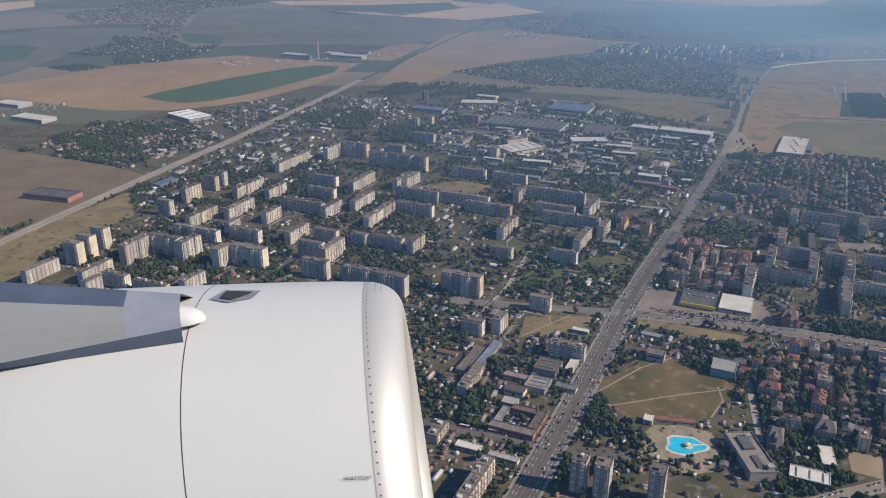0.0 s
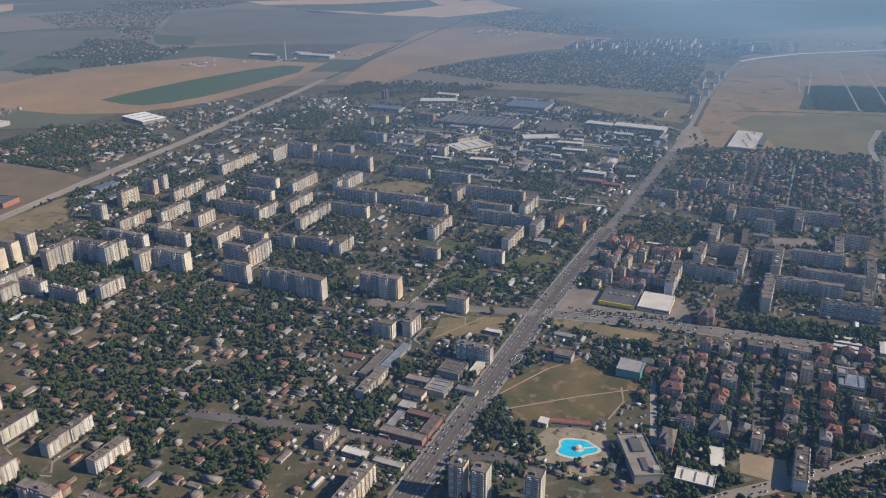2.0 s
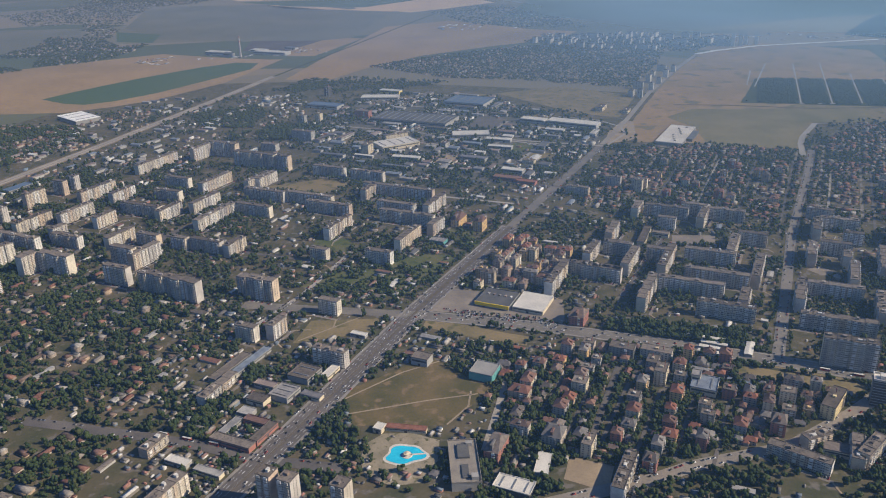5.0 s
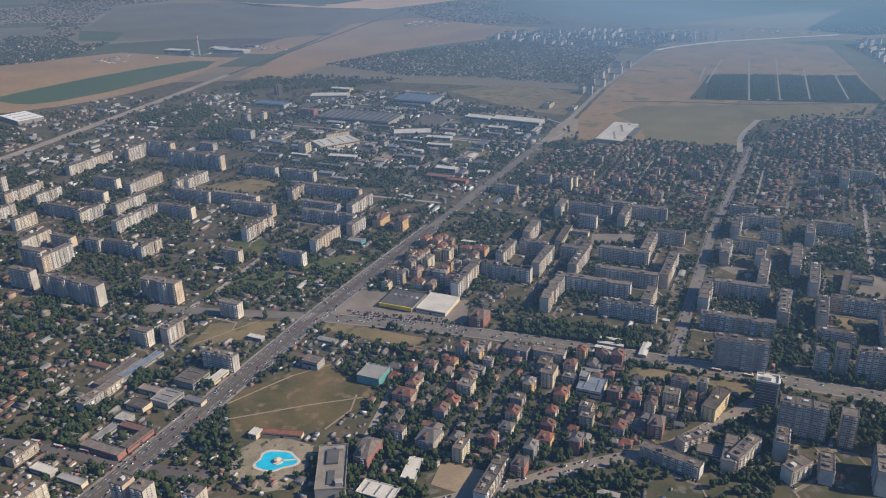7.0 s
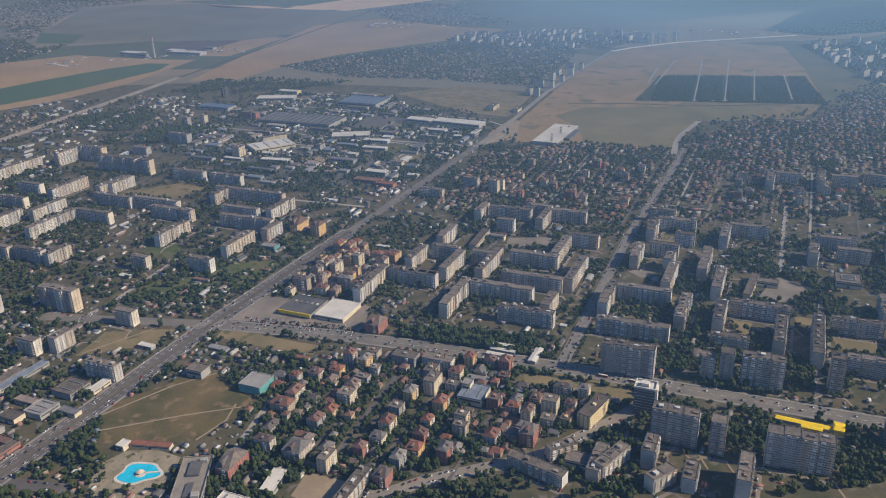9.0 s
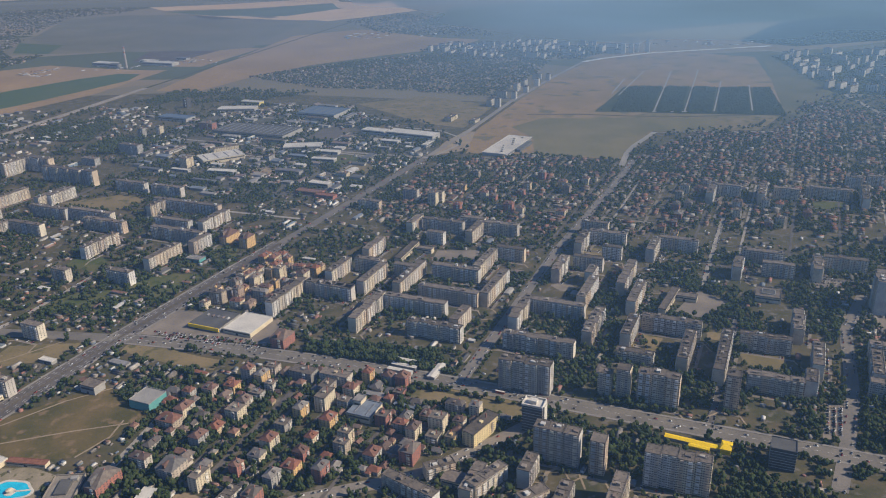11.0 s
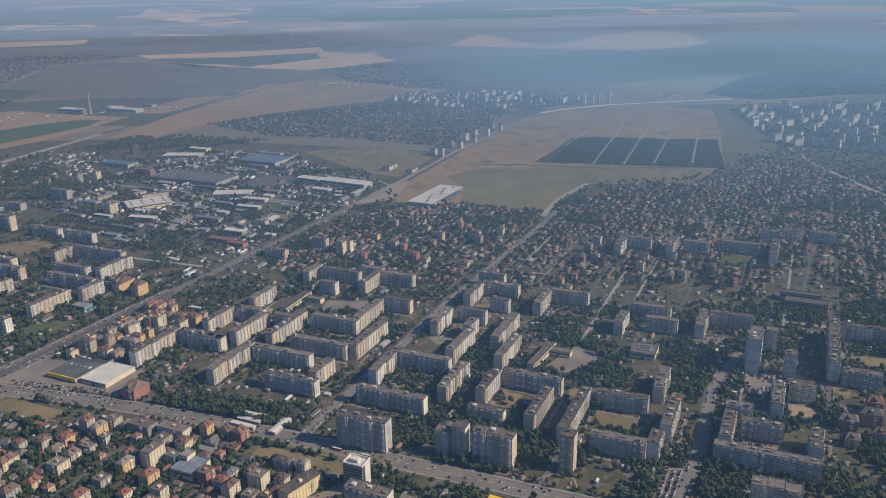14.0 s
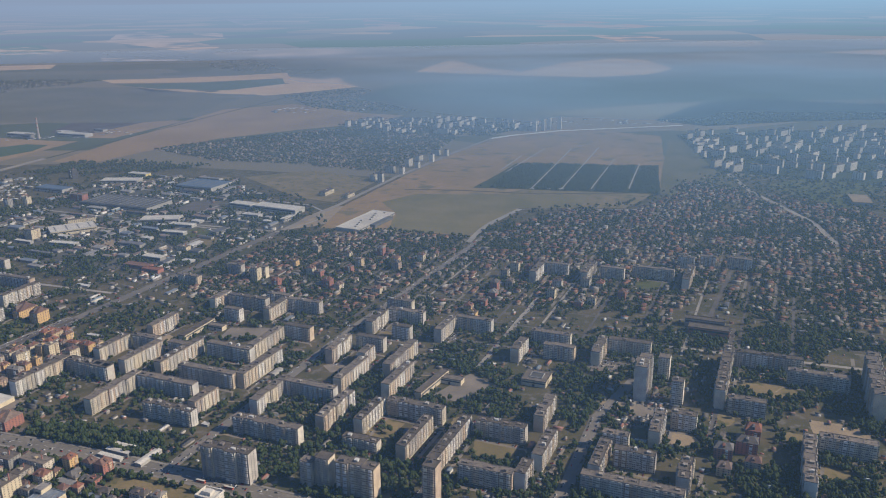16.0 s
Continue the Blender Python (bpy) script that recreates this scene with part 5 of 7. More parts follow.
part("stair_tower", Shape().box(-18, -7, 5.5, -14, -3, 8).box(14, -6, 5.5, 17, -2, 7.6), HALL_WALL, e)
hall("warehouse", 268, 383, 19, 8, 70, 4, WHITE_ROOF, HALL_WALL, "white roofed warehouse beside a yard", "warehouse", 0, 0.2)
hall("showroom", 248, 366, 22, 12, CRS, 4, WHITE_ROOF, DARK_CLAD, "dark glazed showroom with a cream roof", "showroom", 3)
e = hall("office_hall", 248, 489, 17, 17, CRS, 6, HALL_WALL, TEAL, "square office with a teal front and pale roof", "office", 0)
part("glass_front", Shape().box(-8.6, -8.75, 0.4, 8.6, -8.55, 5.0), TEAL, e, "teal glass front")
e = thing("office_tower", at(500, 423, CRS), "dark striped office tower with a white crown", "office tower")
take(500, 423, 14, 11, CRS, 2)
part("wall", Shape().box(-6.5, -5, -0.2, 6.5, 5, 19), DARK_CLAD, e)
for k in range(9):
    part("storey_band", once("band", lambda: Shape().box(-6.65, -5.15, 0, 6.65, 5.15, 0.35, floor=True).mesh("storey_band", HALL_WALL)), None, e, "pale storey band").location = (0, 0, 1.6 + 2 * k)
part("crown", Shape().tray(-6.8, -5.3, 6.8, 5.3, 19, 1.2, 0.6).box(-3, -2, 19, 2, 2, 21.5), WHITE_ROOF, e)
part("end_wall", Shape().box(6.6, -3.2, 0, 7.6, 3.2, 19.4), WHITE_ROOF, e, "white end wall")
e = hall("hotel", 635, 367, 14, 12, CRS, 14, DARK_ROOF, DARK_CLAD, "dark glazed hotel beside a junction", "hotel", 0)
for k in range(7):
    part("storey_band", Shape().box(-7.1, -6.12, 0, 7.1, 6.12, 0.3, floor=True), HALL_WALL, e, "pale storey band").location = (0, 0, 1.4 + 1.8 * k)
e = thing("bus_depot", at(594, 392, CRS - 3), "long bright yellow shop hall beside the street", "shop hall")
take(594, 392, 40, 12, CRS - 3, 2)
part("wall", Shape().box(-19, -1.5, 0, 14, 2.2, 1.9), HALL_WALL, e)
part("roof", Shape().hip(-19, -1.5, 14, 2.2, 1.9, 0.8, 0.4, 0.97), YELLOW, e, "bright yellow roof")
part("front_roof", Shape().hip(-4, -5.0, 8, -2.4, 2.0, 0.6, 0.3, 0.97).box(-4, -5, 0, 8, -2.4, 2.0), YELLOW, e, "bright yellow roof")
part("end_hall", Shape().box(14, -3, 0, 20, 6, 3.6).hip(14, -3, 20, 6, 3.6, 0.8, 0.3, 0.6), YELLOW, e, "bright yellow gable")
for k in range(4):
    d, nrm = way(CRS)
    c = np.array([418.0, 500.0]) + way(AVE)[0] * (k * 7.2 - 3)
    shed(c[0], c[1], 19, 3.4, CRS, 2.6, WHITE_ROOF)
shed(446, 499, 20, 5.5, AVE, 2.6, WHITE_ROOF)
hall("school", 648, 580, 46, 6, 55, 5.5, BITUMEN, BEIGE_WALL, "long cream school with a flat roof", "school", 0)
hall("school_wing", 664, 586, 20, 8, CRS, 4.5, BITUMEN, BEIGE_WALL, "cream school wing beside a paved yard", "school", 0)
hall("school", 440, 724, 46, 7, 63, 5, BITUMEN, BEIGE_WALL, "long cream school with a flat roof", "school", 0)
hall("school_wing", 458, 727, 16, 7, CRS, 4.5, BITUMEN, BEIGE_WALL, "cream school wing beside a paved yard", "school", 0)
e = hall("nursery_school", 733, 578, 20, 20, CRS, 5, BITUMEN, BEIGE_WALL, "square nursery school round a dark courtyard", "school", 0)
part("courtyard", Shape().box(-5, -4, 5.1, 5, 5, 5.3), DARK_ROOF, e, "dark courtyard well")
part("courtyard_rim", Shape().tray(-5.4, -4.4, 5.4, 5.4, 4.95, 0.7, 0.5), HALL_WALL, e)
hall("school", 912, 652, 36, 12, CRS, 6.5, BITUMEN, PINK_WALL, "dull red school with a flat roof", "school", 0)
hall("school", 915, 668, 36, 9, CRS, 8, BITUMEN, HALL_WALL, "grey school with a flat roof", "school", 0)
hall("church_hall", 394, 454, 17, 18, CRS, 5, SHEET, BEIGE_WALL, "pale community hall with low sheet roofs", "hall", 2)
hall("community_hall", 391, 462, 6, 8, CRS, 8, SHEET, BEIGE_WALL, "pale hall with a barrel roof", "hall", 0)
hall("kindergarten", 445, 377, 16, 10, CRS, 4, TILES, BEIGE_WALL, "low building with a terracotta deck", "hall", 0)
hall("hall", 236, 742, 16, 10, CRS, 3.4, SHEET, TEAL, "low glass house in a green park", "pavilion", 4)

# market between boulevard and estate
hall("market_hall", 121, 503, 18, 17, AVE, 4.5, BITUMEN, HALL_WALL, "market hall with a dark felt roof", "market hall", 2)
hall("market_hall", 109, 480, 16, 15, AVE, 4, SHEET, HALL_WALL, "market hall with a grey sheet roof", "market hall", 3)
(ax, ay), (bx, by) = way(AVE)
hall("market_hall", 88 - 12.5 * ax, 438 - 12.5 * ay, 30, 7, CRS, 3.8, BITUMEN, PINK_WALL, "low market building with a felt roof", "market hall", 0)
hall("market_hall", 88 - 12 * bx + 3.5 * ax, 438 - 12 * by + 3.5 * ay, 22, 6, AVE, 3.6, BITUMEN, PINK_WALL, "low market building beside the boulevard", "market hall", 0)
hall("market_hall", 88 + 12 * ax, 438 + 12 * ay, 17, 6, CRS, 3.4, TILES, PINK_WALL, "market building with a red roof", "market hall", 0)
hall("market_hall", 88 + 12 * bx + 1 * ax, 438 + 12 * by + 1 * ay, 18, 5, AVE, 3.2, SHEET, HALL_WALL, "low market building with a grey roof", "market hall", 0)
hall("garage_row", 80, 526, 42, 6, AVE, 3, SHEET, HALL_WALL, "long garage row with a sheet roof", "garage", 0)
hall("garage_row", 66, 520, 40, 7, AVE, 3, BITUMEN, HALL_WALL, "long garage row with a felt roof", "garage", 0)

hall("store", 139, 504, 16, 6, AVE, 3.0, WHITE_ROOF, BEIGE_WALL, "small store with a cream roof", "store", 0, 0.3, "stores by the boulevard")
hall("store", 128, 475, 15, 6, CRS, 3.0, SHEET, BEIGE_WALL, "low store with a sheet roof", "store", 0, 0.3, "stores by the boulevard")
hall("store", 92, 474, 14, 9, CRS, 4.0, BITUMEN, BEIGE_WALL, "grey store with a felt roof", "store", 0, 0.3, "stores by the boulevard")
hall("store", 95, 492, 16, 6, CRS, 3.5, SHEET, HALL_WALL, "narrow store with a sheet roof", "store", 0, 0.3, "stores by the boulevard")
hall("store", 86, 460, 10, 8, CRS, 3.2, SHEET, HALL_WALL, "low store with a sheet roof", "store", 0, 0.3, "stores by the boulevard")
hall("store", 52, 412, 16, 6, CRS, 3.0, WHITE_ROOF, HALL_WALL, "low store with a cream roof", "store", 0, 0.3, "stores by the boulevard")
hall("store", 72, 400, 19, 5, CRS, 2.8, SHEET, BEIGE_WALL, "row of market stalls with a sheet roof", "store", 0, 0.3, "stores by the boulevard")
hall("store", 159, 558, 13, 5, CRS, 2.6, WHITE_ROOF, HALL_WALL, "small kiosk with a cream roof", "store", 0, 0.3, "stores by the boulevard")
hall("store", 198, 522, 11, 5, CRS, 2.6, TILES, BEIGE_WALL, "low pavilion with a red roof", "store", 0, 0.3, "stores by the boulevard")

# pool in the park
patch("pool_terrace", [(163, 418), (175, 428), (193, 427), (210, 417), (207, 397), (196, 378), (180, 377), (164, 386), (161, 401)], surface("sandy_paving", (0.3, 0.25, 0.18), (0.2, 0.175, 0.12), 0.08, 0.8, spots=(0.1, 0.1, 0.05)), 0.14, "sandy paved terrace round the pool", category="terrace")
e = thing("swimming_pool", at(188, 405, 0, 0.0), "round turquoise swimming pool with a pale deck", "swimming pool")
take(188, 405, 40, 30, 0)
deck_ring, water_ring = [], []
for k in range(40):
    a = 2 * math.pi * k / 40
    r = 1 + 0.1 * math.cos(3 * a + 0.8) + 0.07 * math.cos(5 * a + 2)
    water_ring.append((11.5 * r * math.cos(a), 8.5 * r * math.sin(a), 0.3))
    deck_ring.append((13.2 * r * math.cos(a), 10.4 * r * math.sin(a), 0.22))
part("deck", Shape().add(deck_ring, [tuple(range(40))]), POOL_EDGE, e, "pale stone deck")
part("water", Shape().add(water_ring, [tuple(range(40))]), WATER, e, "turquoise water")
part("island", Shape().tube([(1, -1, 0.2, 3.4), (1, -1, 0.6, 3.2)], 14), POOL_EDGE, e, "pale round island")
part("bridge", Shape().box(3.5, -1.2, 0.35, 12.0, 0.0, 0.6), POOL_EDGE, e, "pale foot bridge")
part("canopy", Shape().tube([(1, -1, 0.6, 0.3), (1, -1, 2.0, 0.25), (1, -1, 2.0, 2.2), (1, -1, 2.8, 0.1)], 12), BEIGE_WALL, e, "cream parasol canopy")
hall("bath_house", 190, 430, 26, 5, CRS + 14, 2.6, TILES, BEIGE_WALL, "low bath house with a brown roof", "bath house", 0, 0.2)
hall("bath_house", 173, 432, 6, 7, CRS, 3.4, WHITE_ROOF, BEIGE_WALL, "small domed white bath house", "bath house", 0, 0.2)
hall("pavilion", 205, 512, 13, 10, CRS, 6, BITUMEN, HALL_WALL, "square pale office in the park", "office", 0)

# works and stores north of the town
hall("logistics_hall", 480, 1183, 78, 24, -33, 7, WHITE_ROOF, HALL_WALL, "long logistics hall with a cream roof", "warehouse", 0, 0.3)
hall("logistics_hall", 425, 1216, 40, 18, -33, 6, WHITE_ROOF, HALL_WALL, "logistics hall with a cream roof", "warehouse", 0, 0.3)
e = hall("hypermarket", 608, 1095, 102, 36, 58, 4.2, surface("dusty_membrane_roof", (0.55, 0.51, 0.45), (0.46, 0.425, 0.375), 0.04, 0.5), HALL_WALL, "large hypermarket with a pale roof on a field", "supermarket", 0, 0.4)
for k in range(9):
    part("roof_vent", Shape().box(-40 + 10 * k, -8 + 3 * (k % 4), 4.3, -37 + 10 * k, -5 + 3 * (k % 4), 5.6), HALL_WALL, e)
part("canopy", Shape().box(-20, -26, 0, 30, -18.2, 4.0), SHEET, e)
GREY_ROOF = surface("grey_felt_roof", (0.085, 0.087, 0.092), (0.12, 0.118, 0.115), 0.05, 0.6)
hall("factory_hall", 242, 1258, 128, 58, -28, 6, GREY_ROOF, HALL_WALL, "huge dark factory hall with roof lights", "factory", 12)
patch("works_lot", [(318, 1200), (345, 1262), (388, 1240), (362, 1180)], ASPHALT, 0.24, "bare dark lot beside the factory hall", keep=True, category="yard")
hall("factory_hall", 207, 1112, 58, 34, 25, 6, WHITE_ROOF, BEIGE_WALL, "beige factory hall with a pale roof", "factory", 4)
hall("factory_hall", 318, 1148, 54, 24, CRS + 25, 5, WHITE_ROOF, HALL_WALL, "white roofed factory hall", "factory", 0)
hall("factory_hall", 190, 1432, 66, 26, CRS + 20, 5, WHITE_ROOF, HALL_WALL, "white roofed factory hall", "factory", 0)
hall("factory_hall", 342, 1365, 72, 56, CRS, 7, BLUE_ROOF, HALL_WALL, "wide factory hall with a dull blue roof", "factory", 5)
hall("factory_hall", 95, 1380, 60, 24, CRS, 6, BLUE_ROOF, HALL_WALL, "long factory hall with a dull blue roof", "factory", 0)
hall("warehouse", -309, 1360, 66, 42, -46, 6, surface("bright_white_roof", (0.82, 0.8, 0.76), (0.74, 0.72, 0.68), 0.08, 1.0, rough=0.7), HALL_WALL, "white warehouse beside the railway", "warehouse", 3)
hall("warehouse", -383, 942, 62, 26, -20, 6, DARK_ROOF, PINK_WALL, "dark warehouse with a dull red end", "warehouse", 0)
hall("warehouse", -262, 985, 34, 12, AVE, 4, BLUE_ROOF, HALL_WALL, "long blue roofed workshop", "warehouse", 0)
hall("warehouse", -560, 1360, 70, 30, CRS, 6, WHITE_ROOF, HALL_WALL, "white warehouse on the plain", "warehouse", 0)
hall("warehouse", -640, 1480, 60, 30, CRS, 6, WHITE_ROOF, HALL_WALL, "white warehouse on the plain", "warehouse", 0)
hall("warehouse", 1352, 1100, 56, 28, 66, 5, DIRT, HALL_WALL, "sand coloured hall by the far road", "warehouse", 0)
hall("warehouse", -60, 1990, 90, 26, CRS, 7, WHITE_ROOF, HALL_WALL, "pale works beside the chimney", "factory", 0)
hall("warehouse", -95, 2035, 40, 20, CRS, 6, WHITE_ROOF, HALL_WALL, "pale works beside the chimney", "factory", 0)
hall("warehouse", -20, 2060, 30, 16, CRS, 5, SHEET, HALL_WALL, "grey works beside the chimney", "factory", 0)
hall("warehouse", -160, 1975, 26, 14, CRS, 9, SHEET, HALL_WALL, "grey works beside the chimney", "factory", 0)
hall("warehouse", -190, 2010, 60, 24, CRS, 8, WHITE_ROOF, HALL_WALL, "pale works beside the chimney", "factory", 0)
for x, y, L, W, deg, n, wm in ((160, 1297, 26, 12, CRS, 7, PINK_WALL), (73, 1167, 34, 11, CRS, 9, HALL_WALL), (95, 1479, 9, 12, CRS, 10, DARK_CLAD), (166, 1083, 14, 12, AVE, 8, BEIGE_WALL), (66, 1265, 9, 9, CRS, 9, HALL_WALL),
                              (90, 1275, 9, 9, CRS, 9, BEIGE_WALL), (208, 1150, 36, 9, 25, 5, BEIGE_WALL), (376, 999, 16, 9, CRS, 3, BEIGE_WALL), (275, 1096, 14, 8, AVE, 4, HALL_WALL), (30, 1120, 24, 10, CRS, 6, HALL_WALL), (584, 1257, 22, 10, AVE, 3, BEIGE_WALL), (549, 1281, 28, 12, AVE, 4, BEIGE_WALL)):
    small_apartment(x, y, L, W, deg, n, wm, TILES, False, "storeyed office of the works with flat roof", "works offices")
hall("factory_hall", 210, 1478, 40, 14, CRS, 6, WHITE_ROOF, surface("yellow_plaster", (0.7, 0.56, 0.2), (0.62, 0.5, 0.2), 0.2, 1.5), "white roofed hall with yellow walls", "factory", 0)
hall("factory_hall", 337, 933, 34, 12, CRS, 4, TILES, PINK_WALL, "red roofed hall by the boulevard", "factory", 0)
hall("factory_hall", 357, 914, 24, 10, CRS, 4, TILES, PINK_WALL, "red roofed hall by the boulevard", "factory", 0)
hall("factory_hall", 354, 1113, 36, 12, CRS + 6, 4, WHITE_ROOF, HALL_WALL, "white roofed factory hall", "factory", 0)
hall("factory_hall", 350, 1074, 34, 10, CRS + 6, 4, WHITE_ROOF, HALL_WALL, "white roofed factory hall", "factory", 0)
hall("factory_hall", 218, 1042, 38, 11, CRS + 8, 4, WHITE_ROOF, HALL_WALL, "white roofed factory hall", "factory", 0)
rnd = random.Random(5)
works = [(67, 1243), (194, 1500), (388, 1419), (516, 1150), (526, 1115), (368, 910), (220, 938), (66, 1117)]
made = 0
for _ in range(4000):
    x, y = rnd.uniform(60, 530), rnd.uniform(905, 1500)
    if made >= 96 or not within(works, x, y):
        continue
    L, W = rnd.choice((9, 12, 14, 20, 28, 36)), rnd.choice((6, 8, 11))
    deg = rnd.choice((AVE, CRS, CRS))
    if is_free(x, y, L, W, deg, 3):
        if L > 20:
            hall("workshop", x, y, L, W, deg, rnd.uniform(3, 5), rnd.choice((SHEET, SHEET, WHITE_ROOF, BITUMEN, SHEET)), None, "flat workshop hall in the works area", "workshop", rnd.choice((0, 0, 4)), 0.3, "workshops")
        else:
            shed(x, y, L, W, deg, 3)
        made += 1
for _ in range(500):  # sheds along the railway and by the boulevard
    x, y = rnd.uniform(-430, 60), rnd.uniform(900, 1500)
    if made < 165 and abs((x + 215) * 0.93 - (y - 1197) * 0.37) < 120 and is_free(x, y, 16, 8, CRS, 3):
        shed(x, y, rnd.choice((12, 16)), 7, rnd.choice((AVE, CRS)), 3)
        made += 1

# yards, tracks and small clutter of the works: stacks, containers, lean-tos, parked vans
CLUTTER = surface("painted_clutter", (0.4, 0.4, 0.4), None, 0.3, 1.5, rough=0.7, island=(
    (0.6, 0.56, 0.5), (0.24, 0.22, 0.2), (0.36, 0.33, 0.29), (0.24, 0.14, 0.11), (0.12, 0.12, 0.12), (0.76, 0.73, 0.68), (0.2, 0.26, 0.32), (0.36, 0.31, 0.26), (0.1, 0.1, 0.1), (0.6, 0.55, 0.47), (0.3, 0.19, 0.14)))
box_lo = tris(Shape().box(-0.5, -0.5, 0, 0.5, 0.5, 1))
box_hi = tris(Shape().hip(-0.5, -0.5, 0.5, 0.5, 0.0, 1.0, 0.0, 1.0))
clutter = []
lanes = Shape()
for k in range(26):
    c = np.array([290.0, 1190.0]) + way(CRS)[0] * rnd.uniform(-170, 170) + way(AVE)[0] * rnd.uniform(-230, 260)
    d, nrm = way(rnd.choice((AVE, CRS)))
    L = rnd.uniform(30, 110)
    ends = [c + d * L / 2 * q for q in (-1, 1)]
    if all(within(works, *q) for q in ends):
        q = [ends[0] - nrm * 2.2, ends[1] - nrm * 2.2, ends[1] + nrm * 2.2, ends[0] + nrm * 2.2]
        lanes.add([(*v, 0.25 + 0.004 * k) for v in q], [(0, 1, 2, 3)])
me = lanes.mesh("works_lanes", PALE_ROAD)
for f in me.polygons:
    if f.normal.z < 0:
        f.flip()
tagged(new("works_lanes", me), "pale concrete lanes of the works", "road", kind="structure")
for k in range(20):
    x, y = rnd.uniform(90, 500), rnd.uniform(930, 1450)
    if within(works, x, y):
        r = rnd.uniform(14, 30)
        patch("works_lot", [(x + r * math.cos(q * 0.9) * rnd.uniform(0.7, 1.3), y + r * math.sin(q * 0.9) * rnd.uniform(0.7, 1.3)) for q in range(7)],
              (DRY_GRASS, DIRT, LAWN, DRY_GRASS, PAVED)[k % 5], 0.14 + 0.004 * k, ("dry grass lot in the works", "dusty yard in the works", "green lot in the works", "dry grass lot in the works", "paved yard in the works")[k % 5])
belt = [(-330, 640), (-420, 760), (-190, 1290), (-60, 1560), (60, 1560), (60, 1120), (-60, 1000), (-200, 900)]
boulevard_side = [(330, 790), (500, 1060), (470, 1090), (300, 830)]
chimney_works = [(-230, 1950), (-200, 2060), (40, 2090), (70, 1990), (-60, 1940)]
for poly, num, big in ((works, 620, 0.9), (belt, 420, 0.85), (boulevard_side, 160, 0.8), (chimney_works, 110, 2.6), ([(560, 2060), (900, 1850), (1080, 1930), (1420, 1920), (1430, 2010), (1060, 2060), (650, 2200)], 150, 3.6), ([(-420, 1900), (-330, 2010), (-240, 1990), (-300, 1880)], 50, 2.6), ([(350, 2330), (420, 2480), (760, 2420), (640, 2290)], 60, 3.6), ([(640, 1080), (660, 1140), (560, 1060), (590, 1040)], 60, 0.8)):
    xs, ys = [q[0] for q in poly], [q[1] for q in poly]
    k = tries = 0
    while k < num and tries < num * 14:
        tries += 1
        x, y = rnd.uniform(min(xs), max(xs)), rnd.uniform(min(ys), max(ys))
        if within(poly, x, y) and free_spot(x, y) and noise.noise(Vector((x * 0.016, y * 0.016, 8.0))) > 0.02:
            deg = rnd.choice((AVE, CRS)) + rnd.uniform(-4, 4)
            kind = rnd.random()
            L, W, h = ((rnd.uniform(2, 4), 1.2, 1.2) if kind < 0.45 else (rnd.uniform(4, 9), rnd.uniform(2.5, 4.5), rnd.uniform(1.6, 3)) if kind < 0.9 else (rnd.uniform(10, 18), rnd.uniform(4, 6), rnd.uniform(2, 4)))
            L, W = L * big, W * big
            if kind > 0.45 and not is_free(x, y, L, W, deg, 0.4):
                continue
            clutter.append((x, y, 0.0, radians(deg), L, W, h, 0))
            if kind > 0.45:
                take(x, y, L, W, deg, 0.3)
                clutter.append((x, y, h, radians(deg), L + 0.4, W + 0.4, 0.6, 1))
            k += 1
tagged(new("yard_clutter", many("yard_clutter", [box_lo, box_hi], clutter, CLUTTER)), "small sheds, containers and parked vans of the works", "clutter", kind="stuff")

# garages, kiosks and substations in the yards of the estates
made = 0
for _ in range(3000):
    x, y = rnd.uniform(-250, 1000), rnd.uniform(350, 900)
    if made < 100 and -0.45 * y < x < 560 + 0.6 * y and not within(works, x, y):
        L, W, deg = rnd.choice((5, 8, 12, 16)), rnd.choice((3.5, 5)), rnd.choice((AVE, CRS))
        if is_free(x, y, L, W, deg, 2.5):
            shed(x, y, L, W, deg, 1.8, rnd.choice((SHEET, SHEET, BITUMEN, TILES)))
            made += 1

# the tall chimney of the works
e = thing("factory_chimney", at(-130, 1958, 0), "tall slender concrete chimney with red bands", "chimney")
part("shaft", Shape().tube([(0, 0, 0, 3.2), (0, 0, 22, 2.6), (0, 0, 50, 1.9)], 14), CHIMNEY, e)
for z in (26, 36, 46):
    part("band", Shape().tube([(0, 0, z, 2.62 - (z - 22) * 0.024), (0, 0, z + 4, 2.55 - (z - 18) * 0.024)], 14), CHIMNEY_RED, e, "dull red painted band")

# small apartment houses with red roofs beside the boulevard, and among the villas
rnd = random.Random(11)
quarter = [(250, 622), (305, 730), (322, 728), (362, 700), (322, 628), (300, 617)]
made = 0
for i in range(-9, 12):
    for j in range(-8, 10):
        c = np.array([300.0, 670.0]) + way(AVE)[0] * i * 12.5 + way(CRS)[0] * j * 12.0 + np.array([rnd.uniform(-2.5, 2.5), rnd.uniform(-2.5, 2.5)])
        if within(quarter, c[0], c[1]) and is_free(c[0], c[1], 9, 7, AVE, 0.2):
            small_apartment(c[0], c[1], rnd.choice((6.5, 8.5, 10.5, 12.5)), rnd.choice((6.0, 7.5)), rnd.choice((AVE, AVE, CRS)) + rnd.uniform(-5, 5), rnd.choice((4, 5, 6, 7)),
                            rnd.choice((ORANGE_WALL, BEIGE_WALL, RENDERED, RENDERED, BEIGE_WALL)), TILES, rnd.random() < 0.7, "ochre apartment house with a red tile roof", "red roofed apartment houses")
            made += 1
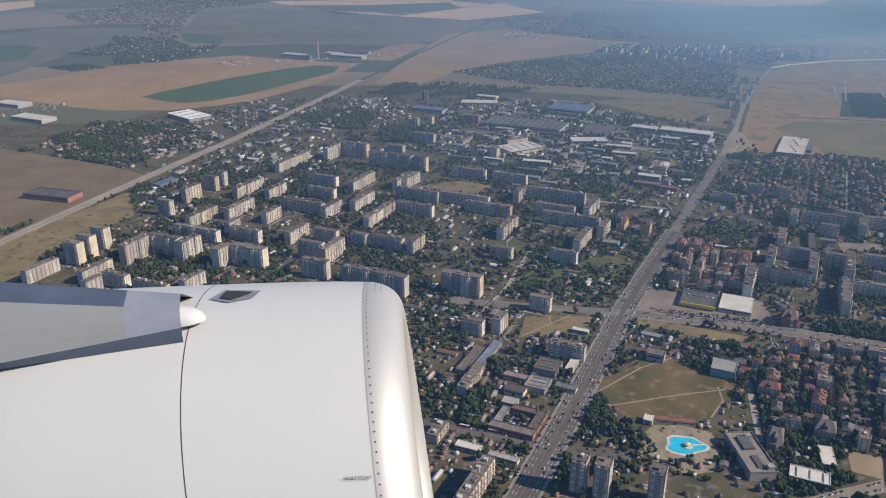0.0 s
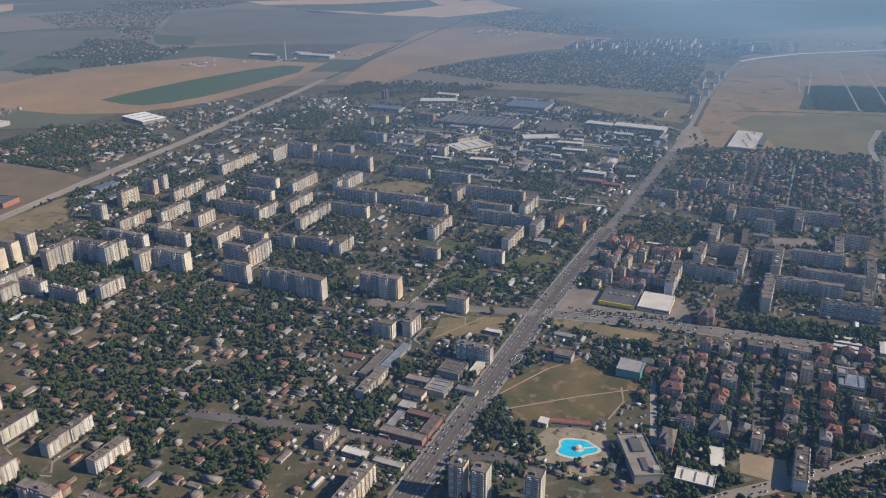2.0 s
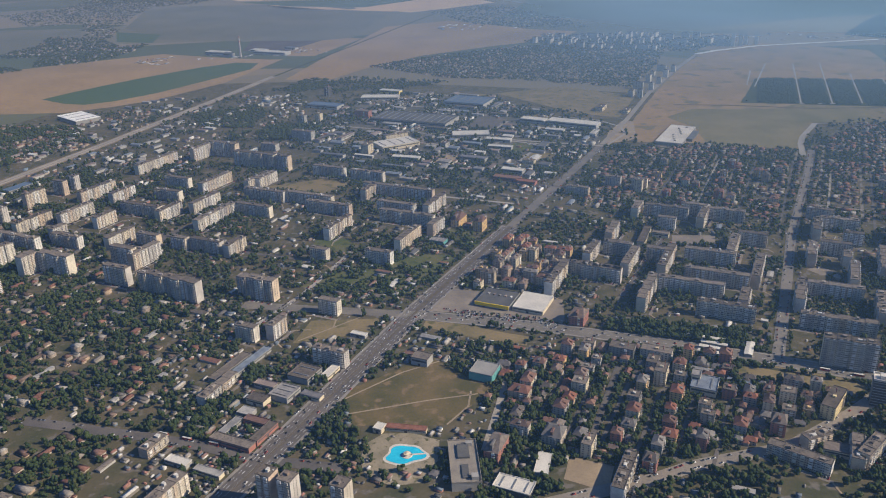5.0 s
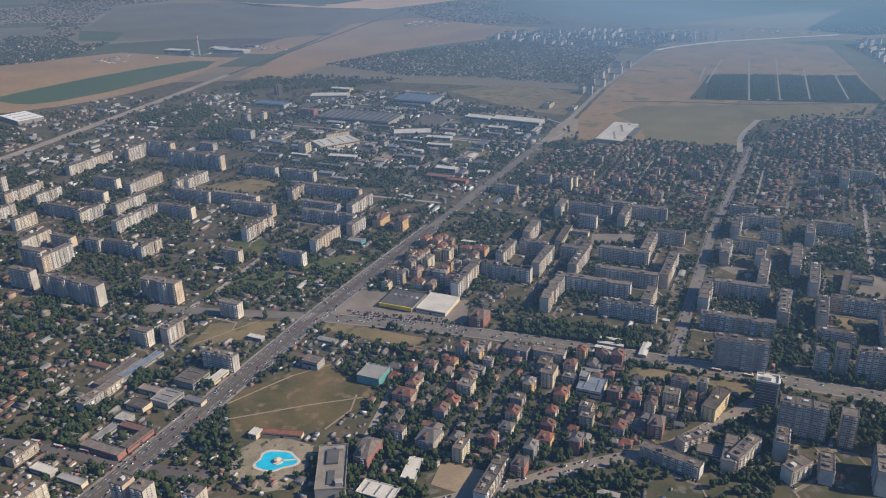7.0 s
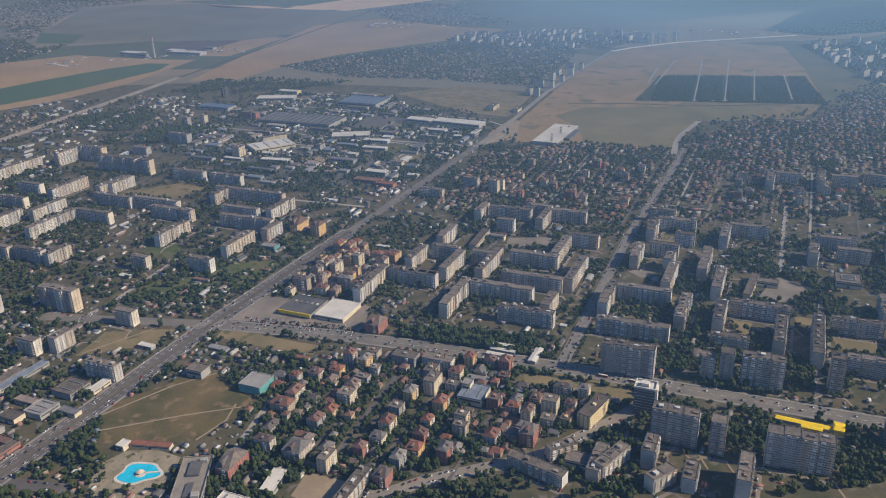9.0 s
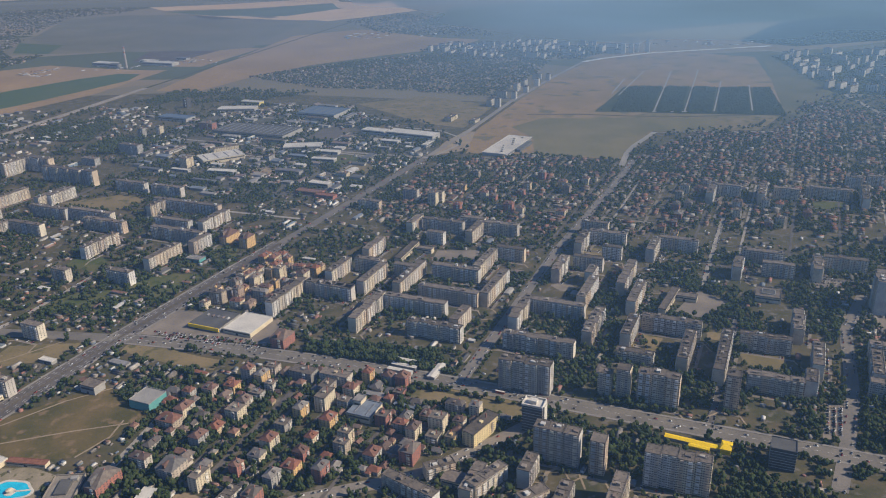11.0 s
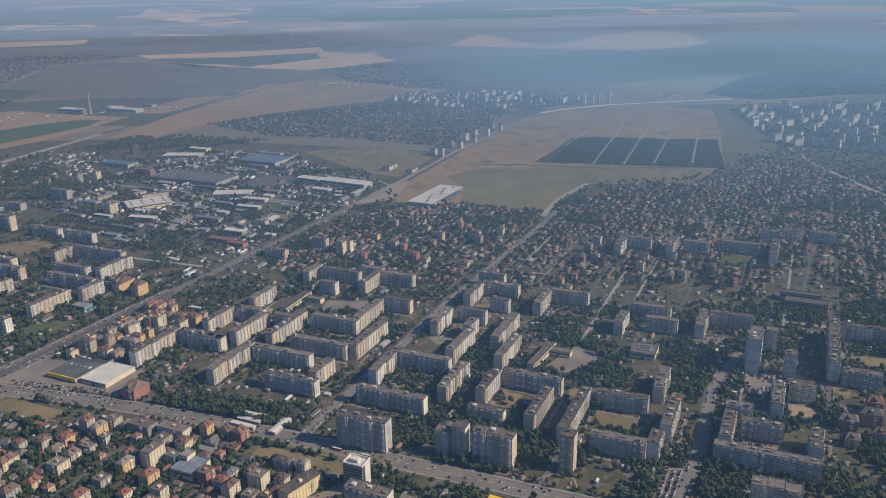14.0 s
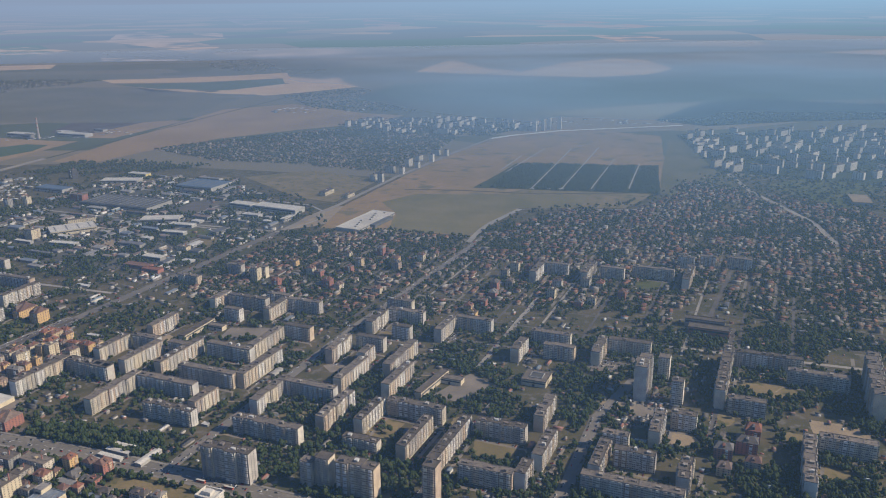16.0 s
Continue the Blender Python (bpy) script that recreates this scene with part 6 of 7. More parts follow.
for x, y, L, W, n, wm, flat in ((180, 640 + 62, 12, 10, 7, ORANGE_WALL, 0), (282, 772, 10, 14, 7, ORANGE_WALL, 0), (262, 790, 9, 22, 5, ORANGE_WALL, 0), (92, 590, 16, 9, 7, PINK_WALL, 0), (118, 560, 8, 14, 7, BEIGE_WALL, 1),
                                (333, 560, 12, 16, 5, PINK_WALL, 0), (347, 548, 20, 8, 5, PINK_WALL, 0), (322, 572, 12, 10, 4, PINK_WALL, 0), (285, 470, 9, 18, 6, BEIGE_WALL, 1), (310, 463, 10, 10, 5, BEIGE_WALL, 1), (268, 460, 14, 10, 4, RENDERED, 0),
                                (352, 505, 18, 10, 5, HALL_WALL, 1), (375, 497, 22, 9, 5, RENDERED, 1), (368, 467, 8, 14, 7, BEIGE_WALL, 1), (440, 430, 10, 9, 7, BEIGE_WALL, 1), (446, 408, 12, 9, 5, PINK_WALL, 0),
                                (420, 402, 9, 12, 6, PINK_WALL, 0), (395, 420, 10, 9, 4, RENDERED, 0), (340, 420, 9, 10, 5, BEIGE_WALL, 0), (317, 440, 10, 9, 4, RENDERED, 0), (350, 400, 9, 9, 4, ORANGE_WALL, 0),
                                (256, 405, 10, 16, 5, PINK_WALL, 0), (243, 400, 9, 20, 5, PINK_WALL, 0), (280, 408, 12, 14, 5, RENDERED, 0), (296, 398, 14, 12, 4, RENDERED, 0), (410, 473, 12, 10, 5, PINK_WALL, 1), (302, 382 - 4, 8, 10, 4, BEIGE_WALL, 0), (330, 376, 8, 10, 5, PINK_WALL, 0),
                                (690, 700, 10, 8, 7, ORANGE_WALL, 1), (700, 706, 8, 8, 8, ORANGE_WALL, 1), (545, 800, 10, 9, 6, RENDERED, 0), (560, 830, 10, 9, 6, PINK_WALL, 0), (500, 850, 18, 10, 7, PINK_WALL, 1), (480, 868, 9, 9, 9, BEIGE_WALL, 1),
                                (850, 455, 14, 10, 6, PINK_WALL, 0), (832, 452, 12, 10, 5, PINK_WALL, 0), (862, 470, 10, 12, 6, PINK_WALL, 0), (845, 436, 10, 9, 4, RENDERED, 0), (823, 432, 9, 9, 4, RENDERED, 0)):
    if is_free(x, y, L * 0.7, W * 0.7, CRS):
        small_apartment(x, y, L, W, CRS, n, wm, TILES, not flat, "rendered apartment house with flat roof" if flat else "rendered apartment house with red tile roof")


small_apartment(466, 420.5, 28, 9, 46, 6, surface("pale_yellow_plaster", (0.72, 0.58, 0.32), (0.64, 0.52, 0.3), 0.2, 1.5), TILES, False, "long pale yellow apartment house with flat roof")
rnd = random.Random(77)
made = 0
for _ in range(2500):
    x, y = rnd.uniform(225, 490), rnd.uniform(350, 525)
    L, W = rnd.choice((7, 8.5, 10, 12)), rnd.choice((6.5, 8))
    if made < 48 and within([(232, 470), (262, 498), (355, 524), (425, 484), (488, 440), (470, 422), (420, 394), (300, 374), (262, 400)], x, y) and is_free(x, y, L, W, CRS, 2.0):
        small_apartment(x, y, L, W, rnd.choice((CRS, AVE)), rnd.choice((3, 4, 4, 5, 6)), rnd.choice((ORANGE_WALL, BEIGE_WALL, BEIGE_WALL, RENDERED, RENDERED, PINK_WALL, HALL_WALL)), TILES, rnd.random() < 0.75,
                        "cream apartment house among gardens", "villas")
        made += 1
made = 0
for _ in range(2500):
    x, y = rnd.uniform(470, 900), rnd.uniform(730, 1000)
    if made < 34 and within([(470, 830), (640, 735), (800, 690), (900, 760), (800, 900), (560, 1000)], x, y) and is_free(x, y, 9, 8, CRS, 2.0):
        small_apartment(x, y, rnd.choice((8, 10)), 8, rnd.choice((CRS, AVE)), rnd.choice((4, 5, 6)), rnd.choice((ORANGE_WALL, BEIGE_WALL, RENDERED, PINK_WALL)), TILES, rnd.random() < 0.6, "cream apartment house among gardens", "villas")
        made += 1


# ---- small houses ----
def house_parts(kind):
    """Walls, roof and chimney of a detached house, one of four shapes."""
    L, W, h = ((5.6, 4.6, 3.2), (6.4, 4.4, 2.0), (4.8, 4.6, 4.4), (7.4, 5.0, 3.0))[kind]
    wall = Shape().box(-L / 2, -W / 2, -0.2, L / 2, W / 2, h)
    roof = Shape().hip(-L / 2, -W / 2, L / 2, W / 2, h, W * 0.34, 0.4, (0.35, 1.0, 0.1, 0.55)[kind])
    if kind == 3:
        wall.box(-L / 2, -W / 2 - 2.2, -0.2, -0.2, -W / 2, h * 0.75)
        roof.hip(-L / 2, -W / 2 - 2.2, -0.2, -W / 2 + 0.4, h * 0.75, 1.0, 0.25, 0.4)
    if kind == 0:
        wall.box(L / 2, -1.2, -0.2, L / 2 + 1.8, 1.4, 1.7)
        roof.hip(L / 2, -1.2, L / 2 + 1.8, 1.4, 1.7, 0.5, 0.2, 1.0)
    chimney = Shape().box(0.6, 0.3, h, 1.0, 0.7, h + W * 0.34 + 0.5)
    win = Shape()
    for z in ([0.5] if h < 2.5 else [0.5, 2.0]):
        for x in (-L * 0.3, 0, L * 0.3):
            win.box(x - 0.4, -W / 2 - 0.05, z, x + 0.4, -W / 2, z + 0.8)
            win.box(L / 2, x * 0.7 - 0.35, z, L / 2 + 0.05, x * 0.7 + 0.35, z + 0.8)
    return wall, roof, chimney, win


HOUSES = [house_parts(k) for k in range(4)]
houses_a = [[s.mesh(n, m) for s, n, m in zip(h, ("wall", "roof", "chimney", "windows"), (RENDERED, TILES, PINK_WALL, GLASS))] for h in HOUSES]
rnd = random.Random(21)
near_houses = [[(225, 470), (262, 500), (355, 526), (425, 486), (490, 440), (470, 420), (420, 392), (352, 384), (285, 395), (262, 440)],
               [(610, 735), (640, 720), (560, 850), (470, 830), (452, 825)], [(470, 830), (660, 730), (800, 690), (830, 760), (790, 830), (500, 990)]]
suburb = [(385, 835), (505, 1030), (575, 1050), (640, 1040), (745, 985), (839, 1071), (900, 1120), (1000, 1100), (1160, 1240), (1330, 1050), (1300, 896), (1064, 640), (1000, 655), (960, 760), (890, 700), (777, 745), (640, 735)]
suburb_left = [(-560, 1000), (-440, 1330), (-300, 1310), (-240, 1180), (-330, 1060)]
estate_right = [(985, 560), (1064, 640), (1300, 896), (1500, 900), (1300, 600), (1050, 430)]
spots, far_rows = [], []
lanes, k = Shape(), 0
for turn, gap, wide in ((AVE, 34, 3.0), (CRS, 92, 2.8)):
    d, nrm = way(turn)
    for i in range(-14, 18):
        c = np.array([870.0, 880.0]) + nrm * (i * gap + rnd.uniform(-5, 5))
        run = []
        for j in np.arange(-520, 520, 8.0):
            q = c + d * j
            ok = within(suburb, *q) or within(estate_right, *q)
            if ok and is_free(q[0], q[1], 8.4, wide, turn, 0.5) and (j * 0.37 + i) % 7 > 0.6:
                run.append(q)
            if run and (not ok or len(run) >= 2):
                a, b = run[0] - d * 4, run[-1] + d * 4
                k += 1
                lanes.add([(*v, 0.12 + 0.0002 * k) for v in (a - nrm * wide / 2, b - nrm * wide / 2, b + nrm * wide / 2, a + nrm * wide / 2)], [(0, 1, 2, 3)])
                take(*((a + b) / 2), np.hypot(*(b - a)), wide, turn, 0.8)
                run = []
tagged(new("suburb_lanes", lanes.mesh("suburb_lanes", surface("dusty_lane", (0.25, 0.215, 0.175), (0.17, 0.15, 0.12), 0.03, 0.5))), "dusty lanes between the suburb gardens", "road", kind="structure")
for poly, num, gap in ((near_houses[0], 330, 0.6), (suburb, 2700, 0.4), (suburb_left, 260, 1.0), (estate_right, 520, 2.0), (QUARTER, 260, 1.5)):
    xs, ys = [q[0] for q in poly], [q[1] for q in poly]
    k = tries = 0
    while k < num and tries < num * 12:
        tries += 1
        x, y = rnd.uniform(min(xs), max(xs)), rnd.uniform(min(ys), max(ys))
        deg, kind, sc = rnd.choice((AVE, CRS)) + rnd.uniform(-5, 5), rnd.choice((0, 0, 1, 1, 2, 3)), rnd.uniform(0.75, 1.3)
        if noise.noise(Vector((x * 0.016, y * 0.016, 4.0))) < -0.22:
            continue
        if within(poly, x, y) and is_free(x, y, 6.2 * sc, 5.0 * sc, deg, gap):
            take(x, y, 6.2 * sc, 5.0 * sc, deg, 0.3)
            spots.append((x, y, deg, kind, sc))
            k += 1
spots.sort(key=lambda p: p[1] + (900 if p[0] < 60 else 0))
for x, y, deg, k, sc in spots[:200]:
    e = thing("house", at(x, y, deg), ("two storey house with a hipped clay tile roof", "low house with a gabled clay tile roof",
                                       "tall narrow house with a pyramid tile roof", "house with a side wing and tile roof")[k], "house", "detached houses")
    e.scale = (sc, sc, sc)
    made = {}
    for n, me in zip(("wall", "roof", "chimney", "windows"), houses_a[k]):
        made[n] = part(n, me, None, made["roof"] if n == "chimney" else made["wall"] if n == "windows" else e, "clay tile roof" if n == "roof" else "", "stuff" if n == "windows" else "")
far_rows = [(x, y, 0, radians(deg), sc * rnd.uniform(1.0, 1.4), sc, sc * rnd.uniform(0.55, 0.9), k) for x, y, deg, k, sc in spots[200:]]
# villages far out on the plain
VILLAGE = [(169, 1765), (331, 1887), (509, 1966), (700, 2000), (850, 1834), (780, 1678), (649, 1442), (458, 1556), (322, 1609)]
UPPER_VILLAGE = [(-1130, 3075), (-981, 3272), (-990, 3585), (-417, 3554), (-499, 3312), (-636, 3230), (-619, 2845), (-537, 2311), (-613, 2362), (-744, 2754), (-887, 2701)]
DARK_VILLAGE = [(-751, 2089), (-705, 2256), (-732, 2431), (-566, 2359), (-470, 2187), (-405, 2236), (-428, 2013), (-498, 1942), (-587, 1916), (-626, 2054), (-701, 2059)]
FAR_TOWN = [(372, 2738), (557, 2917), (637, 2900), (770, 2527), (782, 2252), (625, 2307), (496, 2371)]
OUTER_TOWN = [(-177, 4355), (37, 4739), (424, 4493), (663, 4257), (447, 3832), (89, 3823)]
for poly, num in ((VILLAGE, 800), (UPPER_VILLAGE, 620), (DARK_VILLAGE, 260), (FAR_TOWN, 90), (OUTER_TOWN, 160),
                  ([(560, 2040), (900, 1830), (1080, 1960), (650, 2150)], 200), ([(1110, 1230), (1200, 1330), (1245, 1180), (1150, 1150)], 90), ([(-300, 1310), (-240, 1440), (-170, 1400), (-190, 1280)], 50), ([(-680, 1519), (-626, 1536), (-549, 1485), (-563, 1416), (-640, 1356)], 26)):
    xs, ys = [p[0] for p in poly], [p[1] for p in poly]
    k = 0
    while k < num:
        x, y = rnd.uniform(min(xs), max(xs)), rnd.uniform(min(ys), max(ys))
        if within(poly, x, y) and noise.noise(Vector((x * 0.012, y * 0.012, 9.0))) > rnd.uniform(-0.35, 0.1):
            sc = rnd.uniform(0.5, 0.88)
            far_rows.append((x, y, 0.3, radians(rnd.choice((AVE, CRS)) + rnd.uniform(-8, 8)), sc, sc, sc * rnd.uniform(0.7, 1.3), rnd.choice((0, 1, 2, 3))))
            k += 1
tagged(new("suburb_houses", many("suburb_houses", [tris(h[0]) for h in HOUSES], far_rows, WALLS_FAR)), "rendered walls of many small suburb houses", "houses", kind="stuff")
tagged(new("suburb_roofs", many("suburb_roofs", [tris(h[1]) for h in HOUSES], far_rows, TILES_FAR)), "red brown tile roofs of many small houses", "roofs", kind="stuff")

# garages, kiosks, fences and low outbuildings between the blocks and in the gardens
rnd = random.Random(91)
OUTBUILDING = surface("outbuilding_paint", (0.3, 0.3, 0.3), None, 0.3, 1.5, rough=0.75, island=(
    (0.3, 0.27, 0.24), (0.2, 0.18, 0.16), (0.34, 0.17, 0.13), (0.12, 0.11, 0.1), (0.42, 0.39, 0.35), (0.24, 0.15, 0.12), (0.6, 0.58, 0.54), (0.27, 0.24, 0.2), (0.16, 0.19, 0.22), (0.1, 0.1, 0.1)))
clutter = []
estates = [(20, 340), (930, 340), (1100, 640), (1330, 1050), (1000, 1080), (700, 1000), (480, 980), (250, 900), (60, 940), (-330, 900), (-330, 640), (-100, 640)]
for u in np.arange(-7.5, 8, 2.6):  # stalls in the market's court
    for v in np.arange(-8, 9, 3.4):
        x, y = 88 + u * ax + v * bx, 438 + u * ay + v * by
        L, W, h = rnd.uniform(1.6, 3.2), rnd.uniform(1.4, 2.2), rnd.uniform(1.0, 2.0)
        clutter += [(x, y, 0.0, radians(CRS), L, W, h, 0), (x, y, h, radians(CRS), L + 0.4, W + 0.4, 0.4, 1)]
for u in np.arange(-14, 18, 2.8):  # rows of kiosks on the corner
    for v in np.arange(-14, 15, 3.8):
        x, y = 76 + u * ax + v * bx + rnd.uniform(-0.4, 0.4), 394 + u * ay + v * by + rnd.uniform(-0.4, 0.4)
        L, W, h = rnd.uniform(1.8, 3.4), rnd.uniform(1.4, 2.2), rnd.uniform(1.0, 1.9)
        if rnd.random() < 0.75 and is_free(x, y, L, W, CRS, 0.2):
            clutter += [(x, y, 0.0, radians(CRS), L, W, h, 0), (x, y, h, radians(CRS), L + 0.4, W + 0.4, 0.4, 1)]
            take(x, y, L, W, CRS, 0.2)
base = len(clutter)
while len(clutter) < base + 4200:
    x, y = rnd.uniform(-330, 1330), rnd.uniform(340, 1080)
    if len(clutter) < base + 150:  # kiosks of the market
        x, y = rnd.uniform(775, 825), rnd.uniform(498, 560)
    elif len(clutter) < base + 900:  # stalls and lean-tos beside the boulevard
        x, y = rnd.uniform(20, 330), rnd.uniform(380, 640)
    if within(estates, x, y) and free_spot(x, y):
        deg, kind = rnd.choice((AVE, CRS)) + rnd.uniform(-4, 4), rnd.random()
        L, W, h = ((2.5, 1.05, 0.8) if kind < 0.35 else (rnd.uniform(2.5, 5), rnd.uniform(2, 3), rnd.uniform(1.2, 1.9)) if kind < 0.9 else (rnd.uniform(6, 11), rnd.uniform(3, 4.5), rnd.uniform(1.5, 2.4)))
        if not is_free(x, y, L, W, deg, 0.3):
            continue
        take(x, y, L, W, deg, 0.2)
        clutter.append((x, y, 0.0, radians(deg), L, W, h, 0))
        if kind > 0.35:
            clutter.append((x, y, h, radians(deg), L + 0.3, W + 0.3, rnd.uniform(0.2, 0.7), 1))
tagged(new("outbuildings", many("outbuildings", [box_lo, box_hi], clutter, OUTBUILDING)), "small garages, kiosks and vans between the blocks", "clutter", kind="stuff")

# far estates of pale slabs
rnd = random.Random(31)


def far_block(cx, cy, deg, n, storeys):
    e = thing("far_apartment_block", at(cx, cy, deg), "pale apartment block of a far estate", "apartment block", "far apartment blocks")
    part("wall", once(("fw", n, storeys), lambda: Shape().box(-n * 4.5, -4, -0.2, n * 4.5, 4, storeys * STOREY).mesh("wall", FAR_PANEL)), None, e)
    part("roof", once(("fr", n, storeys), lambda: Shape().tray(-n * 4.5, -4, n * 4.5, 4, storeys * STOREY, 0.4, 0.4).box(-2, -1.5, storeys * STOREY, 2, 1.5, storeys * STOREY + 1.8).mesh("roof", BITUMEN)), None, e)
    if cy < 1500:
        spread = tuple(((k - n + 0.5) * 4.5, 1.1) for k in range(2 * n))
        part("windows", once(("far", storeys, n), lambda: window_column(storeys, spread)), None, e, "dark window panes", "stuff").location = (0, -4, 0)


for poly, num, tall in (([(560, 2040), (700, 1880), (900, 1830), (1010, 1870), (1080, 1960), (900, 2080), (650, 2150)], 78, (5, 7, 9)), ([(1240, 1330), (1330, 1750), (1900, 1750), (1700, 1250), (1480, 1180), (1330, 1290)], 150, (6, 8, 9))):
    xs, ys = [p[0] for p in poly], [p[1] for p in poly]
    placed = []
    while len(placed) < num:
        x, y = rnd.uniform(min(xs), max(xs)), rnd.uniform(min(ys), max(ys))
        if within(poly, x, y) and all(math.hypot(x - a, y - b) > 20 for a, b in placed):
            placed.append((x, y))
            far_block(x, y, rnd.choice((AVE if x < 1200 else 36, CRS if x < 1200 else -50)) + rnd.uniform(-6, 6), rnd.choice((1, 2, 2, 3, 3)), rnd.choice(tall))
for k, (x, y) in enumerate(((1026, 1866), (1047, 1871), (1066, 1886), (1090, 1882))):
    far_block(x, y, CRS, 1, 20)
for k in range(10):  # pairs of slabs beside the road out of the town
    u = k // 2 / 4
    x, y = 646 + 135 * u + rnd.uniform(-6, 6) - 20 * (k % 2), 1357 + 232 * u + rnd.uniform(-8, 8) + 14 * (k % 2)
    far_block(x, y, AVE if k % 3 else CRS, 1 + k % 2, rnd.choice((7, 8, 9)))
for k in range(6):
    far_block(1740 + 32 * k, 1420 + 46 * k, 40, 4, 12)

# ---- trees ----
def lump(rnd, subdiv, rough):
    bm = bmesh.new()
    bmesh.ops.create_icosphere(bm, subdivisions=subdiv, radius=1.0)
    for v in bm.verts:
        v.co *= 1 + rnd.uniform(-rough, rough)
    bm.verts.ensure_lookup_table()
    v = np.array([tuple(p.co) for p in bm.verts])
    f = np.array([[p.index for p in face.verts] for face in bm.faces])
    bm.free()
    return v, f


def crown(seed, lumps, subdiv, high=1.0, rough=0.22):
    """A crown of uneven leaf clumps round a middle, about one metre in radius, standing on z = 0.4."""
    rnd = random.Random(seed)
    vs, fs, k = [], [], 0
    for i in range(lumps):
        v, f = lump(rnd, subdiv, rough)
        a, r = 2.4 * i + rnd.uniform(-0.4, 0.4), 0.0 if i == 0 else rnd.uniform(0.4, 0.75)
        size = rnd.uniform(0.42, 0.62) if i else 0.68
        v = v * size * np.array([1, 1, 0.95 * high]) + np.array([r * math.cos(a), r * math.sin(a), (0.95 + rnd.uniform(-0.3, 0.55)) * high])
        vs.append(v)
        fs.append(f + k)
        k += len(v)
    return np.concatenate(vs), np.concatenate(fs)


rnd = random.Random(41)
tree_meshes = []
for k in range(6):
    v, f = crown(100 + k, 8, 2, 1.0 if k < 4 else 1.7)
    me = bpy.data.meshes.new("crown")
    me.from_pydata(v.tolist(), [], f.tolist())
    me.materials.append(LEAF)
    t = Shape().tube([(0, 0, -0.1, 0.13), (0.02, 0.01, 0.5, 0.09), (0.05, 0.02, 1.0, 0.05)], 6)
    for a in (0.3, 2.5, 4.4):
        t.add([(0.03, 0, 0.45), (-0.03, 0, 0.45), (0.45 * math.cos(a), 0.45 * math.sin(a), 1.0)], [(0, 1, 2)])
        t.tube([(0, 0, 0.45, 0.05), (0.22 * math.cos(a), 0.22 * math.sin(a), 0.7, 0.035), (0.45 * math.cos(a), 0.45 * math.sin(a), 1.0, 0.02)], 5, False)
    tree_meshes.append((t.mesh("trunk", BARK), me))

places = []


def grove(num, area, density=1.0, low=1.3, high=2.6, patchy=1.8):
    """Scatters trees where the ground is free, in drifts."""
    xs, ys = [p[0] for p in area], [p[1] for p in area]
    k = tries = 0
    while k < num and tries < num * 12:
        tries += 1
        x, y = rnd.uniform(min(xs), max(xs)), rnd.uniform(min(ys), max(ys))
        drift = noise.noise(Vector((x * 0.022, y * 0.022, 1.7)))
        if rnd.random() > density * (0.58 + patchy * drift) + 0.05 or not within(area, x, y) or not free_spot(x, y):
            continue
        r = rnd.uniform(low, high)
        if within(works, x, y) and rnd.random() < 0.1:
            continue
        if x < 430 and y < 640 and not (x > 225 and y < 535) and rnd.random() < 0.5:
            continue
        if within(suburb, x, y):
            r *= 0.9
        places.append((x, y, r, rnd.choice((0, 1, 2, 3, 0, 1, 2, 3, 4, 5))))
        k += 1


grove(9800, [(20, 335), (930, 335), (1080, 660), (-120, 660)], 1.15, 1.0, 2.5)
grove(3600, QUARTER, 1.2, 1.1, 2.5)
grove(500, [(-330, 335), (20, 335), (-120, 660), (-420, 660)], 0.7, 1.3, 2.8)
grove(8200, suburb, 1.5, 1.0, 2.1, 0.9)
grove(9500, [(-480, 660), (1120, 660), (1330, 1060), (-200, 1060), (-420, 900)], 1.0, 1.2, 2.6)
grove(1900, [(-560, 1060), (1250, 1060), (1160, 1290), (560, 1080), (500, 1300), (60, 1600), (-420, 1330)], 0.9, 1.4, 2.8)
grove(170, [(48, 440), (60, 436), (95, 515), (82, 522)], 2.0, 1.3, 2.4)
grove(230, [(150, 330), (300, 330), (262, 470), (215, 430), (150, 440), (110, 400)], 1.6, 1.4, 2.8)  # park round the pool
grove(70, [(140, 432), (262, 432), (262, 470), (215, 430)], 2.0, 1.0, 2.0)
grove(1300, [(232, 470), (262, 498), (355, 524), (425, 484), (488, 440), (470, 422), (420, 394), (300, 374), (262, 400)], 2.2, 0.9, 2.0, 0.8)
grove(60, [(120, 420), (160, 440), (150, 475), (140, 470)], 1.6, 1.0, 2.0)
grove(1500, [(500, 335), (950, 335), (1010, 480), (500, 480)], 1.5, 1.0, 2.3)
grove(420, [(335, 540), (370, 560), (450, 525), (440, 505)], 1.8, 1.4, 2.6)
grove(1500, works, 1.5, 1.3, 2.6)
grove(420, [(-40, 1180), (0, 1260), (120, 1240), (110, 1160)], 1.8, 1.8, 3.2)
grove(420, [(-20, 1540), (140, 1640), (330, 1560), (200, 1480)], 1.6, 1.8, 3.2)
grove(1500, [(-560, 1010), (-450, 1330), (-300, 1310), (-240, 1200), (-330, 1070)], 1.6, 1.8, 3.2)
for pts, off in ((BOULEVARD[:5], 13), (BOULEVARD[:5], -13), (CROSS[3:], 10), (CROSS[3:], -10), (LANE, 7.5), (LANE, -7.5), (EAST, 8), (EAST, -8)):
    for x, y, h in along(pts, 6.0):
        d, nrm = way(h)
        c = np.array([x, y]) + nrm * (off + rnd.uniform(-0.8, 0.8))
        if rnd.random() < 0.6 and free_spot(*c):
            places.append((c[0], c[1], rnd.uniform(1.0, 1.8), rnd.randrange(6)))
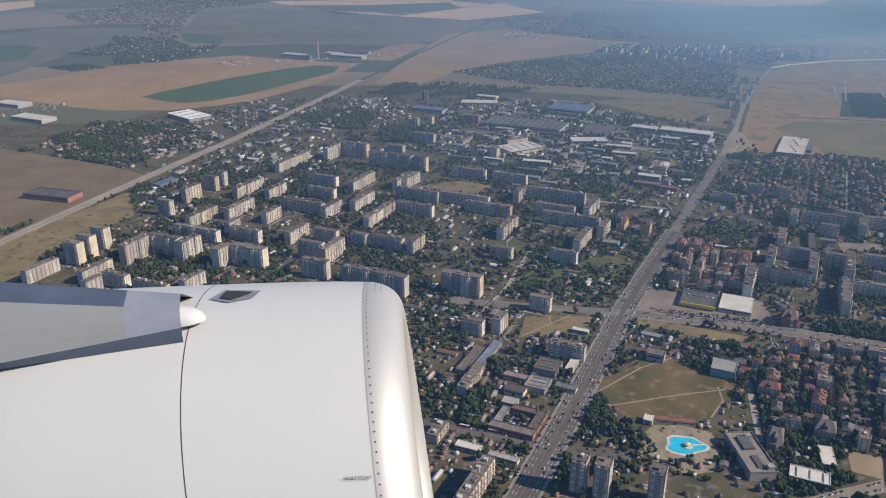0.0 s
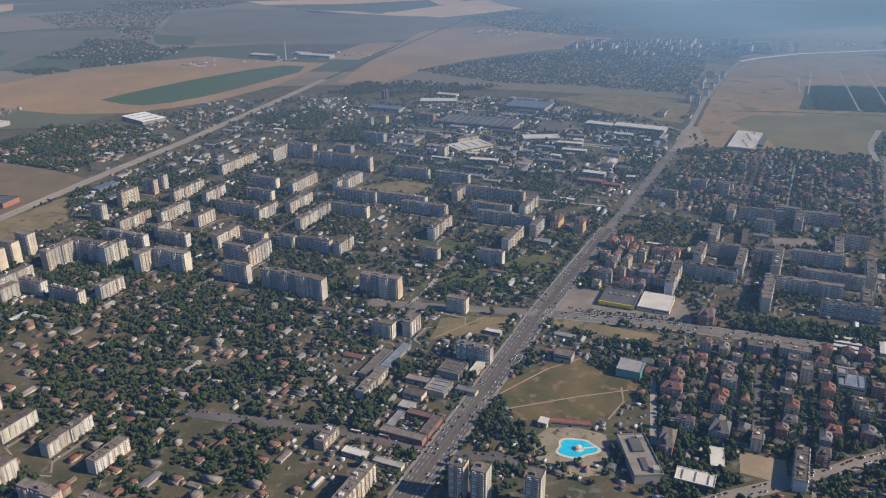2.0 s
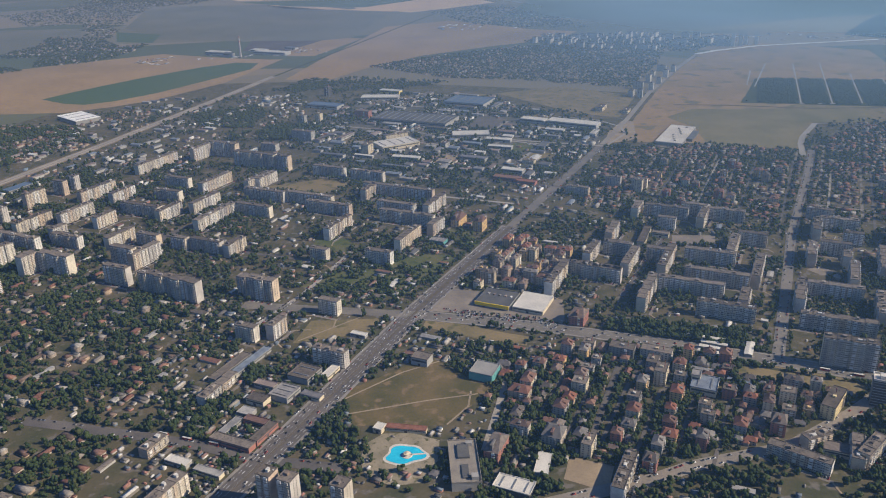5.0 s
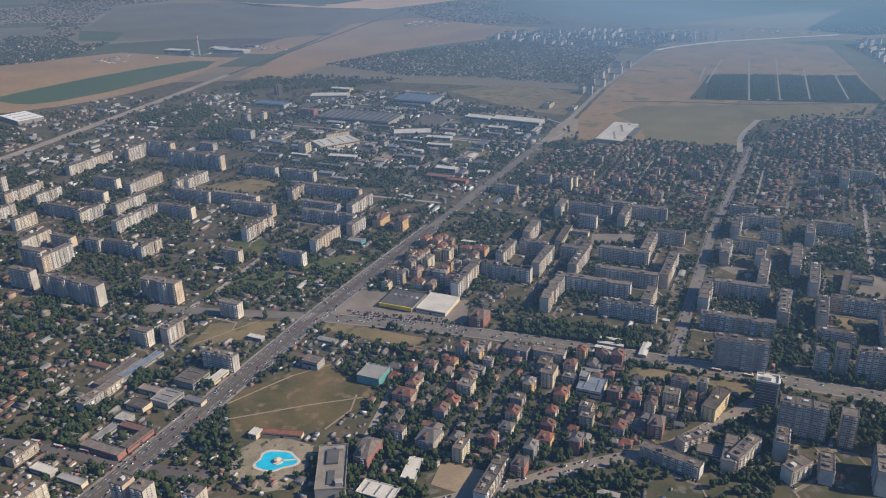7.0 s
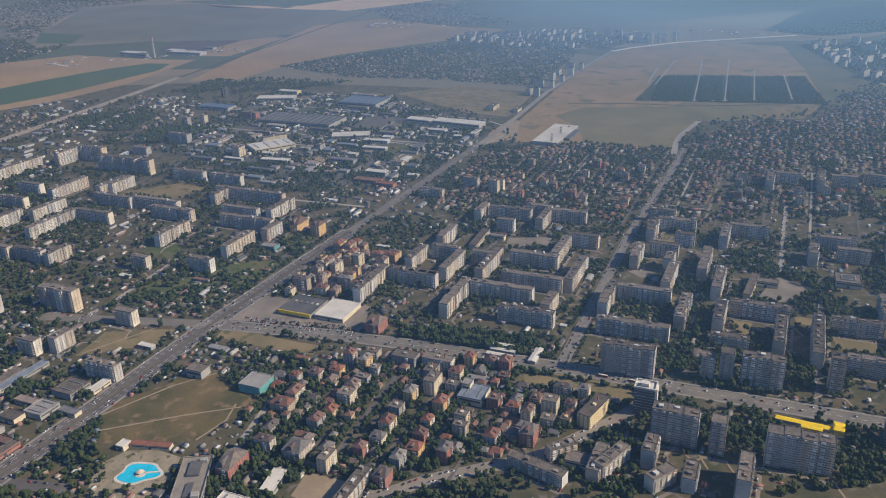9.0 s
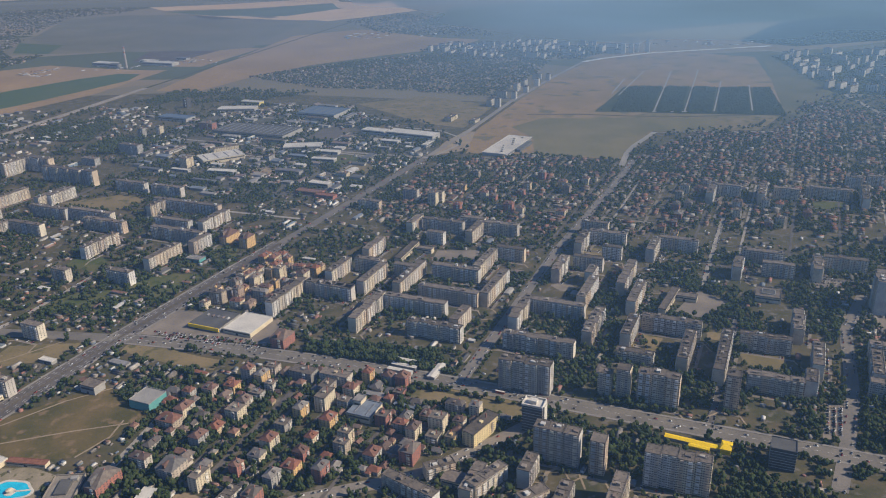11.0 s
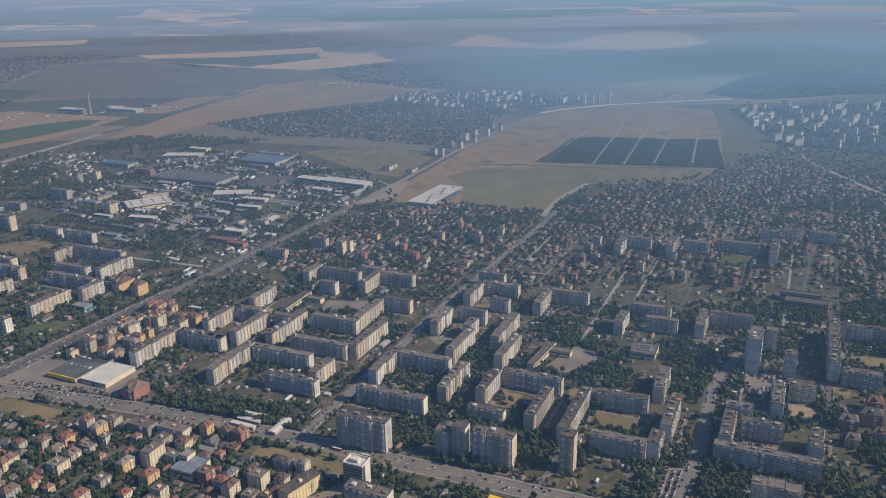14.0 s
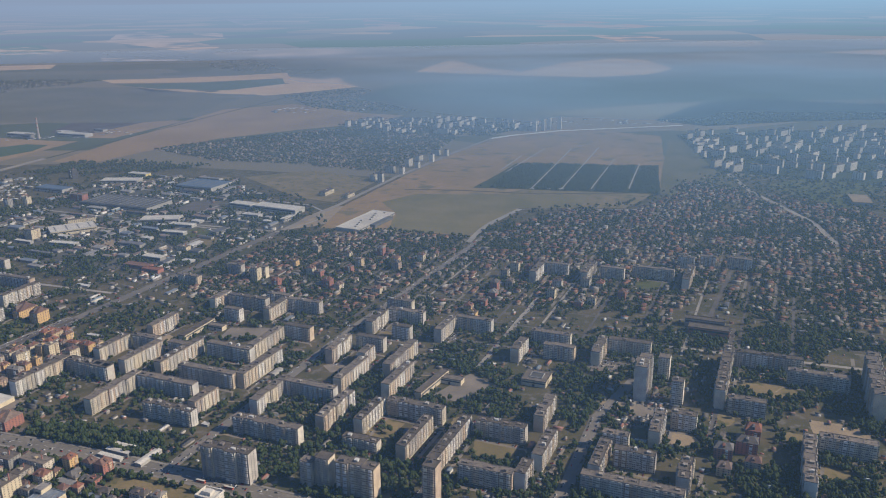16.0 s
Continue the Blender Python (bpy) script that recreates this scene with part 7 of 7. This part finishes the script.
places.sort(key=lambda p: p[1] + (900 if p[0] < 60 else 0))
for x, y, r, k in places[:215]:
    e = thing("tree", pose(x, y, 0, 0, 0, rnd.uniform(0, 360)), "tall narrow poplar in full dark leaf" if k > 3 else "broad leafy tree with a dark green crown", "tree", "town trees")
    e.scale = (r, r, r)
    part("trunk", tree_meshes[k][0], None, e, "brown trunk with bare limbs")
    part("crown", tree_meshes[k][1], None, e)
near = [p for p in places[215:] if p[1] < 600]
far = [p for p in places[215:] if p[1] >= 600]
tagged(new("town_trees", many("town_trees", [crown(200 + k, 5, 1, 1.0 if k < 4 else 1.6, 0.28) for k in range(6)],
       [(x, y, -0.1, rnd.uniform(0, 6.3), r, r, r, k) for x, y, r, k in near], LEAF_FAR)), "dense dark green trees between the buildings", "trees", kind="stuff")
tagged(new("distant_trees", many("distant_trees", [crown(300 + k, 4, 1, 1.0 if k < 4 else 1.5, 0.3) for k in range(6)],
       [(x, y, -0.1, rnd.uniform(0, 6.3), r, r, r, k) for x, y, r, k in far], LEAF_FAR)), "dark green trees of the farther quarters", "trees", kind="stuff")
# woods on the plain
wood = []
for poly, num, r0 in (([(799, 1290), (915, 1480), (1155, 1410), (1076, 1200), (934, 1243)], 6500, 2.1), ([(1367, 1981), (1619, 2267), (1809, 2343), (1950, 2241), (2200, 2096), (2049, 1892), (1688, 1899), (1452, 1866)], 2600, 5.5), (VILLAGE, 5600, 2.7),
                      ([(1240, 1330), (1330, 1750), (1900, 1750), (1700, 1250)], 3000, 2.6), ([(560, 2040), (900, 1800), (1080, 1960), (650, 2150)], 1300, 3.2), (UPPER_VILLAGE, 2200, 3.2), (DARK_VILLAGE, 1500, 3.4), ([(-726, 1887), (-660, 1929), (-592, 1870), (-652, 1830)], 160, 3.4),
                      ([(-127, 1362), (-23, 1423), (-3, 1353), (-12, 1253), (-93, 1267)], 520, 3.0), ([(15, 1577), (45, 1653), (90, 1631), (90, 1543), (30, 1509)], 320, 3.0), ([(1110, 1230), (1330, 1050), (1500, 900), (1560, 1150), (1250, 1350)], 900, 3.0),
                      (FAR_TOWN, 700, 4.0), (OUTER_TOWN, 500, 5.0)):
    xs, ys = [p[0] for p in poly], [p[1] for p in poly]
    k = 0
    while k < num:
        x, y = rnd.uniform(min(xs), max(xs)), rnd.uniform(min(ys), max(ys))
        if within(poly, x, y):
            k += 1
            # the taxi strips stay clear
            u = (x - 885) * 0.906 - (y - 1270) * 0.423
            if r0 == 2.1 and min(abs(u - q) for q in (0.0, 48.0, 96.0, -80.0, 153.0, -72.0)) < 4.5:
                continue
            r = r0 * rnd.uniform(0.6, 1.2)
            wood.append((x, y, 0.2, rnd.uniform(0, 6.3), r, r, r * 0.8, k % 3))
tagged(new("woods", many("woods", [crown(400 + k, 3, 1, 0.9, 0.3) for k in range(3)], wood, LEAF_FAR)), "dark woods and groves on the plain", "woods", kind="stuff")


# ---- vehicles ----
def car_meshes():
    body = Shape().box(-1.25, -0.52, 0.16, 1.25, 0.52, 0.5, 0.97, True).box(-0.75, -0.46, 0.5, 0.55, 0.46, 0.55)
    cabin = Shape().box(-0.85, -0.48, 0.48, 0.6, 0.48, 0.82, 0.78)
    roof = Shape().box(-0.66, -0.37, 0.82, 0.42, 0.37, 0.86)
    wheel = Shape()
    rim = [(0.19 * math.cos(2 * math.pi * k / 8), 0.19 * math.sin(2 * math.pi * k / 8)) for k in range(8)]
    wheel.add([(x, -0.08, z) for x, z in rim] + [(x, 0.08, z) for x, z in rim],
              [(k, (k + 1) % 8, 8 + (k + 1) % 8, 8 + k) for k in range(8)] + [tuple(range(7, -1, -1)), tuple(range(8, 16))])
    return body, cabin, roof, wheel


CAR = car_meshes()
CAR_M = [s.mesh(n, m) for s, n, m in zip(CAR, ("body", "windows", "car_roof", "wheel"), (CAR_PAINT, CAR_GLASS, CAR_PAINT, TYRE))]
parked = []


def car_row(pts, step, off, chance, z=0.22, turn=0.0, skip=0.0):
    for x, y, h in along(pts, step, skip):
        d, nrm = way(h)
        c = np.array([x, y]) + nrm * (off + rnd.uniform(-0.25, 0.25)) + d * rnd.uniform(-1.2, 1.2)
        if rnd.random() < chance:
            parked.append((c[0], c[1], z, h + turn + rnd.uniform(-2, 2)))


for off in (-6.9, -5.0, -3.2, 3.2, 5.0, 6.9):
    car_row(BOULEVARD[:6], 11, off, 0.26, skip=5 + off)
for off in (-9.4, 9.4):
    car_row(BOULEVARD[:5], 2.7, off, 0.25, 0.3)
for off in (-4.4, -2.0, 2.0, 4.4):
    car_row(CROSS[3:], 9, off, 0.4, skip=3 + off)
for pts in (LANE, EAST, LOWER, SOUTH[:5]):
    for off in (-2.6, 2.6):
        car_row(pts, 4.5, off, 0.5)
for k in range(3):  # rows of the car parks
    car_row([tuple(np.array([677 + 3.6 * k, 391 - 1.2 * k])), tuple(np.array([694 + 3.6 * k, 420 - 1.6 * k]))], 1.6, 0, 0.85, 0.12, 90)
for k in range(4):
    car_row([(228 + 3 * k, 596 - 4.4 * k), (310 + 3 * k, 568 - 4.4 * k)], 1.9, 0, 0.5, 0.12, 90)
for k in range(3):
    car_row([(781 + 4 * k, 596 + 5 * k), (804 + 3 * k, 588 + 5 * k)], 1.8, 0, 0.75, 0.12, 90)
car_row([(380, 548), (450, 515)], 2.0, 0, 0.6, 0.12, 90)
for pts in ([(380, 600), (470, 740)], [(610, 410), (690, 545)], [(690, 610), (780, 770)], [(580, 720), (700, 660), (830, 590)], [(60, 560), (110, 640), (150, 730)], [(830, 470), (940, 660)]):
    for off in (-1.9, 1.9):
        car_row(pts, 4.0, off, 0.6, 0.05)
parked += yard_cars
parked.sort(key=lambda p: p[1])
for x, y, z, h in parked[:80]:
    e = thing("car", pose(x, y, z, 0, 0, h), "small car on the asphalt", "car", "cars")
    body = part("body", CAR_M[0], None, e)
    part("windows", CAR_M[1], None, body, "dark car windows")
    part("car_roof", CAR_M[2], None, body)
    for wx in (-0.78, 0.78):
        for wy in (-0.48, 0.48):
            part("wheel", CAR_M[3], None, e, "black tyre").location = (wx, wy, 0.19)
rest = [(x, y, z, radians(h), 1, 1, 1, 0) for x, y, z, h in parked[80:]]
tagged(new("far_cars", many("far_cars", [tris(CAR[0])], rest, surface("far_car_paint", (0.4, 0.4, 0.4), None, 0.5, 3.0, rough=0.35, island=((0.6, 0.6, 0.6), (0.05, 0.05, 0.055), (0.25, 0.26, 0.28), (0.4, 0.05, 0.04), (0.7, 0.7, 0.68), (0.15, 0.15, 0.15))))), "many parked and driving cars farther off", "cars", kind="stuff")
tagged(new("far_car_windows", many("far_car_windows", [tris(CAR[1])], rest, CAR_GLASS)), "dark windows of cars farther off", "cars", kind="stuff")
for x, y, h in ((36, 443, -24), (52, 436, -24), (70, 429, 156), (486, 466, -28), (505, 456, -28)):
    e = thing("bus", pose(x, y, 0.22, 0, 0, h), "red and white city bus in the street", "bus", "city buses")
    part("body", Shape().box(-3.4, -0.75, 0.25, 3.4, 0.75, 1.75, 0.97, True), BUS_PAINT, e)
    part("windows", Shape().box(-3.3, -0.78, 0.95, 3.45, 0.78, 1.45), CAR_GLASS, e, "dark window band")
    part("roof", Shape().box(-3.2, -0.68, 1.75, 3.2, 0.68, 1.85), WHITE_ROOF, e, "white roof")
    for wx in (-2.2, 2.2):
        for wy in (-0.7, 0.7):
            part("wheel", CAR_M[3], None, e, "black tyre").location = (wx, wy, 0.25)

# ---- the aircraft's engine, where it hung as the shot begins ----
def paint(name, base, rough, metal=0.0):
    """Clean aircraft paint, with faint streaks."""
    m = surface(name, base, tuple(c * 0.97 for c in base), 0.7, 6.0, rough=rough, metal=metal)
    fine = [x for x in m.node_tree.nodes if x.bl_idname == "ShaderNodeMix"]
    for x in fine:
        if x.blend_type == "MULTIPLY":
            x.inputs[7].default_value = (0.985, 0.985, 0.985, 1)
    return m


COWL_PAINT = paint("white_cowl_paint", (0.48, 0.49, 0.495), 0.4)
LIP_METAL = paint("polished_lip_metal", (0.5, 0.495, 0.485), 0.5, 0.5)
PYLON_GREY = paint("pale_pylon_paint", (0.21, 0.225, 0.235), 0.4)
PYLON_BLUE = surface("blue_grey_metal", (0.1, 0.13, 0.19), (0.13, 0.16, 0.22), 1.2, 7.0, rough=0.45, metal=0.4)
FAIRING = surface("bare_fairing_metal", (0.42, 0.45, 0.5), (0.36, 0.39, 0.44), 1.5, 8.0, rough=0.4, metal=0.5)
SEAL = surface("dark_seal", (0.06, 0.06, 0.065), None, 2.0, 8.0)
AXIS = Vector((0.0, 3.837, 299.797))
engine = thing("jet_engine", Matrix.Translation(AXIS), "white jet engine nacelle with a polished inlet lip", "jet engine")


def ring_loft(profile, sides=96):
    """A body of revolution about the flight direction: rows of x and radius."""
    v, f = [], []
    for x, r in profile:
        for k in range(sides):
            a = 2 * math.pi * k / sides
            v.append((x, r * math.sin(a), r * math.cos(a)))
    for j in range(len(profile) - 1):
        for k in range(sides):
            p, q = j * sides + k, j * sides + (k + 1) % sides
            f.append((p, q, q + sides, p + sides))
    return Shape().add(v, f)


def smooth_part(name, shape, material, label="", parent=None):
    me = shape.mesh(name, material, smooth=True)
    return part(name, me, None, parent or engine, label)


R0 = 1.35


def lean(shape):
    """The inlet's plane is canted: it comes forward lower down, the more so towards the front."""
    shape.v = [(x + max(0.0, min(1.0, (x + 1.2) / 1.1)) * max(0.0, 1.35 - z) * CANT, y, z) for x, y, z in shape.v]
    return shape


CANT = 0.12
cowl = smooth_part("cowl", lean(ring_loft([(-3.9, R0 - 0.5), (-3.3, R0 - 0.32), (-2.7, R0 - 0.16), (-2.1, R0 - 0.05), (-1.5, R0 - 0.004), (-0.95, R0), (-0.5, R0), (-0.28, R0 - 0.004), (-0.095, R0 - 0.012)])), COWL_PAINT, "white fan cowl")
R1 = R0 - 0.012
lip = [(-0.092 + 0.193 * math.sin(radians(a)) ** 1.05, R1 - 0.16 + 0.16 * math.copysign(abs(math.cos(radians(a))) ** 0.9, math.cos(radians(a)))) for a in range(0, 181, 6)]
inlet_lip = smooth_part("inlet_lip", lean(ring_loft(lip + [(-0.5, R1 - 0.33)])), LIP_METAL, "polished metal inlet lip")
smooth_part("seam", lean(ring_loft([(-0.098, R1 + 0.0008), (-0.092, R1 + 0.0008)])), paint("grey_sealant", (0.3, 0.3, 0.3), 0.5), "dark panel seam", cowl)
seam = ring_loft([(-0.9035, R0 + 0.0015), (-0.8995, R0 + 0.0015)], 160)
seam.v = [(x - 0.25 * (z - 1.14), y, z) for x, y, z in seam.v]  # it leans back towards the top
smooth_part("seam", seam, SEAL, "dark panel seam", cowl)
rivets = Shape()
for k in range(180):
    a = 2 * math.pi * k / 180
    u, w = Vector((0, math.sin(a), math.cos(a))), Vector((0, math.cos(a), -math.sin(a)))
    c = Vector((-0.075, 0, 0)) + u * (R1 + 0.0012)
    rivets.add([c + (Vector((math.cos(b), 0, 0)) + w * math.sin(b)) * 0.0042 for b in [i * math.pi / 3 for i in range(6)]], [(5, 4, 3, 2, 1, 0)])
for k in range(60):  # two short rows of fasteners behind the lip
    a, x = radians(-24 + 0.8 * k), -0.03 if k % 2 else 0.0
    c = Vector((x, -R1 * math.sin(a), R1 * math.cos(a) + 0.001))
    if k < 22:
        rivets.add([c + Vector((math.cos(b) * 0.004, math.sin(b) * 0.004, 0)) for b in [i * math.pi / 3 for i in range(6)]], [(0, 1, 2, 3, 4, 5)])
part("rivets", lean(rivets), SEAL, inlet_lip, "row of dark rivets", "stuff")

# pylon above the cowl, in strips along its length
LINES = {"root": ((-0.957, -0.304, 1.316), (-1.769, -0.433, 1.28)), "band": ((-0.893, -0.487, 1.535), (-1.729, -0.487, 1.368)),
         "shelf": ((-0.994, -0.237, 1.464), (-1.799, -0.237, 1.532)), "top": ((-0.998, -0.087, 1.475), (-1.852, -0.087, 1.571)), "back": ((-0.998, 0.4, 1.2), (-1.852, 0.4, 1.2))}


def on_line(name, u):
    """A place on one of the pylon's edges: u = 0 at the fairing's tip, 1 at the wing side."""
    a, b = (Vector(p) for p in LINES[name])
    return a + (b - a) * u


def pylon_strip(name, low, high, u0, u1, material, label, puff=0.0):
    s, n = Shape(), 12
    rows = []
    for i in range(n + 1):
        u = u0 + (u1 - u0) * i / n
        a, b = on_line(low, u), on_line(high, u)
        rows.append([a + (b - a) * (j / 4) + Vector((0, -1, 0.4)) * puff * math.sin(math.pi * j / 4) for j in range(5)])
    for i in range(n):
        for j in range(4):
            s.add([rows[i][j], rows[i][j + 1], rows[i + 1][j + 1], rows[i + 1][j]], [(0, 1, 2, 3)])
    return smooth_part(name, s, material, label)


LINES["band"] = ((-0.957, -0.306, 1.395), (-1.729, -0.45, 1.325))
pylon_strip("lower_band", "root", "band", 0.0, 3.0, PYLON_BLUE, "dark blue grey band at the pylon root", 0.004)
pylon_strip("side_panel", "band", "shelf", 0.32, 3.0, PYLON_GREY, "pale grey pylon side panel", 0.02)
pylon_strip("cap", "shelf", "top", 0.3, 3.0, PYLON_BLUE, "dark blue grey pylon cap")
pylon_strip("fairing", "band", "top", 0.0, 0.345, FAIRING, "bare metal pylon fairing", 0.03)
pylon_strip("spine", "top", "back", 0.0, 3.0, PYLON_BLUE, "blue grey pylon spine")
tip = Shape()
for j in range(6):
    for k in range(13):
        a, q = math.pi * k / 12, j / 5
        tip.v.append((-1.04 + 0.17 * math.sqrt(max(0.0, 1 - q * q)) * math.sin(a), -0.16 - 0.085 * math.cos(a) * math.sqrt(max(0.02, 1 - q * q)), 1.365 + 0.075 * q))
tip.f += [(j * 13 + k, j * 13 + k + 1, j * 13 + k + 14, j * 13 + k + 13) for j in range(5) for k in range(12)]
smooth_part("tip_fairing", tip, COWL_PAINT, "white rounded tip fairing")
vent = Shape().add([(-0.906, 0.1, 1.351), (-0.8, 0.045, 1.355), (-0.68, 0.09, 1.352), (-0.645, 0.2, 1.345), (-0.842, 0.24, 1.34)], [(0, 1, 2, 3, 4)])
part("vent_frame", vent, FAIRING, cowl, "grey vent frame")
# no hole is cut: a flat dark patch paints the shade inside the vent
part("vent_mouth", Shape().add([(-0.85, 0.1, 1.358), (-0.78, 0.075, 1.36), (-0.68, 0.17, 1.354), (-0.83, 0.2, 1.352)], [(0, 1, 2, 3)]), SEAL, cowl, "flat dark patch for the shaded vent mouth")
for x, ang in ((-0.12, 45.0), (-0.8, 52.0)):
    cu = bpy.data.curves.new("lettering", "FONT")
    cu.body, cu.size, cu.align_x, cu.offset = "HOIST POINT", 0.0205, "CENTER", 0.0002
    tmp = new("lettering", cu)
    me = bpy.data.meshes.new_from_object(tmp)
    bpy.data.objects.remove(tmp)
    me.materials.clear()
    me.materials.append(SEAL)
    t = part("lettering", me, None, cowl, "black hoist point lettering")
    a = radians(ang)
    t.location, t.rotation_euler = (x, -(R0 + 0.004) * math.sin(a), (R0 + 0.004) * math.cos(a)), (a, 0, 0)
